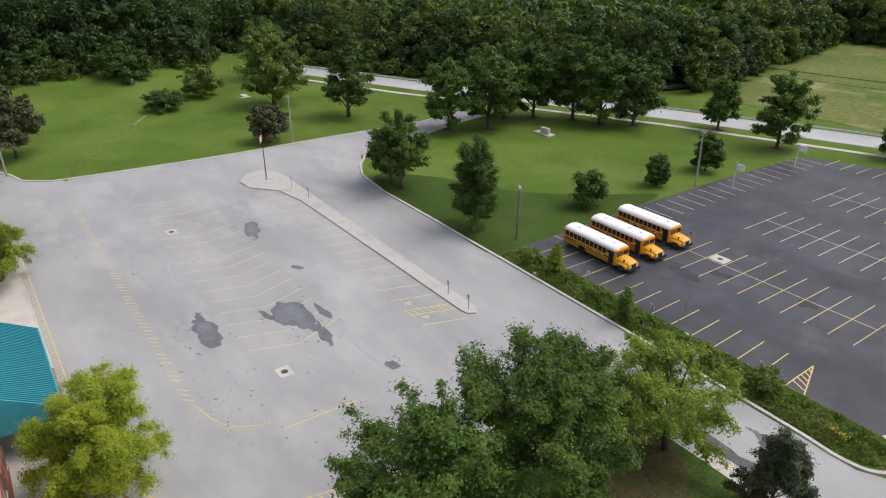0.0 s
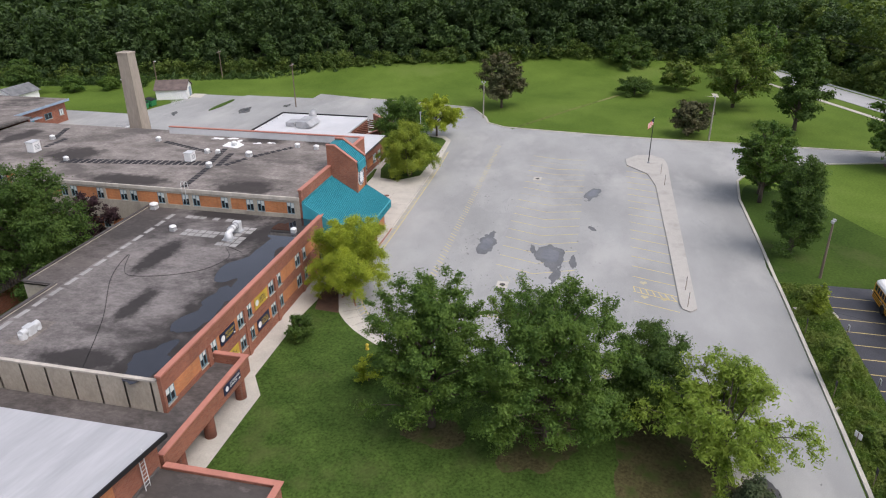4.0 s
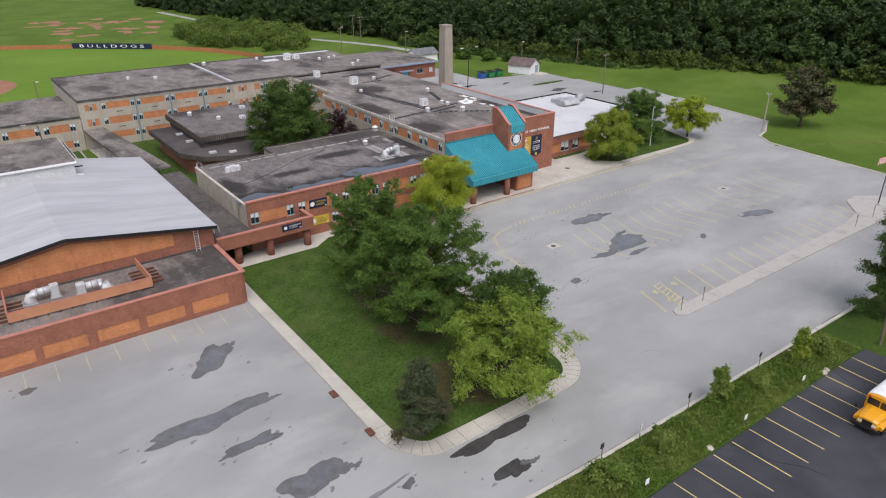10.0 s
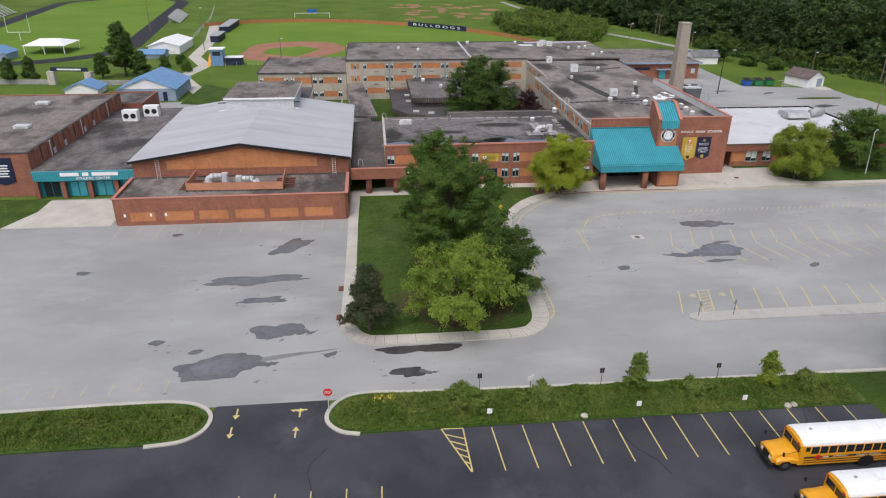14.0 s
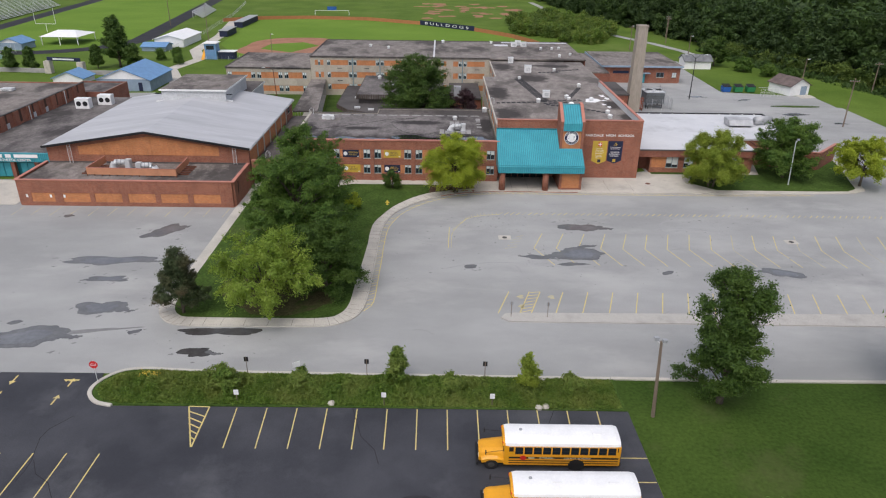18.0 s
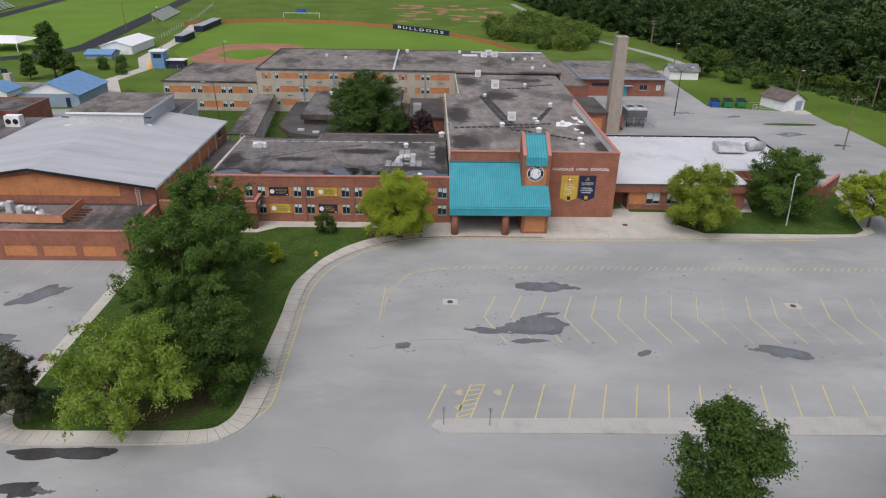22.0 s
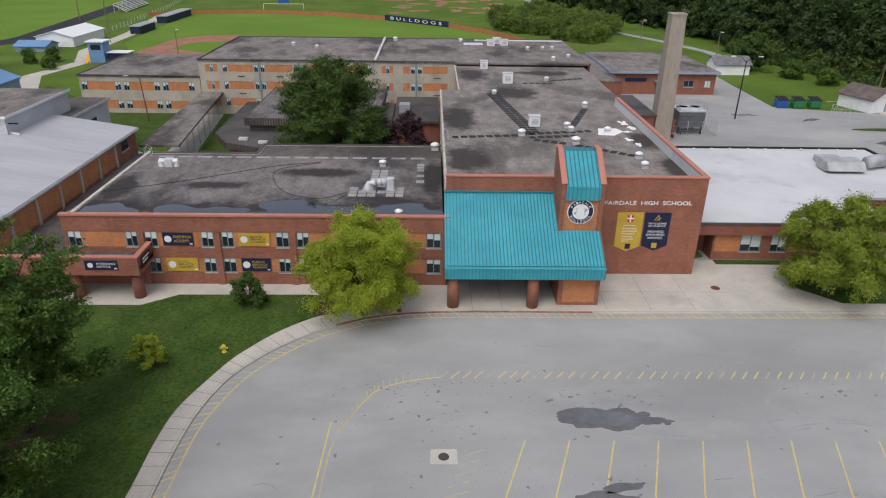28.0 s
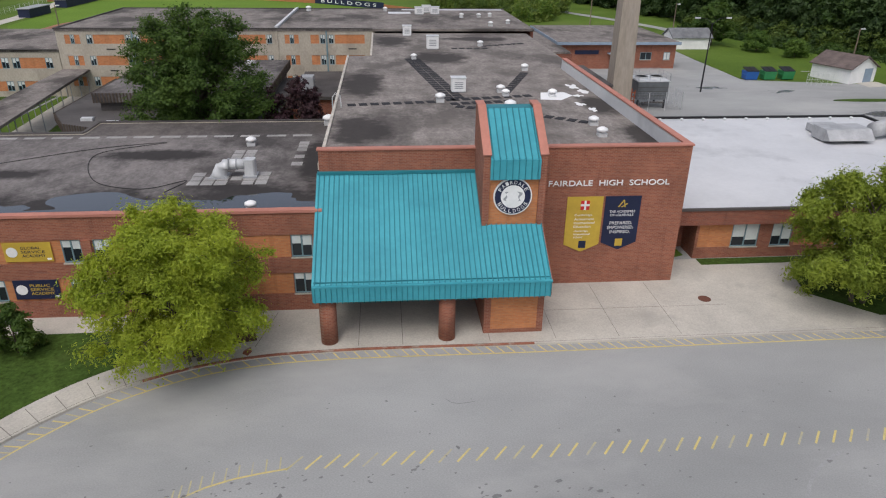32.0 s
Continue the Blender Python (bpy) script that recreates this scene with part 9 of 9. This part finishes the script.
gable_house("ticket_house", -58.5, 77.5, -50.6, 84, 1.6, 3.2, M_WHITE, M_BLUE, "small blue-roofed ticket house", 'y')
gable_house("equipment_shed", -56, 141, -46, 160, 2.8, 4.2, M_WHITE, M_WHITE, "long white equipment shed", 'y')
gable_house("blue_shed", -57, 132, -49, 138.5, 1.6, 2.6, M_BLUEW, M_BLUE, "low shed with a blue roof", 'x')
gable_house("concession_stand", -104, 130, -96, 138, 2.4, 4.0, M_BLUEW, M_BLUE, "small blue-roofed concession stand", 'y', M_WHITE)
pv = thing("pavilion", (-90, 149, 0), "open picnic pavilion with a white roof", "pavilion")
part("roof", [([(-96.5, 142, 2.8), (-83, 142, 2.8), (-83, 156, 2.8), (-96.5, 156, 2.8), (-93, 149, 4.4), (-87, 149, 4.4)], [(0, 1, 5, 4), (1, 2, 5), (2, 3, 4, 5), (3, 0, 4), (3, 2, 1, 0)])], M_WHITE, pv)
for x in (-96, -89.8, -83.5):
    for y in (142.5, 155.5):
        part("post", [box(x - 0.1, y - 0.1, 0, x + 0.1, y + 0.1, 2.85)], M_WHITE, pv)
pt = thing("press_tower", (-29, 119, 0), "tall narrow blue scorer's tower with a white roof", "tower")
walls(pt, -31, 117.6, -27.4, 121.4, 0, 4.8, M_BLUE, 0.2)
part("roof", [box(-31.4, 117.2, 4.8, -27, 121.8, 5.05)], M_WHITE, pt)
part("window", [box(-30.4, 117.56, 3.0, -28.0, 117.62, 4.2)], M_GLASS, pt)
part("stair", [bar((-31.6, 116.4, 0.0), (-31.6, 121, 3.0), 0.9, 0.15)], M_BUS, pt)
for x0, y0, x1, y1, lb_ in ((-41.5, 168, -38.5, 181, "grey dugout beside the diamond"), (-26.8, 118.5, -22, 121.5, "low stand with a white roof"), (-43.5, 196, -40, 222, "dark batting cage by the outfield")):
    d = thing("dugout", (x0, y0, 0), lb_, "dugout")
    walls(d, x0, y0, x1, y1, 0, 2.2, M_NAVY, 0.2)
    part("roof", [box(x0 - 0.3, y0 - 0.3, 2.2, x1 + 0.3, y1 + 0.3, 2.4)], M_WHITE if "white" in lb_ else M_GREY, d)


def bleachers(x, y, n, L, ang, label, rise_=0.42, run=0.75):
    b_ = thing("bleachers", (x, y, 0), label, "bleachers")
    c, s = math.cos(ang), math.sin(ang)
    for k in range(n):
        ox, oy = -s * run * k, c * run * k
        part("bench", [bar((x + ox, y + oy, 0.5 + rise_ * k), (x + ox + c * L, y + oy + s * L, 0.5 + rise_ * k), 0.5, 0.1)], M_GALV, b_)
    for k in range(7):
        f = k / 6
        part("frame", [bar((x + c * L * f, y + s * L * f, 0.2), (x + c * L * f - s * run * (n - 1), y + s * L * f + c * run * (n - 1), 0.3 + rise_ * (n - 1)), 0.08, 0.3),
                       bar((x + c * L * f - s * run * (n - 1), y + s * L * f + c * run * (n - 1), 0), (x + c * L * f - s * run * (n - 1), y + s * L * f + c * run * (n - 1) + 0.01, 0.3 + rise_ * (n - 1)), 0.1, 0.1)], M_GALV, b_)


bleachers(-67, 228, 7, 34, radians(97), "aluminium bleachers beside the track")
bleachers(-146, 185, 18, 90, radians(97), "tall home bleachers beyond the track")
gt = thing("stadium_gate", (-62, 91, 0), "stone gate with a dark sign over the stadium path", "gate")
for x, y in ((-67, 92), (-57, 90.5)):
    part("pillar", [box(x - 0.9, y - 0.9, 0, x + 0.9, y + 0.9, 3.4, 0.1)], M_STONE, gt)
part("sign", [bar((-67, 92, 4.0), (-57, 90.5, 4.0), 0.2, 1.0)], M_NAVY, gt)
part("lettering", [bar((-65.2, 91.6, 4.0), (-58.8, 90.65, 4.0), 0.1, 0.4)], M_WHITE, gt)
for p, q in (((-90, 94), (-68, 92.2)), ((-56, 90.3), (-46, 90))):
    part("wall", [bar((*p, 0.6), (*q, 0.6), 0.5, 1.2)], M_CONCD, gt)
M_COURT = plain("tennis_court", (0.10, 0.19, 0.15), 0.8)
slab("tennis_court", [(-125, 78), (-89, 88), (-96, 126), (-130, 118)], -0.2, 0.02, M_COURT, "green tennis courts", category="court")
mesh_fence("court_fence", [(-125, 78), (-89, 88), (-96, 126)], 3.0, "chain-link fence round the tennis courts", 3.0)
mesh_fence("field_fence", [(-33, 114), (-20, 117), (-4, 118), (20, 119)], 1.4, "low chain-link fence by the diamond", 3.0, 4)
mesh_fence("lane_fence", [(-47, 130), (-49, 170), (-56, 240), (-66, 300)], 1.6, "chain-link fence beside the lane", 4.0, 4)
sg = thing("soccer_goal", (-10, 247, 0), "blue football goal frame beyond the fence", "goal")
part("frame", [bar((-18, 247, 2.2), (-1.5, 248, 2.2), 0.15, 0.15), bar((-18, 247, 0), (-18, 247.01, 2.2), 0.15, 0.15), bar((-1.5, 248, 0), (-1.5, 248.01, 2.2), 0.15, 0.15)], M_WHITE, sg)
part("board", [box(-12, 247.6, 2.3, -7.5, 247.8, 4.0)], M_BLUEB, sg)
for x, y, h in ((-40, 150, 14), (-72, 200, 20), (-10, 119, 8), (10, 116, 6)):
    utility_pole(x, y, h, "slim pole beside the playing fields", arm=False, lamp=True)
sl = thing("lamp_post", (4, 62, 0), "brown street lamp beside the covered walk", "lamp post", "yard lamp posts")
part("pole", [tube([(4, 62, 0), (3.6, 62, 7.2), (2.9, 62, 7.7), (1.6, 62, 7.7)], [0.12, 0.08, 0.06, 0.05], 8)], M_RUST, sl)
part("lamp_head", [box(1.0, 61.85, 7.6, 1.8, 62.15, 7.76)], M_GALV, sl)
